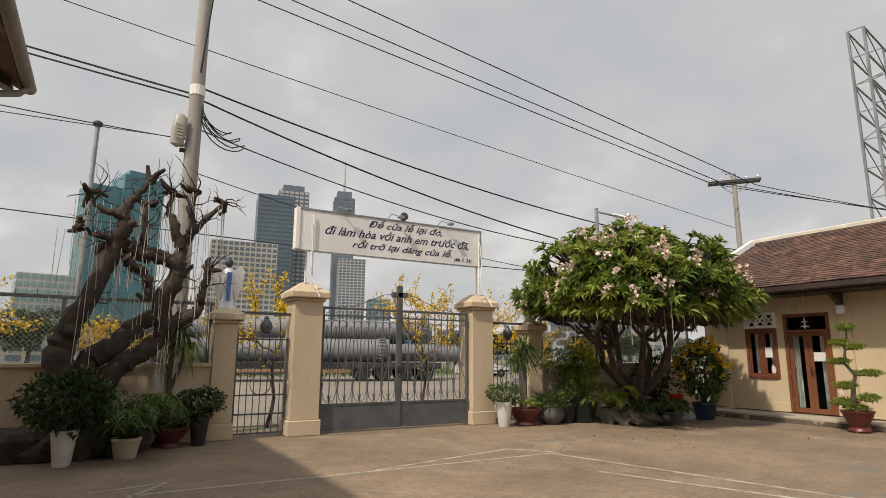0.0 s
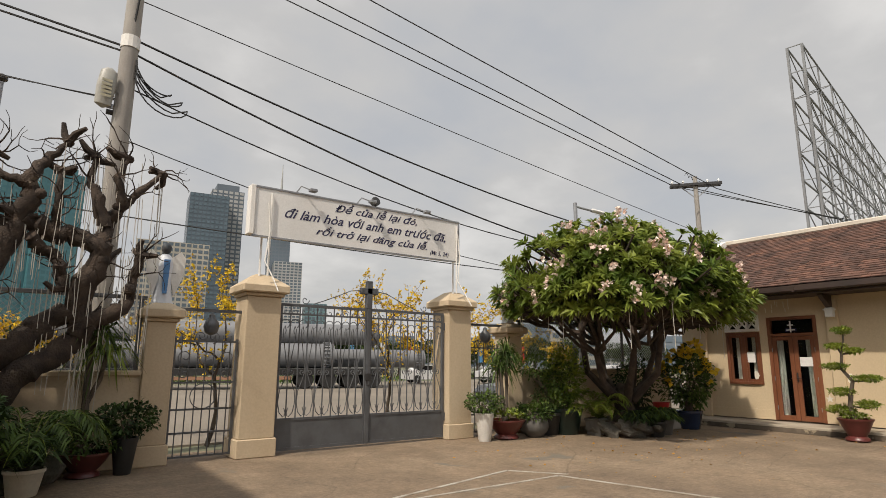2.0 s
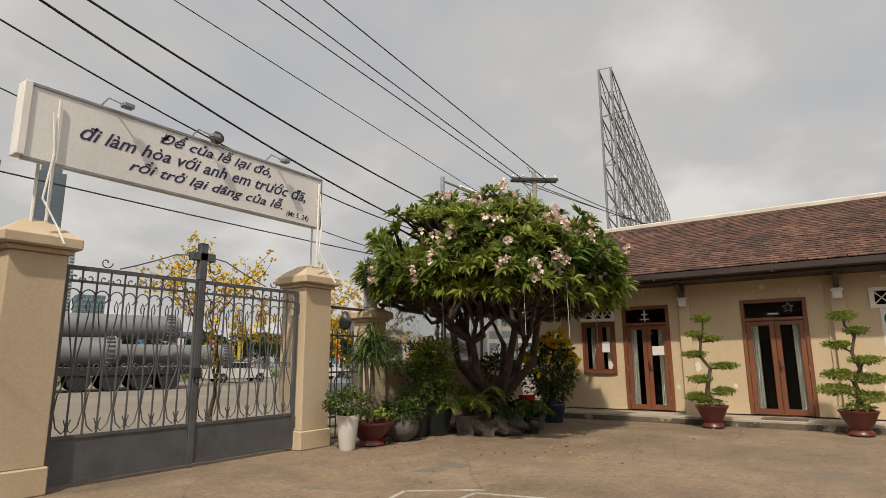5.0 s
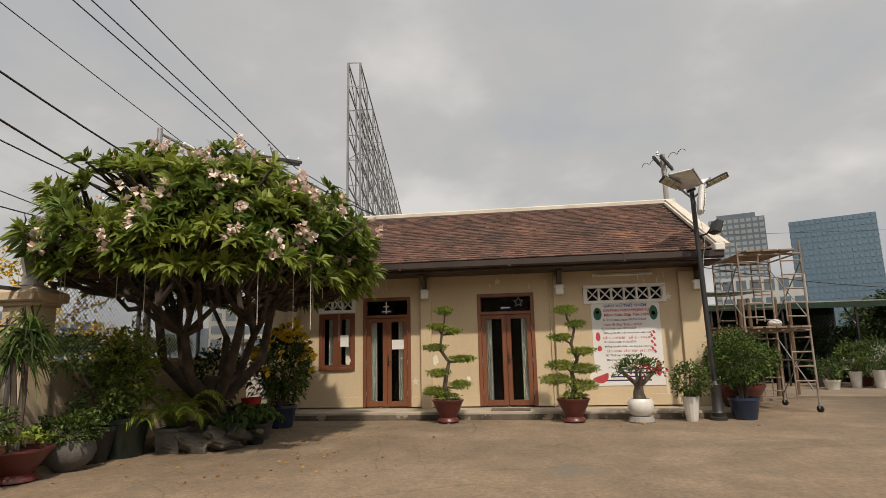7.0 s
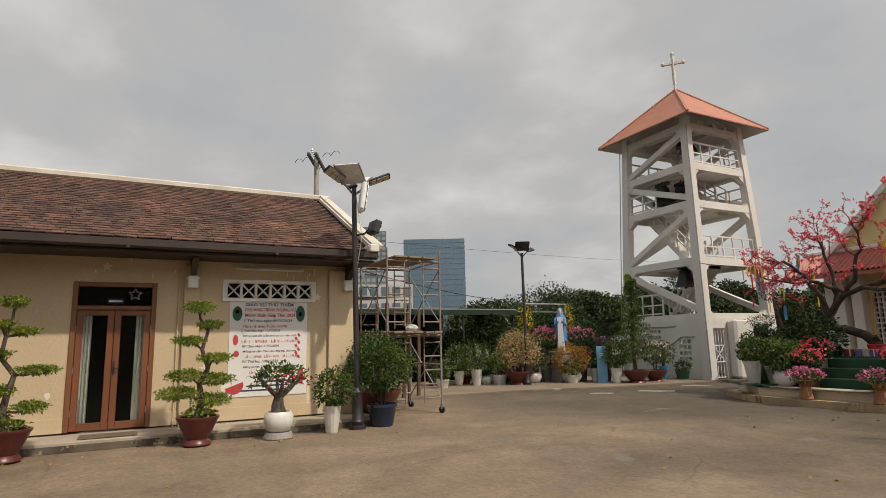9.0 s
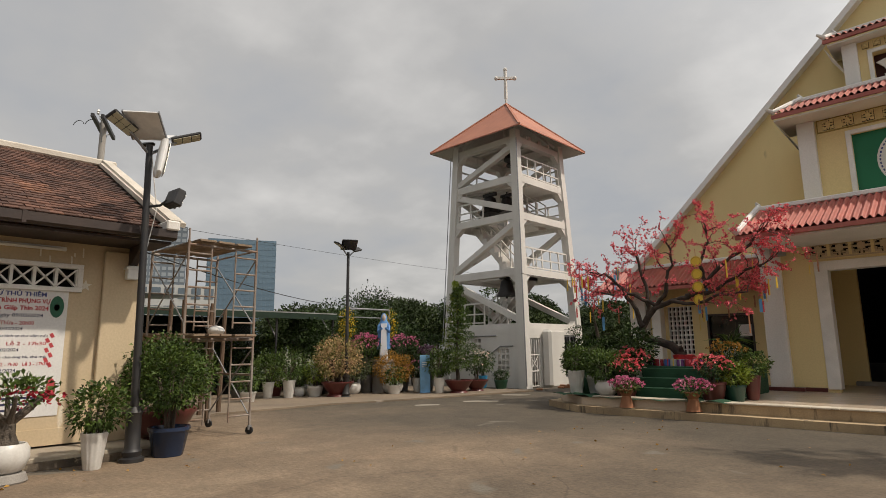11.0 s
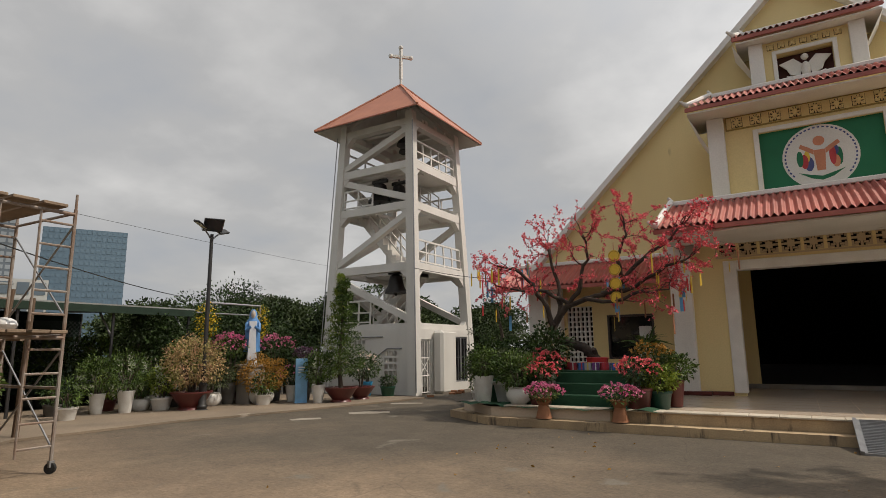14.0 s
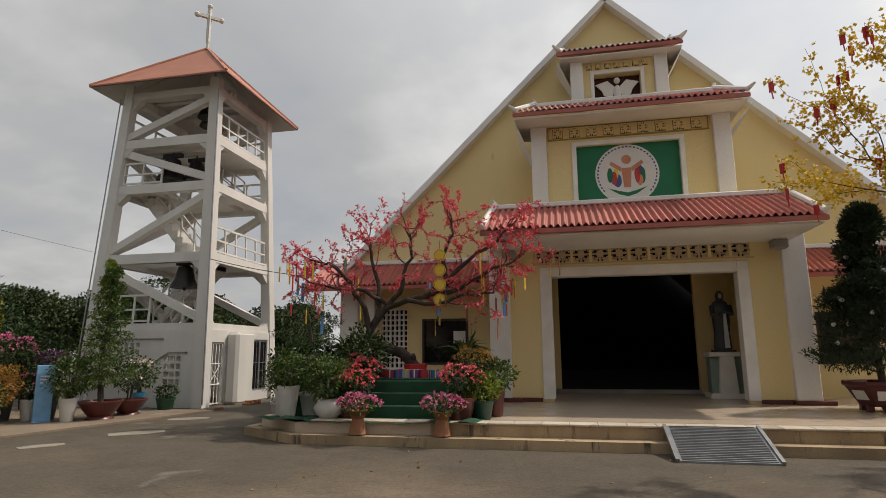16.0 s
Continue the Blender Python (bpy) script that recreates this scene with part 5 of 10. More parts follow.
cr.beam((0, 0, az + 0.25), (0, 0, az + 1.66), 0.11).beam((-0.42 * d45, -0.42 * d45, az + 1.24), (0.42 * d45, 0.42 * d45, az + 1.24), 0.11)
for p in ((0, 0, az + 1.66), (-0.42 * d45, -0.42 * d45, az + 1.24), (0.42 * d45, 0.42 * d45, az + 1.24)):
    cr.ball(p, 0.10, 8, 5)
part("cross", cr, TOWER, tower, "white trefoil cross on the roof")


# ---- church ----
CY = -13.10
CX = 7.68
church = thing("church", (CX, CY, 0), "yellow church with steep gable and red tiled porch roofs", "church")
church_inv = church.matrix_basis.inverted()


def cpart(name, g, material, parent=None, label="", smooth=False):
    """A part of the church, given in yard coordinates."""
    return part(name, g.move(church_inv), material, parent or church, label, smooth)


# terrace with two steps
solo("terrace", Geo().prism([(-9, -8.62), (10.9, -8.62), (14.1, -8.56), (15.2, -9.4), (15.2, -40), (-9, -40)], "z", 0.0, 0.33), TILEFLOOR, "polished tan tiled terrace before the church", "terrace", kind="structure")
stp = Geo().prism([(-9, -8.30), (14.05, -8.30), (15.45, -9.2), (15.45, -12), (15.3, -12), (15.25, -9.35), (14.0, -8.60), (-9, -8.60)], "z", 0.0, 0.15)
solo("terrace_step", stp, KERB, "stained stone step along the terrace", "step", kind="structure")
nosing = solo("terrace_edge", Geo().box(-9, -8.62, 0.0, 14.1, -8.605, 0.333), KERB, "worn stone edge of the terrace", "kerb", kind="structure")
edge_stone = Geo().box(0.004, -0.34, 0, 0.436, 0.022, 0.03, 0.006)
first_edge = part("edge_stone", edge_stone, NOSING, nosing)
first_edge.location = (-8.6, -8.6, 0.335)
for k in range(1, 51):
    c = first_edge.copy()
    scene.collection.objects.link(c)
    c.location = (-8.6 + k * 0.44, -8.6, 0.335)
floor_grid = Geo()
for k in range(30):
    floor_grid.box(-9 + k * 0.6, -13.0, 0.332, -9 + k * 0.6 + 0.006, -8.95, 0.3335)
for k in range(7):
    floor_grid.box(-9, -9.3 - k * 0.6, 0.332, 10.9, -9.306 - k * 0.6, 0.3335)
solo("floor_joint", floor_grid, KERB, "thin dark joints between floor tiles", "floor joint", kind="structure")

# porch front with the wide opening
PX0, PX1 = 4.10, 11.25
cpart("porch_front", wall_with_holes(Geo(), "y", CY - 0.25, CY, PX0 + 0.4, PX1 - 0.4, 0.33, 4.75, [(5.51, 9.76, 0.33, 3.31)] + [(5.42 + k * 0.446 - 0.19, 5.42 + k * 0.446 + 0.19, 3.63, 4.01) for k in range(11)]), YELLOW)
fr = Geo().box(9.72, CY - 0.30, 0.40, 10.0, CY + 0.05, 3.51, 0.01).box(5.30, CY - 0.30, 0.40, 5.55, CY + 0.05, 3.51, 0.01).box(5.55, CY - 0.30, 3.28, 9.72, CY + 0.05, 3.51, 0.01)
cpart("porch_frame", fr, TRIM, None, "white framed opening")
for x in (PX0 + 0.02, PX1 - 0.52):
    cpart("porch_column", Geo().box(x, CY - 0.5, 0.33, x + 0.5, CY + 0.14, 4.75, 0.015), WHITE, None, "white square column")
    cpart("column_base", Geo().box(x - 0.25, CY - 0.55, 0.335, x + 0.55, CY + 0.19, 0.43, 0.01), TERRACOTTA)
cpart("skirting", Geo().box(10.02, CY - 0.01, 0.335, 10.75, CY + 0.03, 0.43).box(4.62, CY - 0.01, 0.335, 5.30, CY + 0.03, 0.43), TERRACOTTA)


def grille_block(cx, cz, s, y, parent_label):
    """A square pierced cement block with a cross and corner brackets."""
    g = Geo()
    t = s * 0.13
    for sx in (-1, 1):
        for sz in (-1, 1):
            g.box(cx + sx * s * 0.5, y - 0.03, cz + sz * s * 0.5, cx + sx * s * 0.16, y + 0.03, cz + sz * (s * 0.5 - t))
            g.box(cx + sx * s * 0.5, y - 0.03, cz + sz * (s * 0.5 - t), cx + sx * (s * 0.5 - t), y + 0.03, cz + sz * s * 0.16)
            g.box(cx + sx * s * 0.34, y - 0.028, cz + sz * s * 0.34, cx + sx * s * 0.10, y + 0.028, cz + sz * s * 0.24)
    g.box(cx - s * 0.5, y - 0.025, cz - t / 2, cx + s * 0.5, y + 0.025, cz + t / 2).box(cx - t / 2, y - 0.025, cz - s * 0.5, cx + t / 2, y + 0.025, cz + s * 0.5)
    g.box(cx - s * 0.2, y - 0.027, cz - s * 0.2, cx + s * 0.2, y + 0.027, cz + s * 0.2)
    return g


for k in range(11):
    cpart("grille_block", grille_block(5.42 + k * 0.446, 3.82, 0.38, CY - 0.05, ""), CREAM, None, "pierced cement grille block")
# Near-black sheet paints the shade seen through the pierced blocks.
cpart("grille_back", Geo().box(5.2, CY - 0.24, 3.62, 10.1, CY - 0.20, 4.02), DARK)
cpart("grille_edge", Geo().box(5.16, CY, 3.58, 10.14, CY + 0.02, 3.62).box(5.16, CY, 4.02, 10.14, CY + 0.02, 4.06).box(10.10, CY, 3.62, 10.14, CY + 0.02, 4.02), CREAM)
# porch room: side walls, back, ceiling and the dark nave opening
cpart("porch_side", Geo().box(10.35, -16.2, 0.33, 10.55, CY - 0.26, 4.6).box(4.75, -16.2, 0.33, 4.95, CY - 0.26, 4.6), YELLOW)
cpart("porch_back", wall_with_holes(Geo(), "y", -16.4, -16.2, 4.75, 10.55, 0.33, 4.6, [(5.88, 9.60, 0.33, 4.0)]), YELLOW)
cpart("porch_sill", Geo().box(5.9, -16.2, 0.335, 9.9, -15.95, 0.45, 0.01), CONCRETE)
cpart("porch_ceiling", Geo().box(4.75, -16.2, 4.2, 10.55, CY - 0.26, 4.3), WHITE)
# Nave walls and floor coloured near-black to paint in the interior's shade.
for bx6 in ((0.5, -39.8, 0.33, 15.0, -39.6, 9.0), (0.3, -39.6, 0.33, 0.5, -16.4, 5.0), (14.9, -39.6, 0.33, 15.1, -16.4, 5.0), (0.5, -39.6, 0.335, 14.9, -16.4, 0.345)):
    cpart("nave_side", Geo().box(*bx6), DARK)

# gable
GY = -15.3
GX, AP, LOWZ, HALF = 7.89, 11.69, 4.0, 7.84
sl = (AP - LOWZ) / HALF
cpart("gable", Geo().prism([(GX - HALF, LOWZ), (GX + HALF, LOWZ), (GX, AP)], "y", GY - 0.25, GY), YELLOW)
cpart("front_wall", wall_with_holes(Geo(), "y", GY - 0.25, GY, 10.7, CX + 8.0, 0.33, LOWZ, [(12.15, 13.5, 1.15, 2.45), (13.95, 14.75, 0.9, 2.75)]), YELLOW)
cpart("front_wall", wall_with_holes(Geo(), "y", GY - 0.25, GY, CX - 8.0, 4.6, 0.33, LOWZ, [(1.86, 3.21, 1.15, 2.45)]), YELLOW)
for s in (-1, 1):
    bar = Geo().beam((GX + s * (HALF + 0.35), GY + 0.14, LOWZ - 0.35 * sl + 0.02), (GX, GY + 0.14, AP + 0.03), 0.34, 0.16)
    cpart("verge", bar, WHITE, None, "weathered white gable coping")
    rs = Geo().beam((GX + s * (HALF + 0.4), GY - 12, LOWZ - 0.4 * sl + 0.02), (GX, GY - 12, AP + 0.02), 24.0, 0.10)
    cpart("roof_slope", rs, REDTILE)
for x, w in ((15.35, 0.55), (14.85, 0.30)):
    cpart("front_column", Geo().box(x, GY, 0.33, x + w, GY + 0.35, 3.35, 0.012), WHITE)
lat = Geo()
for i in range(7):
    lat.box(13.95 + i * 0.1333 - 0.02, GY - 0.16, 0.9, 13.95 + i * 0.1333 + 0.02, GY - 0.04, 2.75)
for i in range(13):
    lat.box(13.95, GY - 0.155, 0.9 + i * 0.154 - 0.02, 14.75, GY - 0.045, 0.9 + i * 0.154 + 0.02)
cpart("lattice", lat, TRIM, None, "white pierced lattice window")
# Near-black sheet in place of shade behind the lattice openings.
cpart("lattice_back", Geo().box(13.9, GY - 0.24, 0.85, 14.8, GY - 0.2, 2.8), DARK)
for a in (12.15, 1.86):
    wn2 = cpart("dark_window", Geo().box(a, GY - 0.15, 1.15, a + 1.35, GY - 0.1, 2.45), DARK_GLASS, None, "dark glazed window")
    cpart("window_frame", Geo().box(a, GY - 0.1, 1.15, a + 1.35, GY + 0.02, 1.21).box(a, GY - 0.1, 2.39, a + 1.35, GY + 0.02, 2.45).box(a, GY - 0.1, 1.21, a + 0.06, GY + 0.02, 2.39).box(a + 1.29, GY - 0.1, 1.21, a + 1.35, GY + 0.02, 2.39), FASCIA, wn2)
cpart("notice", Geo().box(12.25, GY - 0.098, 1.75, 12.6, GY - 0.09, 2.1), CANVAS)


def tiled_roof(x0, x1, y_eave, z_eave, y_top, z_top, hip, pitch, name):
    """A lean-to roof of rolled tiles, each run a piece of its own, with upturned white corners and fascia."""
    root = cpart(name, Geo().add([(x0, y_eave, z_eave - 0.06), (x1, y_eave, z_eave - 0.06), (x1 - hip, y_top, z_top - 0.06), (x0 + hip, y_top, z_top - 0.06), (x0, y_eave, z_eave - 0.14), (x1, y_eave, z_eave - 0.14), (x1 - hip, y_top, z_top - 0.14), (x0 + hip, y_top, z_top - 0.14)],
                           [(0, 1, 2, 3), (4, 5, 6, 7), (0, 1, 5, 4), (1, 2, 6, 5), (2, 3, 7, 6), (3, 0, 4, 7)]), REDTILE, None, "red rolled tile roof")
    n = round((x1 - x0) / pitch)
    for k in range(n):
        a = x0 + (k + 0.5) * (x1 - x0) / n
        lim = min(1.0, min(a - x0, x1 - a) / hip) if hip > 0 else 1.0
        if lim < 0.06:
            continue
        g, prof = Geo(), []
        for j in range(7):
            u = (j / 6 - 0.5) * (x1 - x0) / n
            prof.append((a + u, 0.075 * math.cos((j / 6 - 0.5) * 2 * math.pi) * 0.5 + 0.0))
        v = []
        m = 5
        for i in range(m + 1):
            f0 = lim * i / m
            for lift in ((0.0,) if i == 0 else (0.018, 0.0) if i < m else (0.0,)):
                for px, pz in prof:
                    v.append((px, y_eave + (y_top - y_eave) * f0, z_eave + (z_top - z_eave) * f0 + pz + lift))
        rows_n = len(v) // 7
        g.add(v, [(i * 7 + j, i * 7 + j + 1, (i + 1) * 7 + j + 1, (i + 1) * 7 + j) for i in range(rows_n - 1) for j in range(6)])
        cpart("roof_tile", g, REDTILE, root)
    cpart("fascia", Geo().box(x0 + 0.02, y_eave - 0.03, z_eave - 0.15, x1 - 0.02, y_eave + 0.02, z_eave - 0.05), REDTILE, root)
    for s, xa, xb in ((1, x0, x0 + hip), (-1, x1, x1 - hip)):
        if hip > 0:
            cpart("hip_ridge", Geo().tube([(xa - s * 0.10, y_eave + 0.06, z_eave + 0.16), (xa + s * 0.05, y_eave, z_eave + 0.04), ((xa + xb) / 2, (y_eave + y_top) / 2, (z_eave + z_top) / 2 + 0.06), (xb, y_top, z_top + 0.10), (xb - s * 0.06, y_top + 0.02, z_top + 0.22)], [0.03, 0.065, 0.07, 0.07, 0.03], 8), WHITE, root, "white upturned hip ridge", True)
    cpart("top_ridge", Geo().box(x0 + hip, y_top - 0.07, z_top - 0.03, x1 - hip, y_top + 0.09, z_top + 0.09, 0.02), WHITE, root)
    return root


tiled_roof(4.36, 11.17, -11.05, 4.12, -12.75, 4.97, 0.16, 0.145, "porch_roof")
cpart("porch_soffit", Geo().box(4.42, CY, 3.93, 11.10, -11.15, 3.97), WHITE)
cpart("porch_roof_block", Geo().box(4.55, -15.3, 4.6, 10.95, -12.8, 4.95), YELLOW)
for x in (10.55, 4.55):
    cpart("wall_speaker", Geo().box(x, CY + 0.15, 3.72, x + 0.32, CY + 0.42, 3.92, 0.02), CONCRETE, None, "grey box lamp under the porch roof")
# middle tier
MY = -13.75
cpart("middle_wall", wall_with_holes(Geo(), "y", MY - 0.3, MY, 5.25, 10.1, 4.95, 7.5, [(6.42, 8.96, 5.22, 6.78)]), YELLOW)
cpart("middle_side", Geo().box(9.9, -15.3, 4.95, 10.1, MY - 0.3, 7.6).box(5.25, -15.3, 4.95, 5.45, MY - 0.3, 7.6), YELLOW)
for x in (5.22, 9.72):
    cpart("middle_column", Geo().box(x, MY, 4.95, x + 0.40, MY + 0.16, 7.34, 0.012), WHITE)
cpart("banner_frame", Geo().box(6.30, MY, 5.14, 6.42, MY + 0.06, 6.89, 0.01).box(8.96, MY, 5.14, 9.08, MY + 0.06, 6.89, 0.01).box(6.42, MY, 6.78, 8.96, MY + 0.06, 6.89, 0.01).box(6.42, MY, 5.14, 8.96, MY + 0.06, 5.22, 0.01), TRIM)
for k in range(9):
    # Flat near-black plate on the wall paints the shaded holes of the block.
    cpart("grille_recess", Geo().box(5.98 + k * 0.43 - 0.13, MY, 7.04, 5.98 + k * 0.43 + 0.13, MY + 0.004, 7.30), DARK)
    cpart("grille_block", grille_block(5.98 + k * 0.43, 7.17, 0.24, MY + 0.036, ""), YELLOW)
cpart("grille_edge", Geo().box(5.72, MY, 6.98, 9.66, MY + 0.03, 7.015).box(5.72, MY, 7.325, 9.66, MY + 0.03, 7.355).box(5.70, MY, 6.98, 5.72, MY + 0.03, 7.355).box(9.66, MY, 6.98, 9.68, MY + 0.03, 7.355), mat("ochre_border_paint", (0.36, 0.26, 0.08), 0.8))
tiled_roof(4.92, 10.53, -12.9, 7.55, -13.9, 8.04, 0.55, 0.145, "middle_roof")
cpart("middle_soffit", Geo().prism([(4.98, 7.34), (10.49, 7.34), (10.49, 7.38), (4.98, 7.38)], "y", -14.6, -12.95), WHITE)
for s, xa in ((1, 10.1), (-1, 5.25)):
    cpart("soffit_wing", Geo().add([(xa, -13.9, 6.55), (xa + s * 0.40, -12.95, 7.34), (xa + s * 0.40, -15.2, 7.34), (xa, -15.2, 6.55)], [(0, 1, 2, 3)]), WHITE)
green = cpart("parish_banner", Geo().box(6.42, MY - 0.10, 5.22, 8.96, MY - 0.07, 6.78), BANNER_GREEN, None, "green canvas banner with a round white emblem")


def disc(cx, cz, r, y, d, m, name, n=36, sz=1.0):
    k = [(cx + r * math.cos(2 * math.pi * i / n), cz + r * sz * math.sin(2 * math.pi * i / n)) for i in range(n)]
    return cpart(name, Geo().prism(k, "y", y, y + d), m, green)


disc(7.72, 5.98, 0.79, MY - 0.069, 0.004, CANVAS, "emblem_disc")
ring = Geo()
for i in range(48):
    if not 30 <= i <= 42:
        a = 2 * math.pi * i / 48
        ring.beam((7.72 + 0.725 * math.cos(a), MY - 0.063, 5.98 + 0.725 * math.sin(a)), (7.72 + 0.725 * math.cos(a + 0.075), MY - 0.063, 5.98 + 0.725 * math.sin(a + 0.075)), 0.004, 0.035)
tagged(cpart("emblem_writing", ring, INK_BLUE, green), kind="stuff")
PEACH = mat("printed_peach", (0.60, 0.25, 0.15), 0.8)
disc(7.72, 6.36, 0.12, MY - 0.064, 0.003, PEACH, "emblem_shape")
for outline in ([(7.64, 5.62), (7.81, 5.62), (7.85, 6.14), (7.60, 6.14)], [(7.60, 6.03), (7.60, 6.16), (7.34, 6.33), (7.30, 6.24)], [(7.85, 6.03), (7.85, 6.16), (8.10, 6.33), (8.14, 6.24)]):
    cpart("emblem_shape", Geo().prism(outline, "y", MY - 0.064, MY - 0.0605), PEACH, green)
for dx, dz, w, h, m in ((0.42, -0.02, 0.07, 0.20, BANNER_GREEN), (0.33, -0.10, 0.08, 0.18, INK_RED), (0.24, -0.17, 0.10, 0.18, INK_BLUE), (0.27, 0.02, 0.06, 0.15, GOLD), (-0.25, -0.02, 0.07, 0.24, INK_RED), (-0.38, -0.06, 0.07, 0.22, BANNER_GREEN), (-0.32, 0.10, 0.06, 0.12, INK_BLUE), (-0.31, -0.18, 0.08, 0.15, PEACH)):
    disc(7.72 + dx, 5.98 + dz, w, MY - 0.064 + 0.0006 * (dx + 0.5), 0.003, m, "emblem_shape", 14, h / w)
cpart("emblem_leaf", Geo().prism([(8.2, 5.62), (7.95, 5.45), (7.72, 5.38), (7.49, 5.45), (7.24, 5.62), (7.49, 5.54), (7.72, 5.48), (7.95, 5.54)], "y", MY - 0.064, MY - 0.06), BANNER_GREEN, green)
# top tier with the dove
TY = -14.5
cpart("top_wall", wall_with_holes(Geo(), "y", TY - 0.3, TY, 6.45, 8.98, 7.9, 9.55, [(7.12, 8.36, 8.2, 9.1)]), YELLOW)
cpart("top_side", Geo().box(8.78, -15.3, 8.0, 8.98, TY - 0.3, 9.55).box(6.45, -15.3, 8.0, 6.65, TY - 0.3, 9.55), YELLOW)
for x in (6.42, 8.66):
    cpart("top_column", Geo().box(x, TY, 8.05, x + 0.34, TY + 0.14, 9.48, 0.012), WHITE)
cpart("top_frame", Geo().box(7.02, TY, 8.2, 7.12, TY + 0.05, 9.2, 0.008).box(8.36, TY, 8.2, 8.46, TY + 0.05, 9.2, 0.008).box(7.12, TY, 9.1, 8.36, TY + 0.05, 9.2, 0.008), TRIM)
cpart("niche_back", Geo().box(7.1, TY - 0.30, 8.2, 8.4, TY - 0.26, 9.2), mat("dark_red_niche", (0.07, 0.02, 0.018), 0.8))
dove = Geo().ball((7.74, TY - 0.12, 8.55), 0.13, 10, 6, (0.8, 0.6, 2.0)).ball((7.74, TY - 0.1, 8.92), 0.09, 8, 5)
for s in (-1, 1):
    dove.prism([(7.74 + s * 0.06, 8.75), (7.74 + s * 0.25, 8.95), (7.74 + s * 0.58, 8.86), (7.74 + s * 0.42, 8.68), (7.74 + s * 0.36, 8.52), (7.74 + s * 0.14, 8.42)], "y", TY - 0.18, TY - 0.13)
    dove.prism([(7.74 + s * 0.10, 8.40), (7.74 + s * 0.44, 8.50), (7.74 + s * 0.34, 8.30), (7.74 + s * 0.12, 8.26)], "y", TY - 0.18, TY - 0.14)
solo("dove_relief", dove, WHITE, "white plaster dove with spread wings in a niche", "statue", smooth=False)
for k in range(7):
    # Same painted-shade plate on the wall face, no real recess.
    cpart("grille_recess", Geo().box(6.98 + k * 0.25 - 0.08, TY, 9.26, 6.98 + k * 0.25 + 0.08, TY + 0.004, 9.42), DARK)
    cpart("grille_block", grille_block(6.98 + k * 0.25, 9.34, 0.14, TY + 0.036, ""), YELLOW)
tiled_roof(6.05, 9.36, -14.05, 9.70, -14.75, 9.98, 0.22, 0.145, "top_roof")
cpart("top_soffit", Geo().box(6.08, -15.3, 9.48, 9.27, -14.1, 9.52), WHITE)
for s, xa in ((1, 8.98), (-1, 6.45)):
    cpart("soffit_wing", Geo().add([(xa, -14.6, 8.8), (xa + s * 0.38, -14.1, 9.48), (xa + s * 0.38, -15.2, 9.48), (xa, -15.2, 8.8)], [(0, 1, 2, 3)]), WHITE)
# side aisle lean-to roofs
tiled_roof(11.3, 16.6, -13.95, 3.35, -15.25, 4.1, 0.0, 0.145, "aisle_roof")
tiled_roof(-1.3, 4.05, -13.95, 3.35, -15.25, 4.1, 0.0, 0.145, "aisle_roof")

ramp = thing("metal_ramp", (7.34, -8.1, -0.02), "ribbed grey metal ramp laid over the steps", "ramp")
rv = Geo().add([(-0.62, -0.50, 0.39), (0.66, -0.50, 0.39), (0.66, 0.48, 0.05), (-0.62, 0.48, 0.05), (-0.62, -0.50, 0.37), (0.66, -0.50, 0.37), (0.66, 0.48, 0.02), (-0.62, 0.48, 0.02)], [(0, 1, 2, 3), (4, 5, 6, 7), (0, 1, 5, 4), (1, 2, 6, 5), (2, 3, 7, 6), (3, 0, 4, 7)])
part("plate", rv, STEEL, ramp)
for k in range(22):
    f0 = (k + 0.5) / 22
    part("rib", Geo().beam((-0.58, -0.50 + 0.98 * f0, 0.396 - 0.34 * f0), (0.62, -0.50 + 0.98 * f0, 0.396 - 0.34 * f0), 0.012, 0.014), STEEL, ramp)
for x in (-0.64, 0.68):
    part("side_rail", Geo().beam((x, -0.50, 0.39), (x, 0.48, 0.045), 0.05, 0.06), STEEL, ramp)
for x in (-0.6, 0.64):
    part("foot", Geo().box(x - 0.025, -0.1, 0, x + 0.025, -0.05, 0.22), STEEL, ramp)


# saint on a pedestal
ped = thing("statue_pedestal", (5.55, -14.9, 0.33), "white and green pedestal in the church porch", "pedestal")
part("foot", Geo().box(-0.45, -0.35, 0.0, 0.45, 0.35, 0.12, 0.01), TRIM, ped)
part("core", Geo().prism([(-0.22, 0.12), (0.22, 0.12), (0.16, 1.02), (-0.16, 1.02)], "y", -0.2, 0.30), TRIM, ped)
part("wing", Geo().box(-0.38, -0.2, 0.12, 0.38, 0.18, 1.0, 0.01), mat("pale_green_panel", (0.22, 0.30, 0.25), 0.6), ped)
part("top", Geo().box(-0.42, -0.3, 1.02, 0.42, 0.33, 1.12, 0.01), TRIM, ped)


def statue(name, pieces, label, at, turn=0.0):
    """One plain mesh in several paints."""
    g, idx, mats = Geo(), [], []
    for geo, m in pieces:
        if m not in mats:
            mats.append(m)
        g.add(geo.v, geo.f)
        idx += [mats.index(m)] * len(geo.f)
    ob = part(name, g, mats[0], None, label, True)
    for m in mats[1:]:
        ob.data.materials.append(m)
    ob.data.polygons.foreach_set("material_index", idx)
    ob.matrix_basis = pose(*at, 0, 0, turn)
    return tagged(ob, label, "statue")


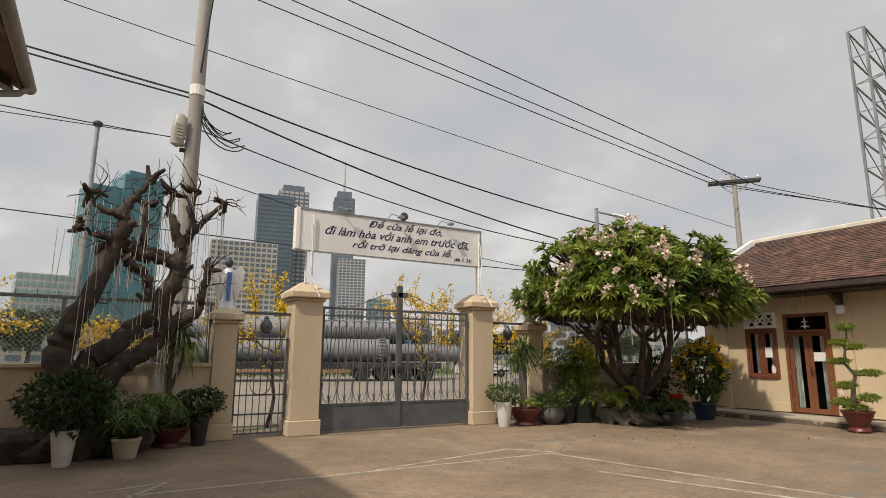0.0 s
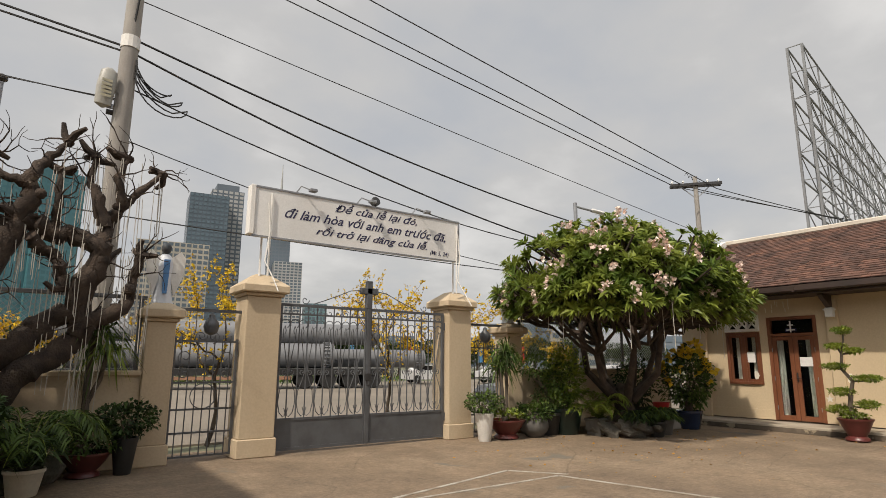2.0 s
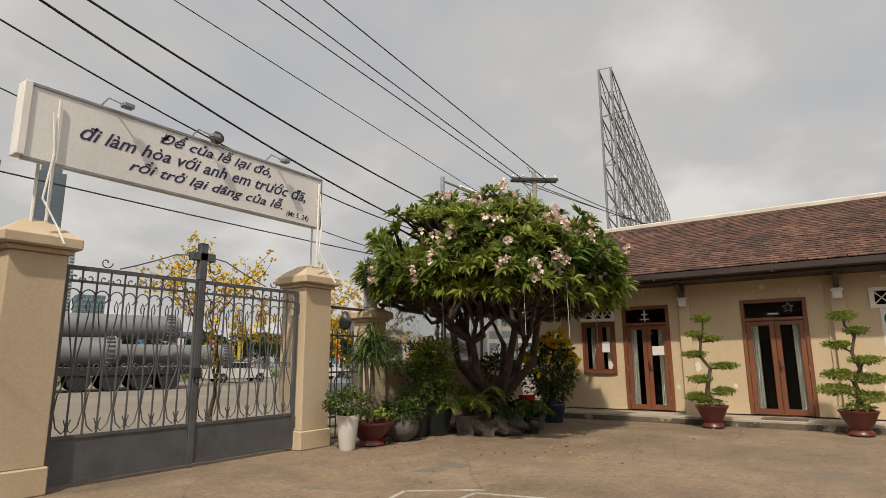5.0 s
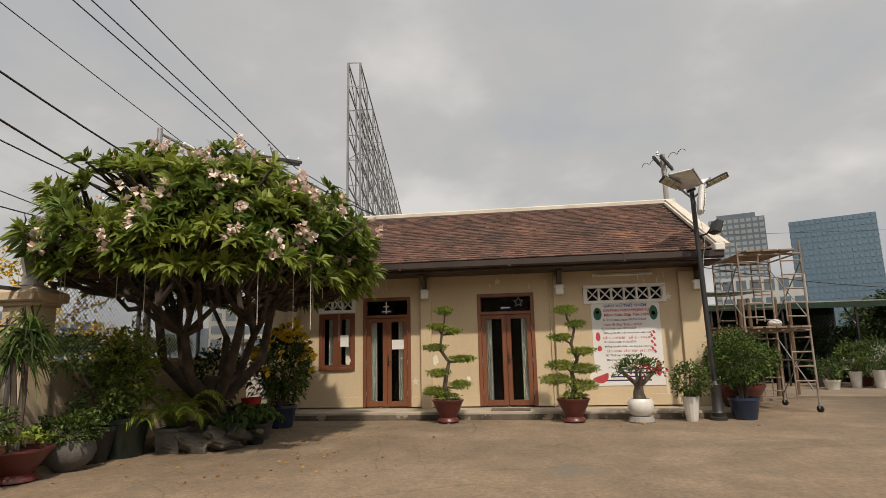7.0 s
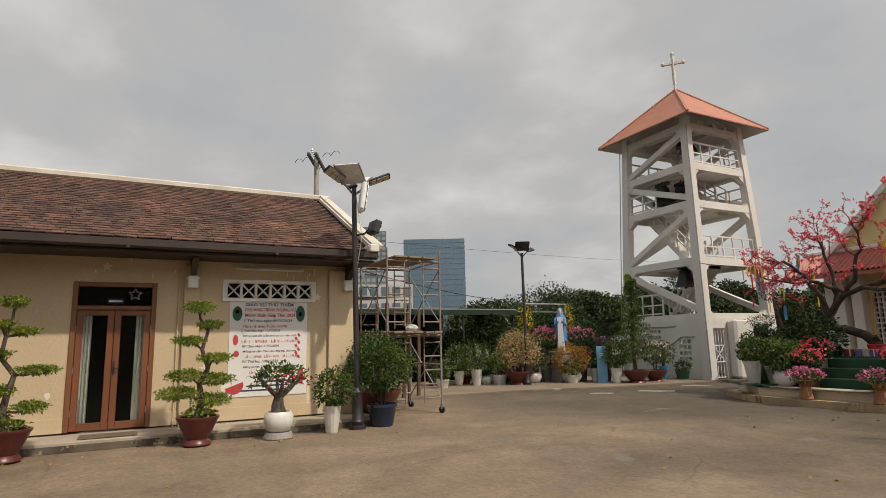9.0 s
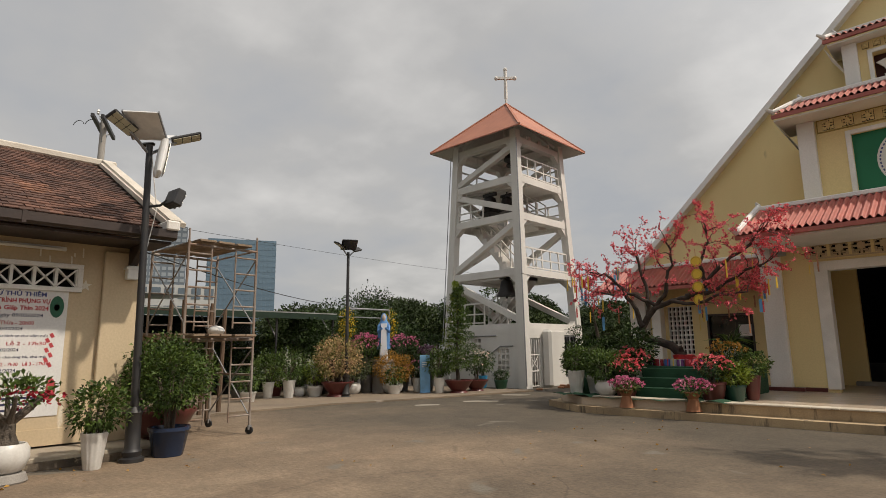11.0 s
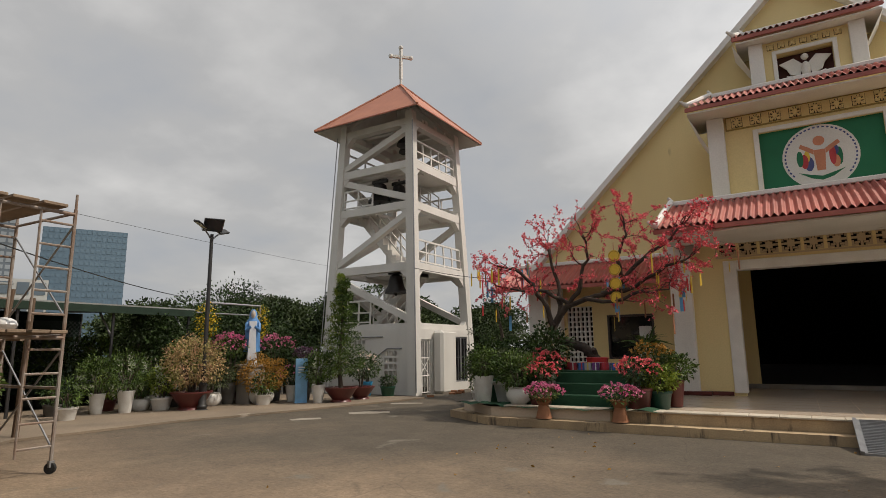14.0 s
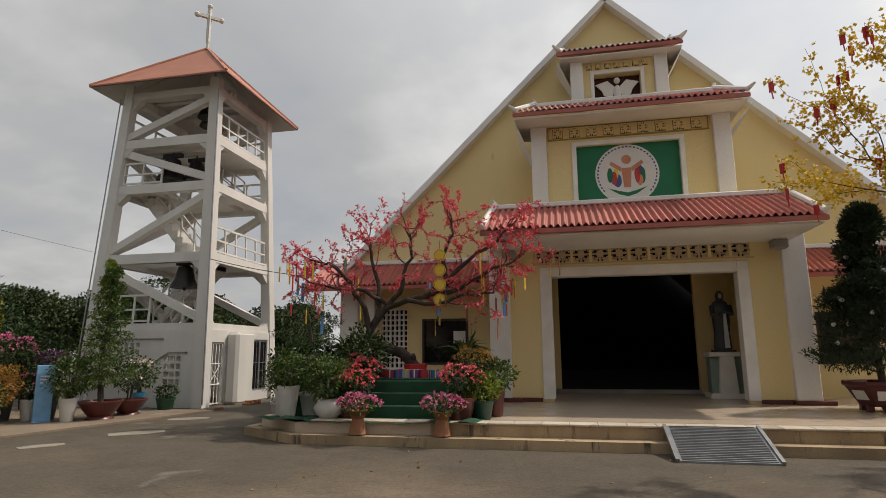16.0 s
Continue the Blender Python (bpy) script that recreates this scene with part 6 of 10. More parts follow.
statue("saint_statue", [(Geo().lathe([(0.20, 0.0), (0.22, 0.05), (0.19, 0.4), (0.21, 0.8), (0.23, 1.05), (0.17, 1.2), (0.07, 1.26)], 16, (0, 0, 0), 1.0, 0.8), STAT_DARK),
                        (Geo().ball((0, 0.02, 1.36), 0.115, 12, 8, (0.9, 0.95, 1.2)), STAT_DARK), (Geo().ball((0, 0.07, 1.36), 0.08, 10, 6, (0.9, 0.8, 1.2)), SKIN_PAINT),
                        (Geo().tube([(-0.2, 0.05, 1.1), (-0.22, 0.15, 0.9), (-0.05, 0.24, 0.95)], [0.07, 0.065, 0.04], 8), STAT_DARK), (Geo().tube([(0.2, 0.05, 1.1), (0.22, 0.15, 0.88), (0.08, 0.24, 0.9)], [0.07, 0.065, 0.04], 8), STAT_DARK),
                        (Geo().prism([(-0.12, 0.05), (0.0, 0.05), (-0.02, 0.9), (-0.08, 0.9)], "y", 0.14, 0.20), BLUE_CLOAK), (Geo().box(-0.25, -0.2, -0.05, 0.25, 0.2, 0.0), STAT_DARK)],
       "painted saint statue in dark robes on a pedestal", (5.55, -14.85, 1.51))


# ---- plants ----
def potted(name, at, label, category="potted plant", group="", turn=0.0):
    return thing(name, at, label, category, group, turn=turn)


POTS = {
    "tall": [(0.12, 0.0), (0.13, 0.02), (0.19, 0.50), (0.205, 0.56), (0.20, 0.58), (0.17, 0.575), (0.165, 0.50)],
    "bowl": [(0.20, 0.0), (0.26, 0.02), (0.25, 0.06), (0.20, 0.10), (0.30, 0.22), (0.37, 0.33), (0.40, 0.36), (0.40, 0.385), (0.36, 0.385), (0.33, 0.33)],
    "round": [(0.13, 0.0), (0.15, 0.02), (0.24, 0.10), (0.28, 0.20), (0.26, 0.30), (0.22, 0.34), (0.235, 0.36), (0.21, 0.365), (0.19, 0.32)],
    "tub": [(0.20, 0.0), (0.21, 0.02), (0.27, 0.34), (0.29, 0.36), (0.29, 0.41), (0.25, 0.41), (0.24, 0.34)],
    "low": [(0.24, 0.0), (0.28, 0.02), (0.36, 0.18), (0.38, 0.20), (0.38, 0.23), (0.34, 0.23), (0.32, 0.18)],
    "cone": [(0.17, 0.0), (0.15, 0.04), (0.10, 0.26), (0.16, 0.36), (0.19, 0.40), (0.16, 0.40), (0.13, 0.35)],
}


def pot(parent, kind, s, material, rib=0.0, ribs=0, label=""):
    prof = [(r * s, z * s) for r, z in POTS[kind]]
    p = part("pot", Geo().lathe(prof, 28 if ribs == 0 else 64, rib=rib, ribs=ribs), material, parent, label, True)
    part("soil", Geo().lathe([(0.01, prof[-1][1] - 0.03), (prof[-1][0] + 0.01, prof[-1][1] - 0.02), (prof[-1][0], prof[-1][1] - 0.01), (0.01, prof[-1][1] + 0.01)], 16), SOIL, parent)
    return prof[-3][1]


def stems(parent, rnd, n, z0, z1, spread, r, material=BARK, base=0.05):
    for k in range(n):
        a = 2 * math.pi * (k + rnd.random()) / n
        b = spread * (0.4 + 0.6 * rnd.random())
        part("stem", Geo().tube([(base * math.cos(a), base * math.sin(a), z0), (b * 0.4 * math.cos(a), b * 0.4 * math.sin(a), (z0 + z1) / 2), (b * math.cos(a), b * math.sin(a), z1)], [r, r * 0.8, r * 0.4], 6), material, parent, smooth=True)


def bush(parent, rnd, c, r, n, L, W, material, name="foliage", label="", shell=0.45, low=-1.0, up=0.35, droop=0.2):
    P, D = cloud(n, c, r, rnd, shell, low)
    D = D + rnd.normal(size=D.shape) * 0.55 + np.array([0, 0, up])
    return tagged(leaf_mesh(name, P, D, L * (0.7 + 0.6 * rnd.random(n)), W * (0.7 + 0.6 * rnd.random(n)), material, parent, label, rnd, droop), kind="stuff")


def blooms(parent, rnd, c, r, n, size, material, name="flower_mass", label="", low=-0.2, petals=5):
    P, D = cloud(n, c, r, rnd, 0.85, low)
    PP = np.repeat(P, petals, axis=0)
    DD = np.repeat(D, petals, axis=0) + rnd.normal(size=(n * petals, 3)) * 0.9
    return tagged(leaf_mesh(name, PP, DD, size, size * 0.75, material, parent, label, rnd, 0.0), kind="stuff")


def shrub(at, label, kind="tall", s=1.0, pmat=None, r=(0.4, 0.4, 0.4), zc=0.95, n=420, L=0.10, W=0.05, lmat=None, seed=1, stem_n=5, flower=None, rib=0.0, ribs=0, group="potted plants in the yard", fl_label="", fl_n=70, fl_s=0.06, up=0.35, droop=0.2):
    t = potted("potted_shrub", at, label, group=group)
    rnd = np.random.default_rng(seed)
    top = pot(t, kind, s, pmat or POT_WHITE, rib, ribs)
    stems(t, rnd, stem_n, top - 0.06, zc, min(r[0], r[1]) * 0.55, 0.016 + 0.012 * r[0])
    bush(t, rnd, (0, 0, zc), tuple(k * 1.06 for k in r), int(n * 1.5), L * 0.92, W * 0.92, lmat or LEAF, up=up, droop=droop)
    if flower:
        blooms(t, rnd, (0, 0, zc + 0.03), tuple(k * 1.12 + 0.02 for k in r), fl_n, fl_s, flower, label=fl_label)
    return t


def frond_palm(parent, rnd, z0, n, length, rise, material, leaflet=0.24, width=0.022):
    for k in range(n):
        a = 2 * math.pi * (k + 0.6 * rnd.random()) / n
        ln = length * (0.7 + 0.4 * rnd.random())
        up = rise * (0.55 + 0.7 * rnd.random())
        pts = [Vector((math.cos(a) * ln * f, math.sin(a) * ln * f, z0 + up * math.sin(f * 2.1) - 0.25 * ln * f * f)) for f in np.linspace(0, 1, 9)]
        part("frond_rib", Geo().tube(pts, [0.010 - 0.0009 * i for i in range(9)], 4), LEAF_LIME, parent)
        P, D = [], []
        for i in range(1, 9):
            for f in (0.0, 0.33, 0.66):
                p = pts[i - 1].lerp(pts[i], f)
                d = (pts[i] - pts[i - 1]).normalized()
                s = d.cross(Vector((0, 0, 1))).normalized()
                for h in (-1, 1):
                    P.append(tuple(p))
                    D.append(tuple(d * 0.7 + s * h + Vector((0, 0, -0.15))))
        leaf_mesh("frond", P, D, leaflet, width, material, parent, rnd=rnd, droop=0.25)


def spiky_head(parent, rnd, c, n, L, W, material, droop=0.45):
    d = rnd.normal(size=(n, 3)) * np.array([1, 1, 0.75]) + np.array([0, 0, 0.3])
    P = np.repeat([c], n, axis=0) + rnd.normal(size=(n, 3)) * 0.03
    leaf_mesh("leaf_rosette", P, d, L * (0.7 + 0.5 * rnd.random(n)), W, material, parent, rnd=rnd, droop=droop)


def grow(p, d, length, r, depth, rnd, lines, tips, kids=2, bend=0.35, lift=0.15, shrink=0.72, seg=5):
    """Branches: each a list of points with radii, added to lines; the last ends to tips."""
    pts, rad = [Vector(p)], [r]
    d = Vector(d).normalized()
    for i in range(seg):
        d = (d + Vector(rnd.normal(size=3)) * bend * 0.35 + Vector((0, 0, lift * 0.3))).normalized()
        pts.append(pts[-1] + d * length / seg)
        rad.append(r * (1 - 0.45 * (i + 1) / seg))
    lines.append((pts, rad))
    if depth == 0:
        tips.append((pts[-1], d))
        return
    for k in range(kids):
        side = d.orthogonal().normalized()
        side.rotate(Matrix.Rotation(rnd.random() * 6.28 if kids != 2 else rnd.random() * 1.2 + k * math.pi, 3, d))
        grow(pts[-1] if k < 2 else pts[-2], d * 0.75 + side * (0.55 + 0.35 * rnd.random()), length * shrink * (0.8 + 0.4 * rnd.random()), rad[-1] * 0.85, depth - 1, rnd, lines, tips, kids, bend, lift, shrink, seg)


def branch_parts(parent, lines, material, thick=0.05, sides=8):
    """Trunk and limbs as parts, the twigs joined into one."""
    twigs = Geo()
    for pts, rad in lines:
        if rad[0] >= thick:
            part("limb", Geo().tube(pts, rad, sides), material, parent, smooth=True)
        else:
            twigs.tube(pts, rad, 5, False)
    if twigs.v:
        tagged(part("twig_mass", twigs, material, parent, smooth=True), kind="stuff")


# frangipani in its stone ring
def frangipani(at):
    t = thing("frangipani_tree", at, "broad frangipani tree with pink flowers in a stone ring", "tree")
    rnd = np.random.default_rng(11)
    R = np.array([2.62, 2.52, 1.56])
    C = np.array([-0.04, 0.05, 2.98])
    n = 1800
    d = rnd.normal(size=(n, 3))
    d /= np.linalg.norm(d, axis=1, keepdims=True)
    d[:, 2] = np.abs(d[:, 2]) * 1.25 - 0.36
    d /= np.linalg.norm(d, axis=1, keepdims=True)
    lump = 1 + 0.05 * np.sin(5 * np.arctan2(d[:, 1], d[:, 0]) + 1.0) + 0.06 * np.sin(9 * d[:, 2] + 4 * d[:, 0]) + 0.05 * rnd.normal(size=n)
    depth_k = np.where(rnd.random(n) < 0.80, 0.9 + 0.1 * rnd.random(n), 0.66 + 0.26 * rnd.random(n))
    tips = C + d * R * (lump * depth_k)[:, None]
    gap = np.array([noise.noise(Vector(p) * 0.95) for p in tips])
    side = tips[:, 0] * -0.5 + tips[:, 1] * 0.86
    pull = np.clip((side - 0.6) / 2, 0, 1)
    tips += np.outer(pull, [0.08, -0.14, 0.2])
    keep = (gap > -0.36) & (tips[:, 2] > 2.12 + 0.40 * rnd.random(n))
    tips, d, depth_k = tips[keep], d[keep], depth_k[keep]
    n = len(tips)
    mids = C + np.array([0, 0, -0.35]) + d[:44] * R * 0.60
    mains = np.array([[0.9 * math.cos(a), 0.9 * math.sin(a), 1.75 + 0.25 * (k % 3)] for k, a in enumerate(np.linspace(0.3, 6.0, 7))])
    part("trunk", Geo().tube([(0.02, 0.0, 0.30), (0.0, 0.0, 0.55), (-0.05, 0.02, 0.85), (-0.02, 0.0, 1.10)], [0.30, 0.22, 0.18, 0.12], 14), BARK_DARK, t, "thick gnarled grey trunk", True)
    for k, m in enumerate(mains):
        s = np.array([m[0] * 0.22, m[1] * 0.22, 0.75])
        q = (s + m) / 2 + np.array([m[0] * 0.18, m[1] * 0.18, -0.15]) + rnd.normal(size=3) * 0.05
        part("limb", Geo().tube([tuple(s), tuple(q), tuple(m)], [0.10, 0.075, 0.062], 10), BARK_DARK, t, smooth=True)
    tw = Geo()
    for p in mids:
        m = mains[np.argmin(np.linalg.norm(mains[:, :2] - p[:2] * 0.6, axis=1))]
        q = (m + p) / 2 + np.array([0, 0, -0.18]) + rnd.normal(size=3) * 0.10
        part("branch", Geo().tube([tuple(m), tuple(q), tuple(p)], [0.052, 0.038, 0.03], 7), BARK_DARK, t, smooth=True)
    for p in tips:
        m = mids[np.argmin(np.linalg.norm(mids - p, axis=1))]
        q = (m + p) / 2 + np.array([0, 0, -0.10]) + rnd.normal(size=3) * 0.06
        tw.tube([tuple(m), tuple(q), tuple(p)], [0.034, 0.026, 0.02], 5, False)
    tagged(part("twig_mass", tw, BARK_DARK, t, smooth=True), kind="stuff")
    P, D = [], []
    for p, dd in zip(tips, d):
        ax = dd * np.array([1, 1, 0.6]) + np.array([0, 0, 0.55])
        ax /= np.linalg.norm(ax)
        m = 17
        r0 = rnd.normal(size=(m, 3))
        r0 -= np.outer(r0 @ ax, ax)
        r0 /= np.linalg.norm(r0, axis=1, keepdims=True)
        D.append(r0 + ax * (0.25 + 0.95 * rnd.random((m, 1))))
        P.append(p + ax * 0.05 * rnd.random((m, 1)))
    P, D = np.concatenate(P), np.concatenate(D)
    cr = leaf_mesh("crown", P, D, 0.19 + 0.13 * rnd.random(len(P)), 0.054 + 0.026 * rnd.random(len(P)), LEAF_FRANG, t, "long glossy green leaves in rosettes", rnd, 0.14)
    tagged(cr, kind="stuff")
    FP, FD = [], []
    for i in rnd.choice(np.where((depth_k > 0.85) & (d[:, 2] > -0.22))[0], 120, replace=False):
        for j in range(6):
            c = tips[i] * 1.0 + d[i] * 0.14 + np.array([0, 0, 0.13]) + rnd.normal(size=3) * 0.07
            for a in range(5):
                FP.append(c)
                FD.append(rnd.normal(size=3) + d[i] * 0.9)
    tagged(leaf_mesh("flower_mass", FP, FD, 0.095, 0.08, PETAL_PINK, t, "pale pink flower clusters", rnd, 0.0), kind="stuff")
    roots = Geo()
    for k in range(60):
        i = rnd.integers(n)
        z1 = tips[i][2] - 0.3 - 0.7 * rnd.random()
        roots.beam((tips[i][0] * 0.95, tips[i][1] * 0.95, tips[i][2]), (tips[i][0] * 0.95 + 0.02, tips[i][1] * 0.95, max(1.6, z1)), 0.008)
    tagged(part("string_mass", roots, CURTAIN, t, "pale strings hanging from the branches"), kind="stuff")
    return t


def stone_ring(at, rx, ry, n, h, label, seed=3):
    t = thing("stone_planter", at, label, "planter")
    rnd = np.random.default_rng(seed)
    for k in range(n):
        a = 2 * math.pi * k / n
        s = (0.15 + 0.12 * rnd.random()) * (rx + ry) / 1.6
        g = Geo().ball((0, 0, 0), s, 12, 8, (1.5, 0.8, 0.62))
        g.v = [tuple(np.array(v) * (1 + 0.95 * (noise.noise(Vector(v) * 5.5 + Vector((k * 3.1, 0, 0)))))) for v in g.v]
        g.move(pose(rx * math.cos(a), ry * math.sin(a), h * 0.30 + 0.06 * rnd.random(), rnd.random() * 50, rnd.random() * 25, math.degrees(a) + 90 + 50 * rnd.random()))
        part("stone", g, ROCK, t)
    part("soil", Geo().lathe([(0.02, 0.0), (1.0, 0.0), (0.9, h * 0.75), (0.5, h * 0.95), (0.02, h)], 20, (0, 0, 0), rx, ry), SOIL, t, smooth=True)
    return t


# things along the wall, gate side
stone_ring((12.62, 9.45, 0), 0.78, 0.62, 13, 0.42, "ring of weathered stones round the frangipani")
frangipani((12.62, 9.50, 0))
shrub((9.22, 10.36, 0), "leafy green shrub in a white ribbed pot", "tall", 0.95, POT_WHITE, (0.36, 0.36, 0.20), 0.74, 620, 0.075, 0.04, LEAF, 21, rib=0.02, ribs=22, stem_n=6)
bw = potted("potted_dracaena", (9.86, 10.42, 0), "spiky dracaena on bare stems in an oxblood bowl", group="potted plants in the yard")
rnd9 = np.random.default_rng(9)
tp = pot(bw, "bowl", 1.0, TERRACOTTA)
bush(bw, rnd9, (0, 0, tp + 0.06), (0.34, 0.34, 0.12), 260, 0.10, 0.04, LEAF_LIME, low=0.0)
for dx, dy, top in ((0.0, 0.0, 1.80), (0.10, 0.08, 1.62), (-0.12, 0.05, 1.45)):
    part("cane", Geo().tube([(dx * 0.4, dy * 0.4, tp - 0.05), (dx * 0.7 + 0.03, dy, 1.0), (dx, dy, top)], [0.045, 0.035, 0.03], 8), BARK_PALE, bw, smooth=True)
    spiky_head(bw, rnd9, (dx, dy, top), 90, 0.46, 0.03, LEAF, 0.55)
shrub((10.55, 10.30, 0), "low green plant in a round carved grey pot", "round", 1.15, POT_GREY, (0.40, 0.36, 0.18), 0.50, 520, 0.09, 0.045, LEAF, 22)
bz = potted("potted_bonsai", (11.10, 10.45, 0), "tall layered bonsai with bent trunk in a dark pot", group="potted plants in the yard")
rb = np.random.default_rng(31)
tz = pot(bz, "tub", 1.15, POT_BLACK)
part("trunk", Geo().tube([(0.05, 0, tz - 0.05), (0.12, 0, 0.75), (-0.05, 0, 1.0), (-0.35, 0.05, 1.25), (-0.45, 0.05, 1.45)], [0.06, 0.05, 0.045, 0.035, 0.02], 8), BARK, bz, smooth=True)
for c, r in (((-0.45, 0.0, 1.50), (0.42, 0.34, 0.24)), ((0.25, -0.05, 1.15), (0.42, 0.34, 0.20)), ((0.05, -0.15, 0.78), (0.40, 0.34, 0.20)), ((0.55, 0.0, 1.38), (0.30, 0.28, 0.18))):
    bush(bz, rb, c, tuple(q * 1.15 for q in r), 620, 0.07, 0.038, LEAF, "foliage_pad")
shrub((11.55, 10.30, 0), "dense green shrub in a dark glazed pot", "tub", 1.35, GREEN_GLAZE, (0.46, 0.42, 0.62), 1.26, 1100, 0.10, 0.05, LEAF_LIME, 23)
pl = potted("potted_palm", (11.95, 9.72, 0), "small feathery palm in a dark square pot", group="potted plants in the yard")
part("pot", Geo().prism([(-0.16, 0.0), (0.16, 0.0), (0.21, 0.34), (-0.21, 0.34)], "y", -0.19, 0.19).box(-0.23, -0.21, 0.31, 0.23, 0.21, 0.36, 0.01), POT_GREY, pl)
frond_palm(pl, np.random.default_rng(41), 0.36, 15, 0.72, 0.55, LEAF_LIME, 0.2, 0.03)
for k, (x, y, r, m) in enumerate(((12.75, 8.82, 0.34, LEAF), (13.25, 8.95, 0.34, LEAF), (12.3, 8.98, 0.28, LEAF_DARK), (13.65, 9.25, 0.30, LEAF_DARK))):
    tt = potted("potted_fern", (x, y, 0.0), "arching green fern in a dark pot before the stones", group="ferns by the frangipani")
    pot(tt, "tub", 0.78, POT_GREY if k % 2 else POT_BLACK)
    frond_palm(tt, np.random.default_rng(50 + k), 0.30, 16, 0.42, 0.26, m, 0.13, 0.03)
shrub((14.80, 9.25, 0), "dark leafy allamanda with yellow trumpet flowers in a blue pot", "tub", 1.05, BLUE_GLAZE, (0.62, 0.56, 0.66), 1.18, 1500, 0.13, 0.06, LEAF, 24, 7, PETAL_YELLOW, fl_label="yellow trumpet flowers", fl_n=60, fl_s=0.15)
shrub((14.25, 10.35, 0), "dark leafy shrub in a black pot by the wall", "tub", 1.1, POT_BLACK, (0.60, 0.45, 0.55), 1.05, 700, 0.12, 0.06, LEAF_DARK, 29)
bkt = solo("red_bucket", Geo().lathe([(0.14, 0.0), (0.19, 0.30), (0.20, 0.31), (0.18, 0.31), (0.13, 0.02)], 20), RED, "red plastic bucket standing on a concrete block", "bucket", smooth=True, at=(14.1, 9.55, 0.32))
solo("concrete_block", Geo().box(-0.35, -0.2, 0, 0.55, 0.2, 0.32, 0.015), CONCRETE, "rough concrete block beside the wall", "block", at=(14.15, 9.6, 0))

# left of the gate
shrub((0.85, 9.42, 0), "dark glossy shrub in a white embossed pot", "tall", 0.86, POT_WHITE, (0.55, 0.45, 0.40), 0.88, 1200, 0.11, 0.06, LEAF_DARK, 61, rib=0.015, ribs=20)
pc = potted("potted_palm", (1.65, 9.78, 0), "bushy parlour palm in a cream plastic pot", group="potted plants in the yard")
pot(pc, "tub", 0.74, POT_CREAM)
frond_palm(pc, np.random.default_rng(62), 0.32, 30, 0.80, 0.62, LEAF, 0.22, 0.028)
shrub((2.33, 10.70, 0), "small green plant in an oxblood bowl", "bowl", 0.85, TERRACOTTA, (0.42, 0.36, 0.20), 0.48, 420, 0.11, 0.05, LEAF, 63)
shrub((2.80, 10.62, 0), "rounded dense shrub in a tall black pot", "tall", 0.85, POT_BLACK, (0.40, 0.38, 0.22), 0.74, 800, 0.07, 0.045, LEAF_DARK, 64)
yu = potted("yucca_tree", (2.28, 10.95, 0), "slender yucca with drooping spiky head by the wall", "tree")
ry = np.random.default_rng(65)
part("trunk", Geo().tube([(0, 0, 0), (0.02, 0, 0.8), (0.0, 0, 1.6), (0.05, 0, 1.95)], [0.07, 0.05, 0.045, 0.04], 8), BARK, yu, smooth=True)
spiky_head(yu, ry, (0.05, 0, 1.95), 130, 0.60, 0.035, LEAF, 0.6)
part("cane", Geo().tube([(0.0, 0, 0.9), (0.16, 0, 1.3), (0.22, 0, 1.7)], [0.04, 0.035, 0.03], 7), BARK, yu, smooth=True)
spiky_head(yu, ry, (0.22, 0, 1.7), 70, 0.5, 0.03, LEAF_LIME, 0.6)
DARK_ROCK = mat("mossy_dark_stone", (0.065, 0.058, 0.045), 0.95, (0.03, 0.032, 0.022), 4, 30, 0.8, tone=0.3)
bed = thing("stone_bed", (0.3, 10.45, 0), "dark mossy stone bed under the bare tree", "planter")
rk = np.random.default_rng(66)
for k in range(16):
    g = Geo().ball((0, 0, 0), 0.24 + 0.1 * rk.random(), 9, 6, (1.25, 0.8, 0.7))
    g.v = [tuple(np.array(v) * (1 + 0.2 * noise.noise(Vector(v) * 5 + Vector((k * 2.3, 4, 0))))) for v in g.v]
    part("stone", g.move(pose(-2.4 + k * 0.26, -0.42 + 0.1 * rk.random(), 0.10 + 0.12 * (k % 2), rk.random() * 30, 0, rk.random() * 360)), DARK_ROCK, bed)
part("soil", Geo().box(-2.6, -0.5, 0, 1.6, 0.55, 0.42, 0.1), SOIL, bed)


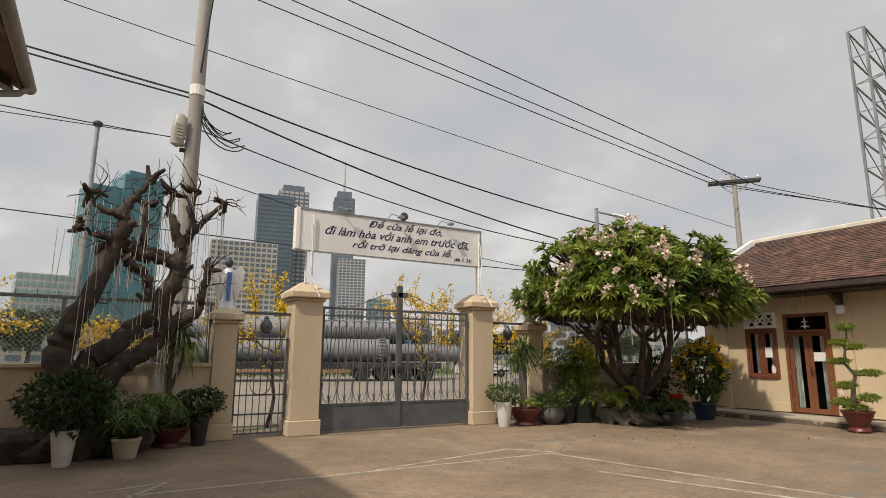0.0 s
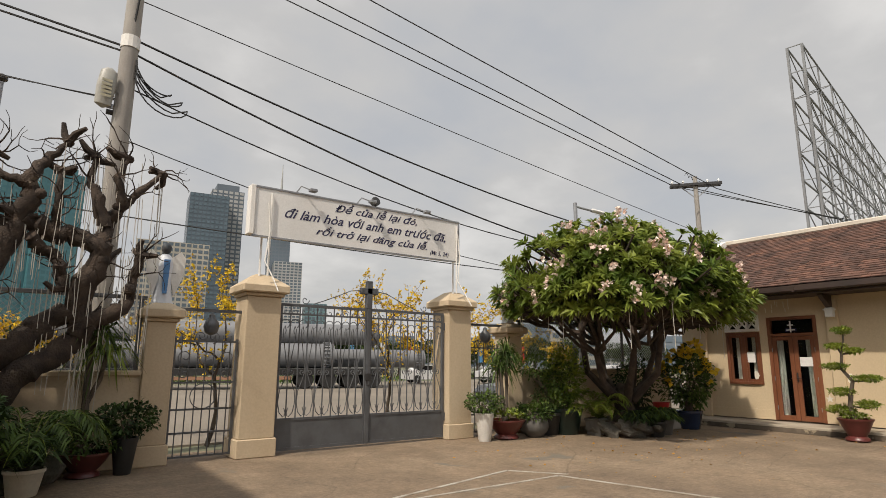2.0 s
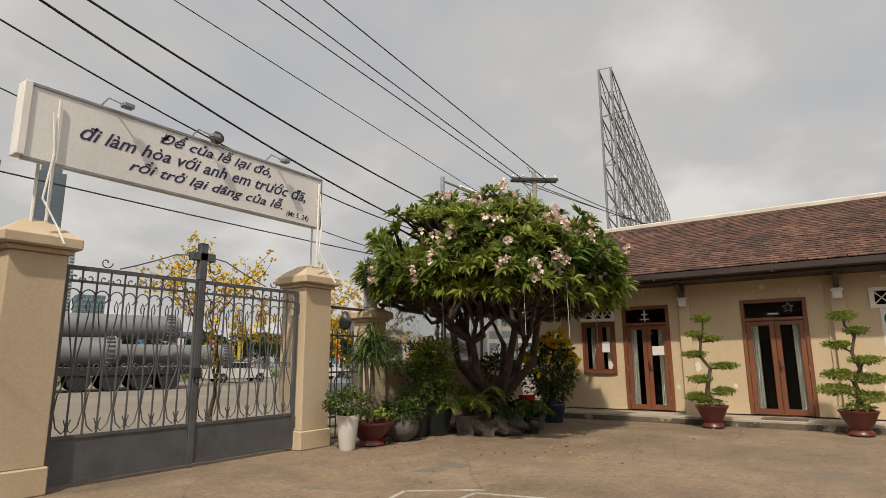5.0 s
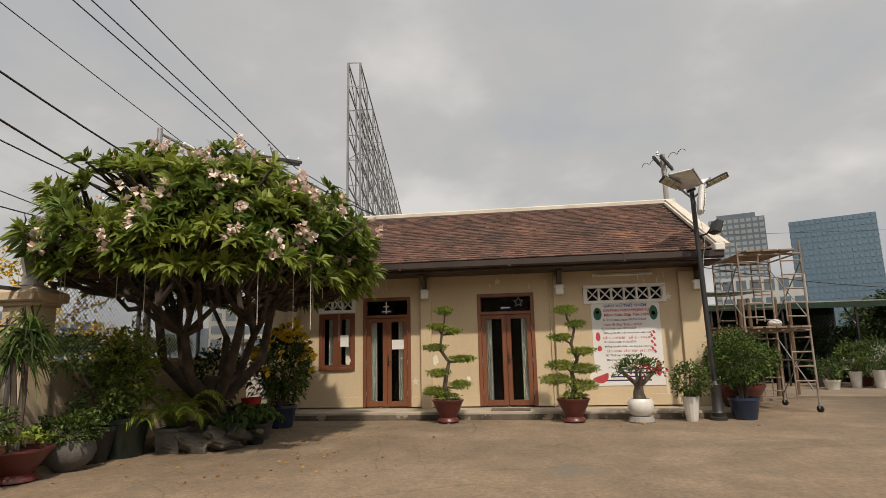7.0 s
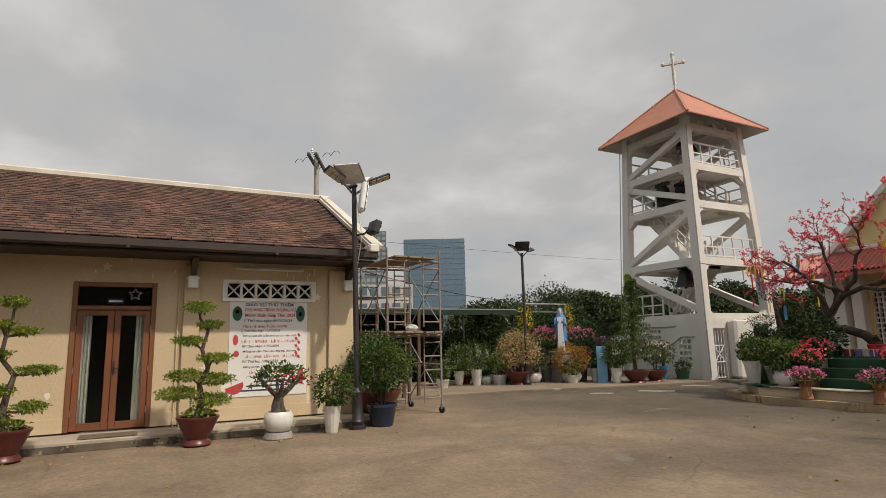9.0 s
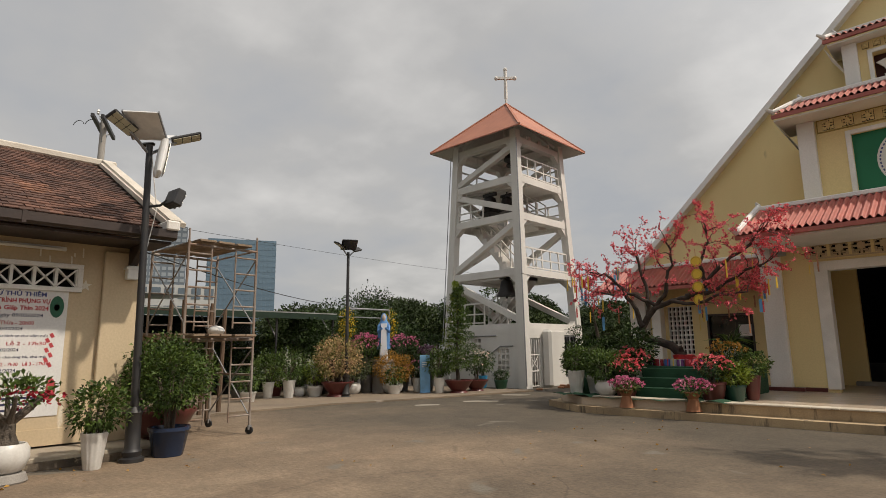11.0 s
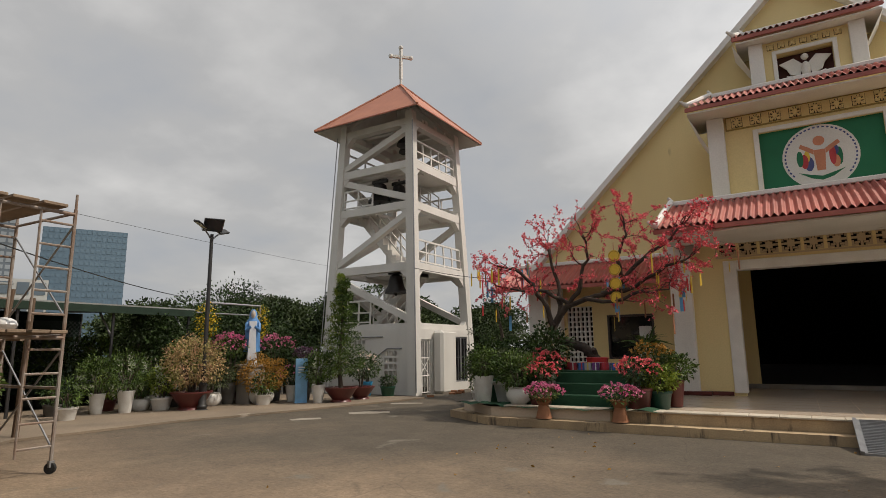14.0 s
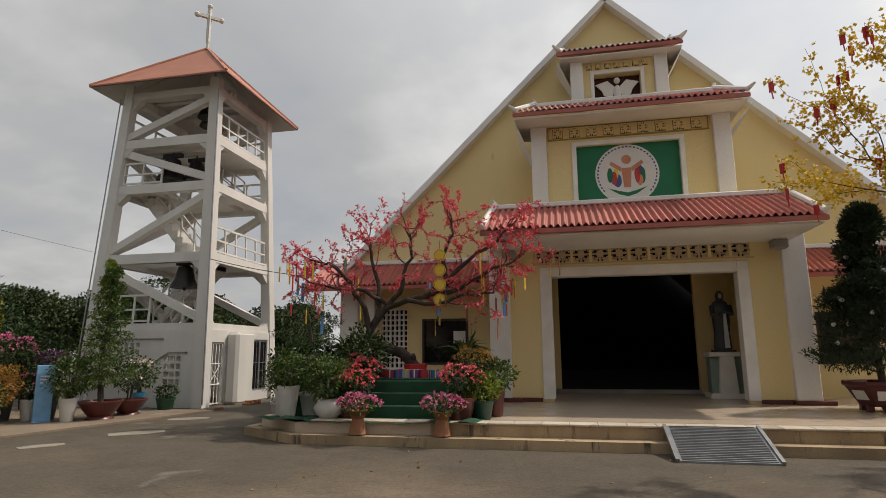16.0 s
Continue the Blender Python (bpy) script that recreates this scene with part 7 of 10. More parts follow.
def bare_tree(at):
    t = thing("bare_tree", at, "gnarled leafless old tree with pruned stubby branches", "tree")
    rnd = np.random.default_rng(71)
    limbs = []

    def limb(r0, r1, *pts):
        limbs.append((list(pts), [r0 + (r1 - r0) * i / (len(pts) - 1) for i in range(len(pts))]))

    # the leaning main trunk and its crooked top
    limb(0.23, 0.15, (0.0, 0.1, 0.3), (-0.05, 0.1, 1.0), (-0.2, 0.15, 1.6), (-0.1, 0.2, 1.9), (0.15, 0.1, 2.5), (0.45, 0.2, 3.4))
    limb(0.15, 0.035, (0.45, 0.2, 3.4), (0.55, 0.1, 3.7), (0.5, 0.1, 3.95), (0.65, 0.2, 4.3), (0.9, 0.2, 4.65))
    # two limbs sweeping out low and rising
    limb(0.19, 0.13, (0.0, 0.15, 0.8), (0.25, 0.15, 1.5), (0.6, 0.1, 1.7), (0.85, 0.2, 2.0), (1.2, 0.2, 2.25), (1.3, 0.1, 2.7), (1.5, 0.2, 3.05))
    limb(0.20, 0.14, (0.35, 0.15, 0.3), (0.45, 0.15, 1.0), (0.7, 0.1, 1.4), (1.0, 0.15, 1.6), (1.25, 0.2, 1.8), (1.4, 0.15, 2.1))
    limb(0.12, 0.06, (1.4, 0.15, 2.1), (1.7, 0.1, 2.2), (1.85, 0.2, 2.4), (1.9, 0.2, 2.75), (1.95, 0.1, 3.1))
    limb(0.14, 0.12, (1.3, 0.2, 2.0), (1.27, 0.2, 2.5), (1.4, 0.15, 2.75), (1.45, 0.1, 3.15), (1.2, 0.15, 3.25), (0.85, 0.2, 3.3), (0.5, 0.15, 3.45))
    # crooked tops and stubs
    limb(0.12, 0.035, (1.45, 0.1, 3.15), (1.5, 0.2, 3.55), (1.65, 0.15, 3.8), (1.8, 0.1, 3.95), (2.15, 0.2, 4.4))
    limb(0.10, 0.03, (1.47, 0.1, 3.45), (1.33, 0.1, 3.85), (1.2, 0.2, 4.15), (1.25, 0.2, 4.5))
    limb(0.09, 0.07, (0.6, 0.1, 3.2), (0.75, 0.2, 3.05), (0.9, 0.2, 3.0), (1.0, 0.1, 2.8), (1.05, 0.1, 2.55))
    limb(0.07, 0.018, (0.5, 0.1, 3.95), (0.23, 0.1, 3.95), (0.05, 0.2, 4.15), (-0.03, 0.2, 4.3))
    limb(0.07, 0.02, (0.42, 0.15, 3.5), (0.1, 0.05, 3.55), (-0.15, 0.15, 3.65))
    limb(0.08, 0.025, (1.65, 0.15, 3.8), (1.55, 0.05, 4.2), (1.65, 0.15, 4.55))
    limb(0.07, 0.03, (0.85, 0.15, 3.35), (0.87, 0.05, 3.8), (0.83, 0.15, 4.2))
    for pts, rad in limbs:
        fine, fr = [], []
        for (a, b), (ra, rb2) in zip(zip(pts, pts[1:]), zip(rad, rad[1:])):
            for f in (0.0, 0.25, 0.5, 0.75):
                fine.append(tuple(np.array(a) * (1 - f) + np.array(b) * f + rnd.normal(size=3) * 0.018))
                fr.append((ra * (1 - f) + rb2 * f) * (0.88 + 0.32 * rnd.random()))
        fine.append(pts[-1])
        fr.append(rad[-1])
        part("limb", Geo().tube(fine, fr, 10), BARK_DARK, t, smooth=True)
        for k in range(3 if rad[0] > 0.1 else 1):
            i = rnd.integers(3, len(fine) - 1)
            g = Geo().ball(tuple(np.array(fine[i]) + rnd.normal(size=3) * fr[i] * 0.6), fr[i] * (0.55 + 0.4 * rnd.random()), 8, 5)
            part("burl", g, BARK_DARK, t, smooth=True)
    tw, strings = Geo(), Geo()
    for pts, rad in limbs:
        e = np.array(pts[-1])
        for k in range(3):
            d = rnd.normal(size=3) * np.array([1, 0.6, 0.5]) + np.array([0, 0, 0.5])
            d /= np.linalg.norm(d)
            q = e + d * (0.16 + 0.16 * rnd.random())
            part("stub", Geo().tube([tuple(e - d * 0.05), tuple((e + q) / 2 + rnd.normal(size=3) * 0.03), tuple(q)], [0.06, 0.05, 0.03], 7), BARK_DARK, t, smooth=True)
    ends = [l[0][-1] for l in limbs] + [l[0][-2] for l in limbs] + [(0.45, 0.1, 3.4), (1.3, 0.1, 3.2)]
    for e in ends:
        for k in range(4):
            lines, tips = [], []
            d = rnd.normal(size=3) * np.array([1, 0.8, 0.6]) + np.array([0, 0, 0.55])
            grow(e, d, 0.20 + 0.28 * rnd.random(), 0.016, 1, rnd, lines, tips, 2, 0.8, 0.2, 0.7, 3)
            for p, r in lines:
                tw.tube(p, [max(0.004, q) for q in r], 4, False)
        for k in range(5):
            x, y, z = e[0] + rnd.normal() * 0.15, e[1] + rnd.normal() * 0.12, e[2] - 0.05
            strings.beam((x, y, z), (x + rnd.normal() * 0.03, y, z - 0.5 - 1.0 * rnd.random()), 0.009)
    tagged(part("twig_mass", tw, BARK_DARK, t), kind="stuff")
    tagged(part("string_mass", strings, CURTAIN, t, "pale strings hanging from the branches"), kind="stuff")


bare_tree((0.78, 10.45, 0))


# apricot trees in yellow blossom
def blossom_tree(at, label, height, spread, flower, seed, n_dec=0, decor=None, trunk=BARK, lean=(0.1, 0, 1), size=0.045, per=9, depth=4, kids=2, r0=0.07, lift=0.25, pot_kind=None, name="apricot_tree", limb_len=None, loose=0.035):
    t = thing(name, at, label, "tree")
    rnd = np.random.default_rng(seed)
    lines, tips = [], []
    z0 = 0.0
    if pot_kind:
        z0 = pot(t, pot_kind[0], pot_kind[1], pot_kind[2]) - 0.06
    grow((0, 0, z0), lean, limb_len or height * 0.34, r0, depth, rnd, lines, tips, kids, 0.55, lift, spread, 5)
    branch_parts(t, lines, trunk, 0.03)
    P, D = [], []
    for pts, rad in lines:
        if rad[0] < 0.035:
            for i in range(len(pts) - 1):
                for k in range(per):
                    c = np.array(pts[i].lerp(pts[i + 1], rnd.random())) + rnd.normal(size=3) * loose
                    for a in range(4):
                        P.append(c)
                        D.append(rnd.normal(size=3))
    if P:
        tagged(leaf_mesh("blossom", P, D, size, size * 0.8, flower, t, "dense small blossoms along the twigs", rnd, 0.0), kind="stuff")
    return t, tips, rnd


for k, (x, y, hgt) in enumerate(((-1.2, 14.0, 3.7), (0.6, 13.6, 3.2), (4.6, 13.2, 4.9), (8.9, 13.6, 4.4), (10.3, 13.2, 4.2), (11.9, 13.0, 3.6), (14.2, 13.4, 2.7))):
    blossom_tree((x, y, -0.05), "bare-branched apricot tree in yellow blossom outside the fence", hgt, 0.74, PETAL_YELLOW, 80 + k, size=0.055, per=4, r0=0.05, limb_len=hgt * 0.34, depth=3, kids=3, lift=0.3, loose=0.06)


# ---- before the house ----
def bonsai(at, label, pads, seed, trunk):
    t = potted("potted_bonsai", at, label, "bonsai", "bonsais by the house")
    rnd = np.random.default_rng(seed)
    prof = [(0.18, 0.0), (0.22, 0.03), (0.21, 0.07), (0.16, 0.11), (0.18, 0.15), (0.25, 0.28), (0.30, 0.40), (0.325, 0.43), (0.325, 0.455), (0.29, 0.455), (0.27, 0.40)]
    part("pot", Geo().lathe(prof, 28), TERRACOTTA, t, "oxblood glazed bowl on a foot", True)
    part("soil", Geo().lathe([(0.02, 0.39), (0.275, 0.40), (0.27, 0.42), (0.02, 0.44)], 16), SOIL, t)
    bush(t, rnd, (0, 0, 0.47), (0.25, 0.25, 0.10), 260, 0.07, 0.035, LEAF_LIME, "ground_cover", low=0.0)
    part("trunk", Geo().tube(trunk, [0.055 - 0.04 * i / (len(trunk) - 1) for i in range(len(trunk))], 9), BARK, t, smooth=True)
    for (y, z, ry, hz) in pads:
        near = min(trunk, key=lambda p: abs(p[2] - z + 0.05) + 0.3 * abs(p[1] - y))
        part("branch", Geo().tube([near, ((near[0]) / 2, (near[1] + y) / 2, z - 0.06), (0, y, z - 0.03)], [0.022, 0.018, 0.01], 6), BARK, t, smooth=True)
        bush(t, rnd, (0, y, z), (ry * 0.9, ry * 1.12, hz * 0.8), int(3400 * ry), 0.05, 0.026, LEAF_LIME, "foliage_pad", shell=0.3, up=0.6)
    return t


bonsai((15.42, 5.97, 0), "cloud-pruned bonsai with lime green pads in an oxblood bowl",
       [(0.05, 2.24, 0.17, 0.09), (0.20, 1.92, 0.19, 0.06), (-0.12, 1.82, 0.16, 0.06), (0.25, 1.50, 0.22, 0.07), (-0.32, 1.26, 0.24, 0.07), (0.17, 0.98, 0.22, 0.09), (-0.26, 0.74, 0.20, 0.09), (0.24, 0.62, 0.24, 0.10)], 101,
       [(0, 0.0, 0.42), (0, 0.06, 0.7), (0, 0.02, 0.95), (0, -0.04, 1.2), (0, 0.14, 1.45), (0, 0.10, 1.75), (0, 0.04, 2.0), (0, 0.03, 2.2)])
bonsai((15.38, 3.48, 0), "cloud-pruned bonsai with layered green pads in an oxblood bowl",
       [(0.06, 2.18, 0.22, 0.10), (-0.12, 1.90, 0.18, 0.07), (0.18, 1.64, 0.22, 0.08), (-0.22, 1.36, 0.24, 0.09), (0.22, 1.10, 0.26, 0.10), (-0.24, 1.02, 0.26, 0.11), (0.30, 0.82, 0.30, 0.12), (-0.20, 0.70, 0.28, 0.12)], 102,
       [(0, 0.02, 0.42), (0, -0.05, 0.7), (0, 0.0, 0.95), (0, -0.12, 1.2), (0, -0.02, 1.5), (0, -0.10, 1.8), (0, 0.03, 2.0), (0, 0.05, 2.15)])
rose = potted("desert_rose", (15.35, 2.22, 0), "desert rose with red flowers in a round white pot", group="potted plants in the yard")
part("stand", Geo().lathe([(0.24, 0.0), (0.25, 0.02), (0.22, 0.10), (0.20, 0.11)], 20), CONCRETE, rose)
part("pot", Geo().lathe([(0.12, 0.10), (0.20, 0.15), (0.245, 0.27), (0.24, 0.38), (0.20, 0.44), (0.185, 0.44), (0.18, 0.40)], 26), POT_WHITE, rose, "", True)
rr = np.random.default_rng(103)
part("trunk", Geo().tube([(0, 0, 0.40), (0.02, 0.02, 0.55), (0, 0, 0.72)], [0.13, 0.10, 0.07], 10), BARK_PALE, rose, smooth=True)
for k in range(6):
    a = k * 1.05
    part("branch", Geo().tube([(0, 0, 0.66), (0.16 * math.cos(a), 0.2 * math.sin(a), 0.82), (0.26 * math.cos(a), 0.38 * math.sin(a), 1.0)], [0.05, 0.03, 0.018], 7), BARK_PALE, rose, smooth=True)
bush(rose, rr, (0, 0, 0.98), (0.34, 0.46, 0.22), 460, 0.09, 0.04, LEAF, low=-0.5)
blooms(rose, rr, (0, -0.15, 0.85), (0.30, 0.40, 0.20), 34, 0.055, mat("crimson_petals", (0.42, 0.03, 0.05), 0.6, (0.34, 0.02, 0.04), 4, 30, 0, var=0.3, see=0.15), label="dark red flowers")
shrub((15.45, 1.27, 0), "leafy shrub in a tall white embossed pot", "tall", 0.80, POT_WHITE, (0.30, 0.32, 0.32), 0.76, 700, 0.085, 0.042, LEAF, 104, rib=0.02, ribs=14)
shrub((15.72, 0.22, 0), "small leafy tree in a dark blue glazed square tub", "tub", 1.0, BLUE_GLAZE, (0.50, 0.46, 0.52), 1.12, 2000, 0.07, 0.038, LEAF, 105, 6)
bigs = potted("potted_tree", (16.55, 0.05, 0), "bushy green tree in a wide oxblood bowl on a stand", "potted plant", "potted plants in the yard")
part("stand", Geo().lathe([(0.30, 0), (0.26, 0.04), (0.20, 0.12), (0.26, 0.20)], 20), TERRACOTTA, bigs, "", True)
part("pot", Geo().lathe([(0.26, 0.20), (0.36, 0.26), (0.50, 0.50), (0.54, 0.56), (0.54, 0.60), (0.48, 0.60), (0.45, 0.52)], 28), TERRACOTTA, bigs, "", True)
rg = np.random.default_rng(106)
stems(bigs, rg, 7, 0.5, 1.3, 0.5, 0.04)
for c, r in (((0.0, 0.0, 1.32), (0.60, 0.58, 0.42)), ((0.2, -0.55, 1.10), (0.42, 0.42, 0.34)), ((-0.2, 0.3, 1.05), (0.45, 0.4, 0.35))):
    bush(bigs, rg, c, r, 1500, 0.07, 0.038, LEAF)


def solar_lamp(at, h, heads, label, turn=0.0, panel=PANEL):
    t = thing("solar_lamp", at, label, "street lamp", "solar lamps", turn=turn)
    part("base", Geo().lathe([(0.16, 0.0), (0.16, 0.05), (0.11, 0.07), (0.13, 0.14), (0.10, 0.18), (0.10, 0.62), (0.12, 0.66), (0.06, 0.74)], 16), BLACK_IRON, t, "cast iron base", True)
    part("pole", Geo().cyl((0, 0, 0.7), (0, 0, h), 0.055, 0.045, 12), BLACK_IRON, t, "", True)
    for a, tilt in ((0.0, 26), (180.0, 26)):
        m = pose(0, 0, h + 0.10, 0, 0, a) @ pose(0.25, 0, 0.11, 0, -tilt, 0)
        sp = part("solar_panel", Geo().box(-0.27, -0.24, -0.012, 0.27, 0.24, 0.012, 0.004).move(m), panel, t, "tilted solar panel")
        part("panel_frame", Geo().box(-0.28, -0.25, -0.018, 0.28, -0.23, 0.016).box(-0.28, 0.23, -0.018, 0.28, 0.25, 0.016).move(m), STEEL, sp)
    for k, (yaw, tilt) in enumerate(heads):
        m = pose(0, 0, h - 0.05, 0, 0, yaw)
        arm = part("lamp_arm", Geo().tube([(0, 0, -0.1), (0.2, 0, 0.04), (0.36, 0, 0.14)], 0.022, 6).move(m), STEEL, t)
        m2 = m @ pose(0.50, 0, 0.22, 0, -tilt, 0) @ pose(0, 0, 0, 35 if k == 0 else -15, 0, 0)
        head = part("lamp_head", Geo().box(-0.22, -0.095, -0.025, 0.22, 0.095, 0.025, 0.015).move(m2), BLACK_IRON, arm)
        for i in range(3):
            for j in range(2):
                part("led_panel", Geo().box(-0.195 + 0.133 * i, -0.083 + 0.086 * j, -0.031, -0.075 + 0.133 * i, -0.004 + 0.086 * j, -0.0255).move(m2), LED, arm)
    return t


lamp1 = solar_lamp((15.62, 0.74, 0), 4.55, [(150, 20), (-75, 20), (20, 20)], "black solar street lamp with pale panels and three heads", -35)
lamp1.matrix_basis = pose(15.62, 0.74, 0, -1.0, 0, 0) @ pose(0, 0, 0, 0, 0, -35)
part("hanging_head", Geo().lathe([(0.02, -0.36), (0.11, -0.30), (0.13, 0.0), (0.11, 0.30), (0.02, 0.36)], 14, sy=0.5).move(pose(-0.18, -0.22, 4.30, 12, 18, 30)), PLASTIC, lamp1, "white rounded lamp head hanging down", True)
for k in range(4):
    part("led_panel", Geo().box(-0.07, -0.075, -0.06, 0.07, -0.068, 0.06).move(pose(-0.18, -0.22, 4.30, 12, 18, 30) @ pose(0, 0, 0.20 - 0.14 * k)), LED, lamp1)
fl = part("floodlight", Geo().box(-0.16, -0.07, -0.13, 0.16, 0.07, 0.13, 0.02).move(pose(-0.05, -0.40, 3.72, 20, 0, 40)), BLACK_IRON, lamp1, "black square floodlight")
part("floodlight_arm", Geo().tube([(0, 0, 3.6), (-0.02, -0.2, 3.62), (-0.04, -0.3, 3.7)], 0.02, 6), BLACK_IRON, lamp1)
for k in range(2):
    for j in range(2):
        part("flood_lens", Geo().lathe([(0.01, 0), (0.055, 0.0), (0.06, 0.012), (0.01, 0.014)], 12).move(pose(-0.05, -0.40, 3.72, 20, 0, 40) @ pose(-0.075 + 0.15 * k, -0.075, -0.06 + 0.12 * j, 90, 0, 0)), STEEL, lamp1)
part("cable", Geo().tube([(0.06, -0.02, 4.4), (0.16, -0.1, 3.6), (0.08, 0.0, 2.9), (0.07, 0.0, 0.9)], 0.008, 5), TRIM, lamp1)
solar_lamp((21.76, -7.43, 0), 4.60, [(-40, 15), (140, 15)], "black solar street lamp among the potted plants", -30, mat("dark_solar_panel", (0.05, 0.055, 0.07), 0.35, None, 4, 30, 0))


# scaffold tower on castors
def scaffold(at, turn):
    t = thing("scaffold_tower", at, "rusty tubular scaffold tower on castors with planks", "scaffold", turn=turn)
    W, Dp, H = 1.55, 1.30, 3.40
    for x in (0, W):
        for tier in (0, 1):
            z0 = 0.14 + tier * 1.65
            fr = part("end_frame", Geo().cyl((x, 0, z0), (x, 0, z0 + 1.62), 0.024, n=8).cyl((x, Dp, z0), (x, Dp, z0 + 1.62), 0.024, n=8).cyl((x, 0, z0 + 1.55), (x, Dp, z0 + 1.55), 0.024, n=8), RUST, t, "", True)
            for k in range(5):
                part("rung", Geo().cyl((x, 0, z0 + 0.2 + 0.3 * k), (x, 0.42, z0 + 0.2 + 0.3 * k), 0.016, n=6), RUST, fr)
                part("rung", Geo().cyl((x, Dp - 0.42, z0 + 0.2 + 0.3 * k), (x, Dp, z0 + 0.2 + 0.3 * k), 0.016, n=6), RUST, fr)
            part("rung", Geo().cyl((x, 0.42, z0 + 0.1), (x, 0.42, z0 + 1.55), 0.016, n=6), RUST, fr)
            part("rung", Geo().cyl((x, Dp - 0.42, z0 + 0.1), (x, Dp - 0.42, z0 + 1.55), 0.016, n=6), RUST, fr)
        for y in (0, Dp):
            w = part("castor", Geo().lathe([(0.02, -0.025), (0.07, -0.02), (0.07, 0.02), (0.02, 0.025)], 14).move(pose(x, y, 0.07, 90, 0, 30)), RUBBER, t, "black castor wheel", True)
            part("castor_fork", Geo().box(x - 0.03, y - 0.03, 0.08, x + 0.03, y + 0.03, 0.16), STEEL, w)
    for y in (0, Dp):
        for tier in (0, 1):
            z0 = 0.3 + tier * 1.65
            part("brace", Geo().cyl((0, y, z0), (W, y, z0 + 1.25), 0.014, n=6), STEEL, t)
            part("brace", Geo().cyl((W, y, z0), (0, y, z0 + 1.25), 0.014, n=6), STEEL, t)
        for z in (1.72, 3.36, 1.05):
            part("ledger", Geo().cyl((0, y, z), (W, y, z), 0.02, n=6), RUST, t)
    plank = mat("weathered_plank", (0.26, 0.19, 0.13), 0.9, (0.18, 0.13, 0.09), 3, 40, 0.4, streak=0.3)
    for k in range(5):
        part("plank", Geo().box(-0.25 - 0.05 * (k % 2), 0.08 + k * 0.24, 1.74, W + 0.35, 0.28 + k * 0.24, 1.78, 0.005), plank, t)
    for k in range(3):
        part("plank", Geo().box(-0.1, 0.15 + k * 0.35, 3.40, W + 0.1, 0.45 + k * 0.35, 3.44, 0.005), plank, t)
    for k in range(4):
        part("spigot", Geo().cyl((W * (k % 2), Dp * (k // 2), 3.4), (W * (k % 2), Dp * (k // 2), 3.62), 0.018, n=6), RUST, t)
    cloth = Geo().ball((0.45, 0.5, 1.86), 0.16, 9, 6, (1.2, 0.9, 0.6))
    part("white_bundle", cloth, PLASTIC, t, "crumpled white plastic bundle", True)


scaffold((16.82, -1.62, 0.0), 2)
timber = thing("timber_post", (20.3, -2.2, 0), "rough brown timber posts and poles propped together", "timber")
for k, (a, b) in enumerate((((0, 0, 0), (-0.2, -0.1, 2.6)), ((0.8, 0.5, 0), (0.7, 0.5, 2.7)), ((-0.9, 0.8, 0), (-0.8, 0.8, 2.6)), ((0.3, -0.6, 0.05), (0.2, -0.6, 2.5)))):
    part("post", Geo().tube([a, b], [0.06, 0.05], 8), mat("brown_timber", (0.13, 0.085, 0.055), 0.9, None, 4, 40, 0.4) if k == 0 else bpy.data.materials["brown_timber"], timber, smooth=True)


plat = thing("timber_platform", (19.2, -1.9, 0), "rough timber work platform with loose poles", "platform")
for k, (x, y) in enumerate(((0, 0), (2.2, 0), (0, 1.6), (2.2, 1.6))):
    part("post", Geo().tube([(x, y, 0), (x + 0.05, y, 1.75)], [0.055, 0.05], 8), bpy.data.materials["brown_timber"], plat, smooth=True)
for y in (0, 0.8, 1.6):
    part("pole", Geo().tube([(-0.6, y, 1.72), (2.9, y + 0.1, 1.80)], [0.04, 0.035], 7), bpy.data.materials["weathered_plank"], plat, smooth=True)
for k in range(7):
    part("board", Geo().box(-0.4 + 0.45 * k, -0.2, 1.82, -0.05 + 0.45 * k, 1.8, 1.85, 0.004), bpy.data.materials["weathered_plank"], plat)


# ---- shade house and the row of pots ----
shade = thing("shade_house", (27.5, -4.5, 0), "low shade house with dark netting and zinc roof", "shed")
part("roof_sheet", Geo().prism([(-3.4, 2.78), (4.0, 3.10), (4.0, 3.06), (-3.4, 2.74)], "y", -4.2, 7.4), ZINC, shade)
part("upper_roof_sheet", Geo().prism([(0.5, 3.55), (5.0, 3.75), (5.0, 3.71), (0.5, 3.51)], "y", -1.0, 7.0), ZINC, shade)
part("eave_net", Geo().box(-3.42, -4.2, 2.55, -3.38, 7.4, 2.74), MESH_GREEN, shade, "dark green net along the eave")
part("back_net", Geo().box(2.9, -4.2, 0.0, 2.94, 7.4, 2.9), MESH_GREEN, shade)
for k in range(6):
    y = -4.1 + k * 2.25
    part("post", Geo().cyl((-3.3, y, 0), (-3.3, y, 2.76), 0.04, n=8), BLACK_IRON, shade)
    part("post", Geo().cyl((2.8, y, 0), (2.8, y, 2.9), 0.04, n=8), BLACK_IRON, shade)
    part("rafter", Geo().beam((-3.4, y, 2.70), (3.9, y, 3.02), 0.05, 0.08), BLACK_IRON, shade)
    part("strut", Geo().beam((-3.3, y, 1.9), (-2.5, y, 2.72), 0.04), STEEL, shade)
part("bench", Geo().box(-1.5, -4.0, 0.62, 0.2, 7.0, 0.68), BLACK_IRON, shade)
fencing = Geo()
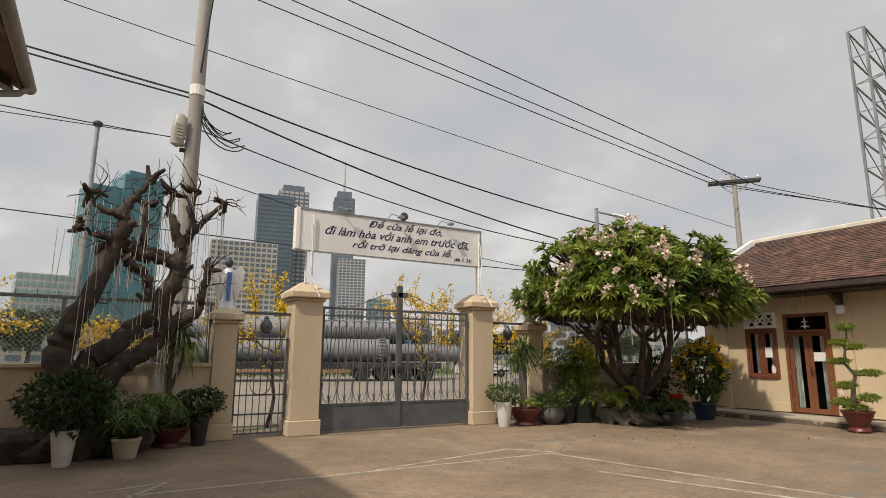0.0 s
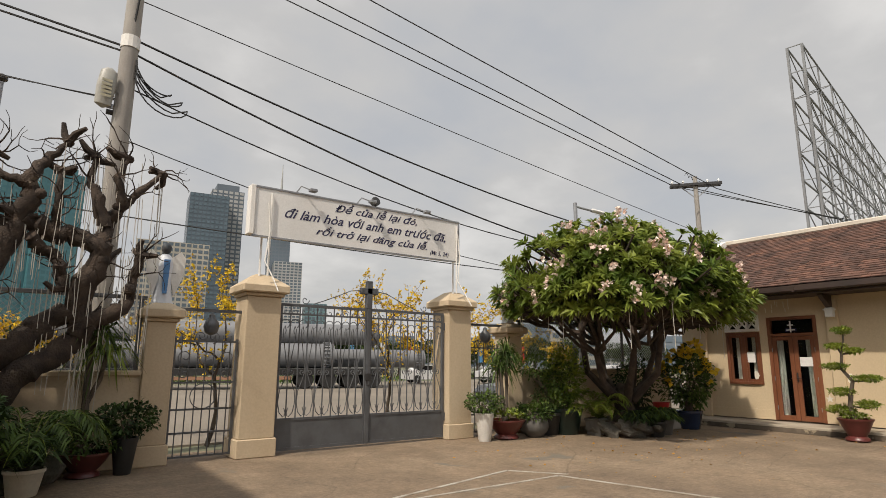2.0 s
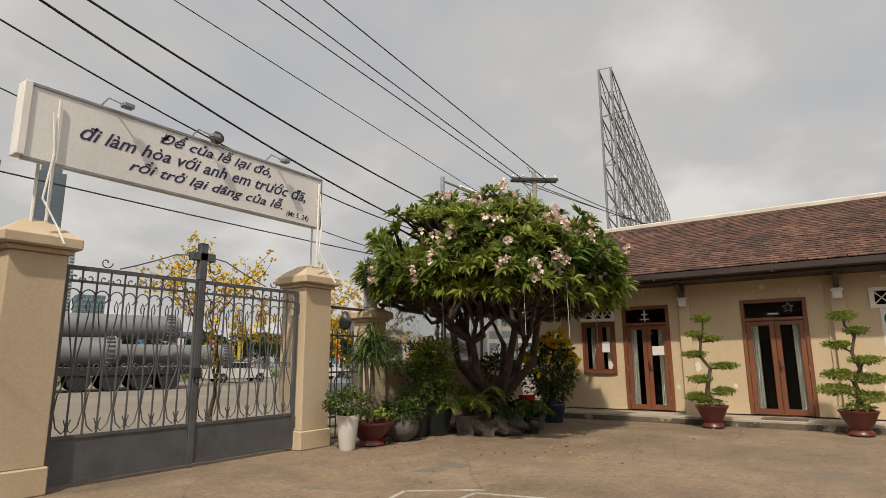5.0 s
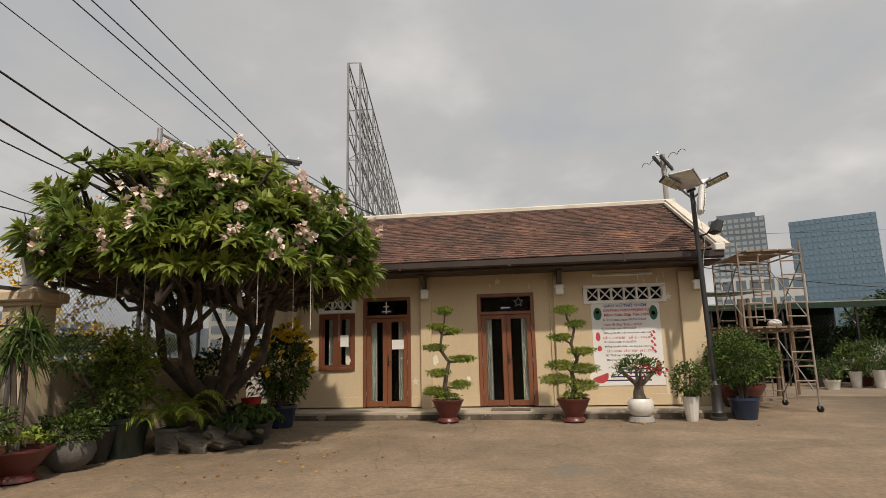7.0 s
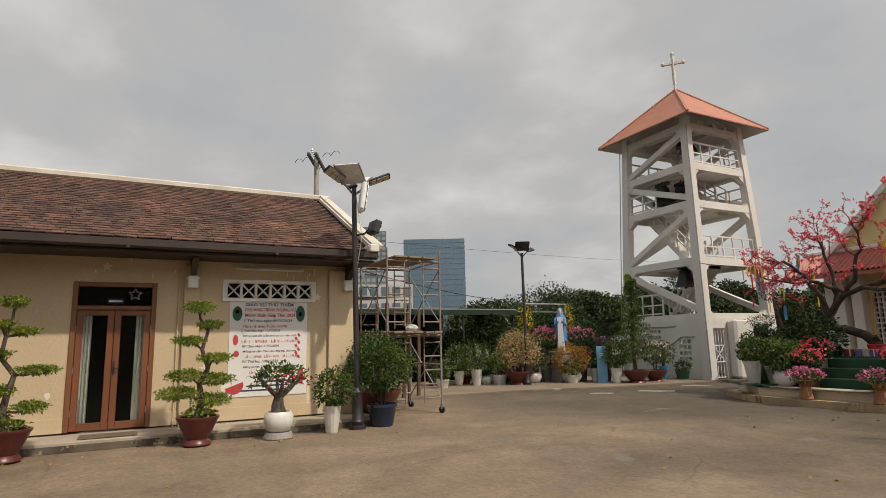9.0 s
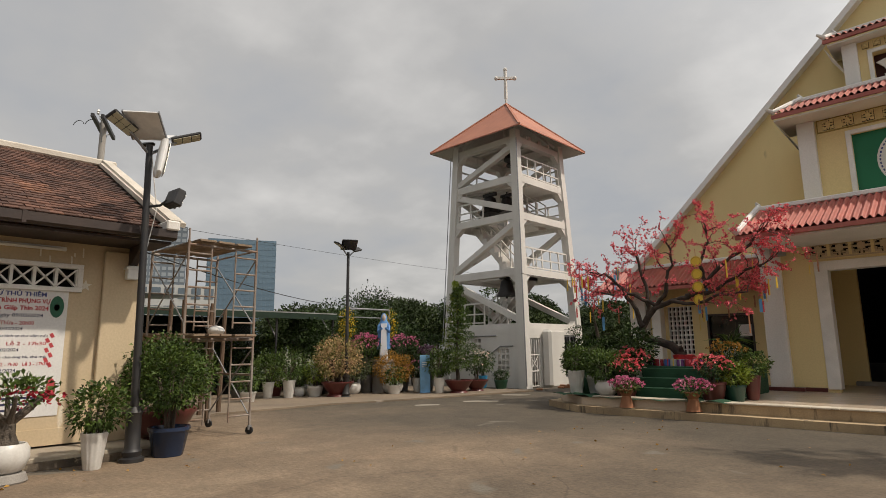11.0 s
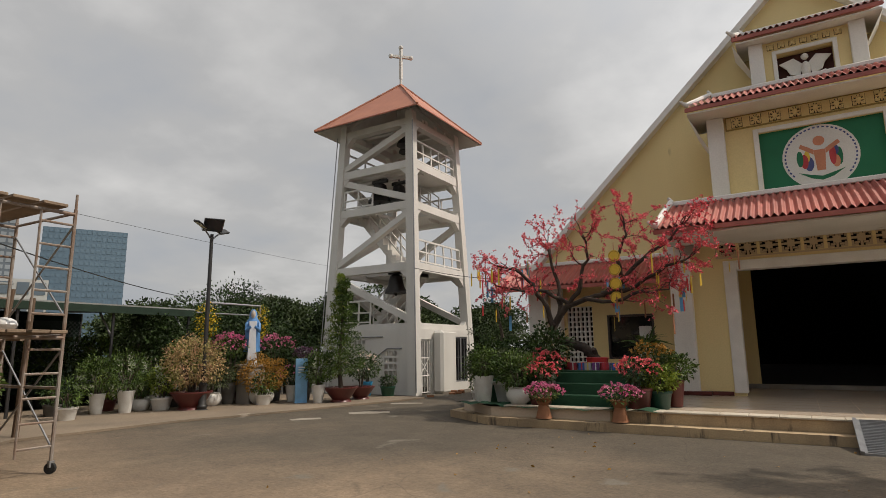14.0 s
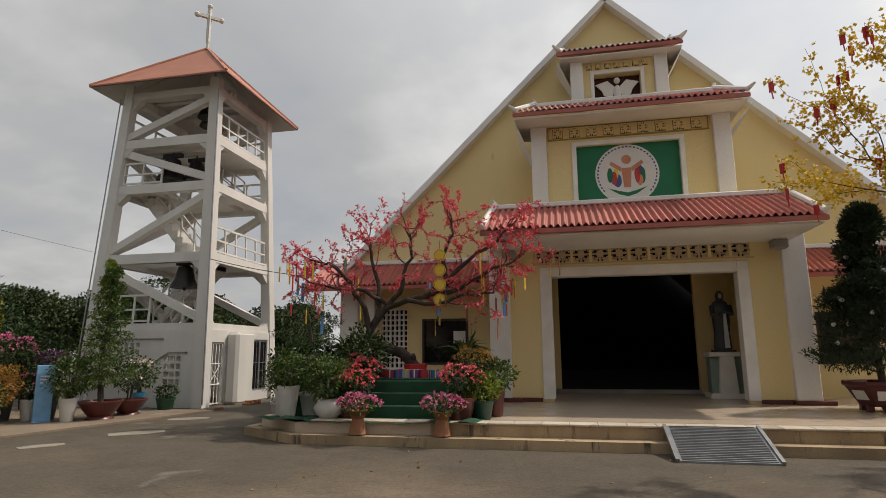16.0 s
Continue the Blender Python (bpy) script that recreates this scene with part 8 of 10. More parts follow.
for k in range(-20, 80):
    for s in (1, -1):
        a, b = -4.0 + k * 0.14, -4.0 + k * 0.14 + 1.5
        za, zb = 1.1, 2.6
        if a < -4.0:
            za, a = za + (-4.0 - a), -4.0
        if b > 7.2:
            zb, b = zb - (b - 7.2), 7.2
        if b > a:
            fencing.beam((2.6, a, za if s > 0 else 3.7 - za), (2.6, b, zb if s > 0 else 3.7 - zb), 0.008)
part("wire_fence", fencing, STEEL, shade, "grey wire mesh")
rs2 = np.random.default_rng(120)
for k in range(26):
    x, y = 25.6 + 3.2 * rs2.random(), -8.6 + 10.4 * rs2.random()
    t = thing("nursery_plant", (x, y, 0), "green nursery plant in the shade house", "plant", "nursery plants")
    pot(t, "tub", 0.9, POT_BLACK)
    bush(t, rs2, (0, 0, 1.0 + 0.5 * rs2.random()), (0.55, 0.6, 0.55), 260, 0.16, 0.07, LEAF if k % 3 else LEAF_DARK)


def hedge(at, label, r, n, seed, m, L=0.13, W=0.06, trunk_h=1.0):
    t = thing("leafy_tree", at, label, "tree", "trees behind the pots")
    rnd = np.random.default_rng(seed)
    part("trunk", Geo().tube([(0, 0, 0), (0.05, 0.05, trunk_h), (0, 0, r[2] * 2)], [0.08, 0.06, 0.03], 7), BARK, t, smooth=True)
    for k in range(5):
        c = np.array([rnd.normal() * r[0] * 0.4, rnd.normal() * r[1] * 0.4, trunk_h + r[2] * (0.5 + 1.1 * rnd.random())])
        tagged(bush(t, rnd, c, tuple(np.array(r) * (0.55 + 0.25 * rnd.random())), n // 5, L, W, m, "crown"), kind="stuff")
    return t


for k, (x, y, rx, rz, th2, m) in enumerate(((24.4, -8.3, 0.8, 0.7, 1.0, LEAF_DARK), (24.8, -9.8, 1.1, 1.0, 1.2, LEAF_DARK), (24.2, -11.2, 0.9, 1.0, 0.9, LEAF_DARK), (25.6, -10.6, 1.3, 1.1, 1.6, LEAF_DARK), (25.9, -8.6, 1.0, 0.8, 1.3, LEAF_DARK), (24.0, -12.4, 0.9, 0.8, 0.7, LEAF_DARK), (23.4, -10.3, 0.7, 0.6, 0.5, LEAF_DARK), (23.5, -11.5, 0.6, 0.9, 0.5, LEAF_DARK), (23.2, -9.0, 0.6, 0.5, 0.4, LEAF_DARK), (26.8, -12.4, 1.2, 1.3, 1.5, LEAF_DARK), (23.3, -8.0, 0.6, 0.6, 0.6, LEAF))):
    hedge((x, y, 0.0), "dense green garden tree behind the potted plants", (rx, rx, rz), 1800, 130 + k, m, trunk_h=th2)
arch = thing("flower_arch", (23.0, -9.3, 0), "steel arch overgrown with yellow hanging blossoms", "arch")
for y in (-0.95, 0.95):
    part("post", Geo().cyl((0, y, 0), (0, y, 2.9), 0.03, n=8), STEEL, arch)
part("cross_rail", Geo().cyl((0, -0.95, 2.9), (0, 0.95, 2.9), 0.03, n=8).cyl((0, -1.3, 2.6), (0, 1.3, 2.6), 0.02, n=6), STEEL, arch)
ra = np.random.default_rng(140)
for y in (-0.95, 0.95):
    bush(arch, ra, (0, y, 2.35), (0.30, 0.28, 0.60), 420, 0.07, 0.045, PETAL_YELLOW, "yellow_blossom", droop=0.6)
    bush(arch, ra, (0, y, 2.2), (0.36, 0.34, 0.75), 420, 0.11, 0.06, LEAF, "vine")


def board_part(name, x0, z0, x1, z1):
    return Geo().box(x0, -0.04, z0, x1, 0.04, z1, 0.006)


mary = statue("virgin_statue", [(Geo().lathe([(0.21, 0.0), (0.20, 0.06), (0.17, 0.5), (0.18, 0.85), (0.16, 1.02), (0.06, 1.12)], 18, (0, 0, 0), 1.0, 0.85), BLUE_CLOAK),
                                (Geo().lathe([(0.27, 0.30), (0.25, 0.5), (0.24, 0.85), (0.21, 1.05), (0.13, 1.15), (0.12, 1.28), (0.05, 1.36)], 18, (0.05, 0, 0), 0.85, 1.0), STAT_BLUE),
                                (Geo().prism([(-0.13, 0.10), (0.13, 0.10), (0.10, 0.85), (0.12, 1.05), (-0.12, 1.05), (-0.10, 0.85)], "x", -0.24, -0.10), BLUE_CLOAK),
                                (Geo().ball((-0.06, 0, 1.23), 0.085, 12, 8, (0.9, 0.85, 1.2)), SKIN_PAINT),
                                (Geo().tube([(-0.05, -0.19, 1.0), (-0.18, -0.2, 0.82), (-0.25, -0.06, 0.92)], [0.06, 0.06, 0.035], 8), STAT_BLUE), (Geo().tube([(-0.05, 0.19, 1.0), (-0.18, 0.2, 0.82), (-0.25, 0.06, 0.92)], [0.06, 0.06, 0.035], 8), STAT_BLUE)],
              "white and blue painted statue of a standing woman", (22.2, -9.32, 1.14), -40)
mary.matrix_basis = mary.matrix_basis @ Matrix.Diagonal((0.88, 0.88, 1.16, 1.0))
solo("statue_plinth", Geo().box(-0.28, -0.28, 0, 0.28, 0.28, 1.06, 0.02).box(-0.34, -0.34, 1.06, 0.34, 0.34, 1.14, 0.015), CONCRETE, "grey stone plinth under the statue", "plinth", at=(22.2, -9.32, 0))
G = "pots before the garden"
shrub((23.3, -5.62, 0), "feathery bright green bush in a white pot", "tall", 0.92, POT_WHITE, (0.50, 0.50, 0.45), 0.98, 900, 0.12, 0.025, LEAF, 151, group=G)
shrub((22.9, -6.10, 0), "feathery bright green bush in a tall white pot", "tall", 1.0, POT_WHITE, (0.55, 0.55, 0.48), 1.02, 1000, 0.12, 0.025, LEAF, 152, group=G)
shrub((23.2, -6.62, 0), "low green shrub in a round white pot", "round", 0.95, POT_WHITE, (0.36, 0.36, 0.30), 0.66, 420, 0.09, 0.045, LEAF, 153, group=G)
shrub((22.7, -6.92, 0), "leafy shrub in a footed white pot", "tub", 0.9, POT_WHITE, (0.38, 0.38, 0.36), 0.80, 520, 0.09, 0.045, LEAF_LIME, 154, group=G)
shrub((22.15, -7.38, 0), "peach and green bush in an oxblood bowl", "bowl", 1.30, TERRACOTTA, (0.72, 0.72, 0.62), 1.22, 2200, 0.09, 0.05, LEAF_PEACH, 155, 8, group=G)
shrub((22.55, -8.25, 0), "grey-green bush in a round white pot", "round", 1.1, POT_WHITE, (0.66, 0.66, 0.42), 0.88, 1300, 0.08, 0.03, LEAF_GREY, 156, group=G)
shrub((21.75, -9.35, 0), "rust orange bush in a wide white pot", "round", 1.25, POT_WHITE, (0.66, 0.66, 0.50), 0.84, 2300, 0.07, 0.04, LEAF_RUST, 157, group=G)
shrub((22.55, -8.85, 0), "magenta bougainvillea in a tall grey pot", "tall", 1.1, POT_GREY, (0.48, 0.48, 0.30), 1.62, 700, 0.08, 0.045, LEAF, 158, 4, PETAL_MAGENTA, group=G, fl_n=170, fl_s=0.06, fl_label="magenta flowers")
shrub((22.0, -10.05, 0), "pink bougainvillea in a tall grey pot", "tall", 1.1, POT_GREY, (0.46, 0.46, 0.28), 1.60, 700, 0.08, 0.045, LEAF_DARK, 159, 4, PETAL_MAGENTA, group=G, fl_n=130, fl_s=0.055, fl_label="pink flowers")
shrub((21.35, -10.1, 0), "white and pink flowering shrub in a white pot", "tall", 0.9, POT_WHITE, (0.34, 0.34, 0.30), 0.78, 420, 0.09, 0.045, LEAF_DARK, 160, 5, PETAL_MAGENTA, group=G, fl_n=30)
shrub((21.3, -10.55, 0), "hanging purple flowers above a grey pot", "tall", 1.2, POT_GREY, (0.30, 0.30, 0.14), 1.45, 420, 0.07, 0.04, mat("purple_leaf", (0.12, 0.05, 0.10), 0.6, None, 4, 20, 0, var=0.3), 168, 4, group=G)
bl = thing("blue_board", (20.85, -9.98, 0), "pale blue upright information board", "board", turn=-35)
part("board", Geo().box(-0.04, -0.17, 0.06, 0.04, 0.17, 1.28, 0.01), SIGN_BLUE, bl)
part("foot", Geo().box(-0.12, -0.17, 0.0, 0.12, 0.17, 0.06, 0.01), SIGN_BLUE, bl)
for k in range(3):
    part("writing_bar", Geo().box(-0.044, -0.10, 1.02 - 0.07 * k, -0.04, 0.10, 1.05 - 0.07 * k), CANVAS, bl)
shrub((20.35, -10.15, 0), "tall green shrub in a tapered white pot", "tall", 0.95, POT_WHITE, (0.42, 0.42, 0.46), 1.02, 760, 0.10, 0.05, LEAF, 161, group=G)
con = potted("potted_conifer", (20.0, -10.7, 0), "tall narrow spiralling conifer in an oxblood bowl", group=G)
pot(con, "bowl", 1.2, TERRACOTTA)
rc = np.random.default_rng(162)
part("trunk", Geo().tube([(0, 0, 0.4), (0.08, 0, 1.2), (-0.06, 0.05, 2.2), (0, 0, 3.5)], [0.07, 0.05, 0.035, 0.015], 8), BARK, con, smooth=True)
for k in range(22):
    f0 = k / 21
    a = k * 2.1
    rad = 0.50 * (1 - f0) ** 0.9 + 0.12
    bush(con, rc, (math.cos(a) * rad * 0.55, math.sin(a) * rad * 0.55, 0.85 + 2.75 * f0), (rad * 0.85, rad * 0.85, 0.15), 420, 0.07, 0.035, LEAF if k % 3 else LEAF_LIME, "foliage_pad", shell=0.3)
shrub((20.1, -11.7, 0), "leaning bonsai with sparse leaves in an oxblood bowl", "bowl", 1.1, TERRACOTTA, (0.48, 0.48, 0.34), 0.98, 520, 0.09, 0.045, LEAF_DARK, 163, 3, PETAL_PINK, group=G, fl_n=36)
shrub((20.75, -12.85, 0), "thin leafy shrub in a bright blue pot", "tall", 0.85, mat("bright_blue_pot", (0.04, 0.28, 0.52), 0.4), (0.46, 0.42, 0.40), 0.98, 300, 0.12, 0.05, LEAF, 164, 5, group=G)
shrub((20.0, -12.95, 0), "small dark plant in a green pot", "tub", 0.85, mat("dark_green_plastic", (0.02, 0.09, 0.05), 0.5), (0.28, 0.28, 0.18), 0.50, 260, 0.09, 0.05, LEAF_DARK, 165, group=G)
for k, (x, y) in enumerate(((22.6, -4.6), (23.8, -4.9), (23.9, -6.2), (24.0, -7.2), (23.3, -7.6), (22.9, -9.6), (21.4, -9.1))):
    shrub((x, y, 0), "small green plant in a plain pot", "tub", 0.8, (POT_WHITE, POT_GREY, TERRACOTTA)[k % 3], (0.34, 0.34, 0.30), 0.62, 300, 0.10, 0.045, (LEAF, LEAF_DARK, LEAF_LIME)[k % 3], 170 + k, group=G)
brick = Geo().box(-0.11, -0.055, 0, 0.11, 0.055, 0.06, 0.004)
for k, (x, y, z, a) in enumerate(((18.75, -14.9, 0, 10), (18.7, -15.2, 0, 60), (18.8, -15.1, 0.06, 30), (18.75, -15.5, 0, 5), (18.72, -15.45, 0.06, 80), (18.8, -13.6, 0, 40))):
    solo("loose_brick", Geo().box(-0.11, -0.055, 0, 0.11, 0.055, 0.06, 0.004).move(pose(0, 0, 0, 0, 0, a)), ORANGE_CLAY, "loose red brick beside the tower", "brick", "loose bricks", at=(x, y, z))

# ---- flower island on the terrace ----
isl = thing("carpeted_stage", (12.6, -10.4, 0.33), "green carpeted steps and stage on the terrace", "stage")
part("stage", Geo().box(-1.5, -1.9, 0, 2.0, 0.35, 0.67, 0.01), CARPET, isl)
for k in range(3):
    part("step", Geo().box(-0.95, 0.35 + 0.28 * (2 - k), 0, 0.55, 0.35 + 0.28 * (3 - k), 0.22 * (k + 1) - 0.01 * k, 0.012), CARPET, isl)
drape = Geo()
NX, NY = 34, 8
for i in range(NX + 1):
    for j in range(NY + 1):
        x = -1.75 + 4.05 * i / NX
        y = 1.55 * j / NY + 0.36
        z = 0.018 + 0.02 * math.sin(i * 1.3) * math.cos(j * 1.1) + (0.05 * abs(math.sin(i * 0.8)) if j > 5 and (i < 9 or i > 25) else 0) + max(0, 0.66 * (1 - j / 3) if (x > 0.57 or x < -0.97) else 0)
        drape.v.append((x, y, z))
for i in range(NX):
    for j in range(NY):
        a = i * (NY + 1) + j
        drape.f.append((a, a + 1, a + NY + 2, a + NY + 1))
part("loose_carpet", drape, CARPET, isl, "rumpled green carpet spread round the steps", True)
G2 = "flower pots round the stage"
shrub((14.45, -8.95, 0.34), "leafy shrub in a tall white ribbed pot", "tall", 1.0, POT_WHITE, (0.29, 0.29, 0.30), 0.86, 520, 0.10, 0.045, LEAF, 181, rib=0.02, ribs=22, group=G2)
shrub((14.75, -9.35, 0.34), "leafy shrub in a white ribbed pot", "tall", 0.85, POT_WHITE, (0.30, 0.30, 0.26), 0.76, 420, 0.10, 0.05, LEAF_GREY, 182, rib=0.02, ribs=22, group=G2)
shrub((14.2, -9.55, 0.34), "grey-green shrub in a footed white pot", "tub", 1.05, POT_WHITE, (0.36, 0.36, 0.28), 0.78, 520, 0.10, 0.045, LEAF_GREY, 183, group=G2)
shrub((13.66, -8.98, 0.34), "yellow-flecked croton in a round white pot", "round", 1.0, POT_WHITE, (0.48, 0.44, 0.36), 0.70, 1000, 0.10, 0.045, LEAF, 184, group=G2)
shrub((13.35, -9.95, 0.34), "tall dark leafy plant in a white pot", "tall", 1.1, POT_WHITE, (0.45, 0.45, 0.45), 1.15, 600, 0.13, 0.06, LEAF_DARK, 185, group=G2)
for x, y, z, m, s in ((12.92, -8.45, 0.17, PETAL_PINK, 191), (11.48, -8.48, 0.17, PETAL_MAGENTA, 192)):
    shrub((x, y, z), "pink flowers in a tapered orange clay stand pot", "cone", 0.95, ORANGE_CLAY, (0.30, 0.27, 0.14), 0.45, 260, 0.06, 0.035, LEAF, s, 6, PETAL_MAGENTA if s == 191 else m, group=G2, fl_n=110, fl_s=0.045, fl_label="clustered pink flowers")
for x, y, z, h, m, s in ((12.95, -9.05, 0.34, 0.62, BLOSSOM, 193), (11.30, -9.05, 0.34, 0.68, BLOSSOM, 194), (13.05, -9.6, 0.34, 0.82, BLOSSOM, 195), (11.15, -9.6, 0.34, 0.95, LEAF_RUST, 196)):
    shrub((x + (0.26 if x > 12 else -0.02), y, z), "mounded red and pink flowers in a clay pot", "tub", 0.95, TERRACOTTA, (0.31, 0.29, 0.20), h, 380, 0.08, 0.04, LEAF_DARK, s, 6, m, group=G2, fl_n=120, fl_s=0.05, fl_label="mounded bright flowers")
shrub((10.95, -9.35, 0.34), "light green leafy bush in a dark green pot", "tub", 0.8, mat("deep_green_pot", (0.02, 0.07, 0.05), 0.4), (0.32, 0.30, 0.26), 0.56, 640, 0.085, 0.045, LEAF_LIME, 198, group=G2)
shrub((10.75, -9.85, 0.34), "tall leafy bush in an oxblood pot", "tall", 0.9, TERRACOTTA, (0.33, 0.31, 0.28), 0.74, 760, 0.08, 0.045, LEAF, 199, group=G2)
lily = potted("potted_lily", (11.55, -11.2, 1.0), "long-leaved spiky plant in a white pot", group=G2)
pot(lily, "tall", 0.8, POT_WHITE)
spiky_head(lily, np.random.default_rng(200), (0, 0, 0.5), 70, 0.62, 0.05, LEAF, 0.2)
lily2 = potted("potted_lily", (14.1, -11.0, 1.0), "long-leaved spiky plant in a white pot", group=G2)
pot(lily2, "tall", 0.8, POT_WHITE)
spiky_head(lily2, np.random.default_rng(201), (0, 0, 0.5), 70, 0.62, 0.05, LEAF, 0.2)
cloudpine = potted("potted_cloud_pine", (15.1, -11.2, 0.34), "cloud-pruned dark pine with layered pads", group=G2)
pot(cloudpine, "bowl", 1.2, TERRACOTTA)
rp = np.random.default_rng(202)
part("trunk", Geo().tube([(0, 0, 0.4), (0.2, 0, 0.9), (-0.05, 0, 1.4), (0.1, 0, 2.2)], [0.09, 0.07, 0.05, 0.03], 8), BARK, cloudpine, smooth=True)
for c, r in (((0.1, 0, 2.35), (0.42, 0.38, 0.26)), ((-0.35, 0, 1.85), (0.42, 0.38, 0.15)), ((0.45, 0, 1.6), (0.45, 0.4, 0.15)), ((-0.4, 0, 1.25), (0.5, 0.42, 0.16)), ((0.45, 0, 1.0), (0.5, 0.45, 0.16))):
    bush(cloudpine, rp, c, r, 620, 0.07, 0.02, LEAF_DARK, "foliage_pad")
for k, (x, y) in enumerate(((14.9, -10.1), (15.0, -10.6), (14.6, -10.9), (13.7, -10.6), (15.5, -12.2), (15.9, -11.6))):
    shrub((x, y, 0.34 if x < 15.2 else 0.0), "dark green leafy shrub in a plain pot", "tub", 1.0, (POT_GREY, POT_WHITE)[k % 2], (0.48, 0.46, 0.42), 0.95, 520, 0.11, 0.05, (LEAF_DARK, LEAF)[k % 2], 210 + k, group=G2)

# peach tree with red blossom, ribbons and medallions
peach, ptips, prnd = blossom_tree((12.55, -10.85, 1.24), "bent old peach tree covered in red blossoms and ribbons", 3.4, 0.80, BLOSSOM, 222, trunk=BARK_DARK, lean=(0.55, 0.05, 0.75), size=0.042, per=3, depth=0, r0=0.09, name="peach_tree", limb_len=0.25)
lines, tips = [], []
part("trunk", Geo().tube([(0, 0, -0.04), (0.26, 0.02, 0.24), (0.60, 0.0, 0.36), (0.92, 0.02, 0.44), (1.0, 0.02, 0.72), (0.82, 0.0, 1.02), (0.60, 0.0, 1.25)], [0.12, 0.11, 0.10, 0.10, 0.09, 0.08, 0.065], 10), BARK_DARK, peach, "bent dark trunk", True)
limbs = [([(1.0, 0.02, 0.72), (1.10, 0.10, 1.15), (1.40, 0.15, 1.75), (1.85, 0.20, 2.15), (2.35, 0.15, 2.30)], [0.075, 0.06, 0.045, 0.032, 0.02]),
         ([(0.82, 0.0, 1.02), (0.80, -0.05, 1.6), (1.00, -0.10, 2.3), (1.12, -0.05, 2.75)], [0.07, 0.05, 0.035, 0.02]),
         ([(0.60, 0.0, 1.25), (0.25, 0.12, 1.65), (0.05, 0.15, 2.3), (0.20, 0.10, 2.9)], [0.06, 0.05, 0.035, 0.02]),
         ([(0.66, 0.0, 1.20), (0.20, 0.05, 1.34), (-0.25, 0.10, 1.45), (-0.70, 0.15, 1.72), (-1.15, 0.20, 2.15), (-1.75, 0.15, 2.55), (-2.10, 0.15, 2.9)], [0.065, 0.06, 0.055, 0.05, 0.042, 0.032, 0.018]),
         ([(-0.25, 0.10, 1.45), (-1.00, 0.25, 1.55), (-1.70, 0.30, 1.95), (-2.25, 0.25, 2.15)], [0.055, 0.045, 0.032, 0.018]),
         ([(-0.70, 0.15, 1.72), (-0.62, 0.05, 2.2), (-0.85, 0.0, 2.75), (-0.8, 0.0, 3.15)], [0.05, 0.04, 0.028, 0.016]),
         ([(0.60, 0.0, 1.25), (1.05, 0.30, 1.55), (1.60, 0.45, 1.60), (2.20, 0.50, 1.75)], [0.05, 0.038, 0.028, 0.016]),
         ([(0.20, 0.05, 1.34), (-0.50, 0.30, 1.25), (-1.20, 0.45, 1.38), (-1.75, 0.5, 1.42)], [0.05, 0.04, 0.028, 0.015])]
for pts, rad in limbs:
    fine, fr = [], []
    for (p, q), (ra2, rb2) in zip(zip(pts, pts[1:]), zip(rad, rad[1:])):
        for f in (0.0, 0.34, 0.67):
            fine.append(Vector(p).lerp(Vector(q), f) + Vector(prnd.normal(size=3)) * 0.025)
            fr.append((ra2 * (1 - f) + rb2 * f) * (0.9 + 0.2 * prnd.random()))
    fine.append(Vector(pts[-1]))
    fr.append(rad[-1])
    part("limb", Geo().tube([tuple(p) for p in fine], fr, 8), BARK_DARK, peach, smooth=True)
    for i in range(4, len(fine)):
        for k in range(1 if i < len(fine) - 3 else 2):
            way = (fine[i] - fine[i - 1]).normalized() * 0.6 + Vector(prnd.normal(size=3)) * 0.55 + Vector((0, 0, 0.35))
            grow(fine[i], way, 0.30 + 0.22 * prnd.random(), 0.014, 2, prnd, lines, tips, 2, 0.8, 0.06, 0.78, 4)
branch_parts(peach, lines, BARK_DARK, 0.034)
P, D = [], []
for pts, rad in lines:
    for i in range(len(pts) - 1):
        for k in range(int(prnd.integers(0, 4)) if prnd.random() < 0.8 else 6):
            c = np.array(pts[i].lerp(pts[i + 1], prnd.random())) + prnd.normal(size=3) * 0.022
            for a in range(4):
                P.append(c)
                D.append(prnd.normal(size=3))
tagged(leaf_mesh("blossom_mass", P, D, 0.040, 0.034, BLOSSOM, peach, "small coral red and pink blossoms", prnd, 0.0), kind="stuff")
ROTS = []
low_tips = [t for t in tips if t[0].z < 2.4] or tips
for k in range(70):
    p, d = low_tips[int(prnd.integers(len(low_tips)))]
    p = p + Vector(prnd.normal(size=3)) * 0.05
    m = (GOLD, RED, BLUE_PAPER, GOLD, ORANGE_CLAY)[k % 5]
    h = 0.18 + 0.26 * prnd.random()
    w = 0.018 if k % 5 != 2 else 0.032
    part("hanging_ribbon", Geo().box(-w, -0.004, -h - 0.06, w, 0.004, -0.06).beam((0, 0, 0.0), (0, 0, -0.06), 0.004).move(pose(p.x, p.y, p.z, 0, 0, prnd.random() * 180)), m, peach)
part("wrapped_pot", Geo().lathe([(0.15, -0.24), (0.20, -0.22), (0.23, -0.05), (0.25, 0.02), (0.21, 0.03), (0.05, 0.02)], 18, rib=0.04, ribs=9), RED, peach, "pot wrapped in red paper", True)
med = thing("gold_medallions", (11.95, -10.55, 3.66), "string of four yellow round paper medallions", "decoration")
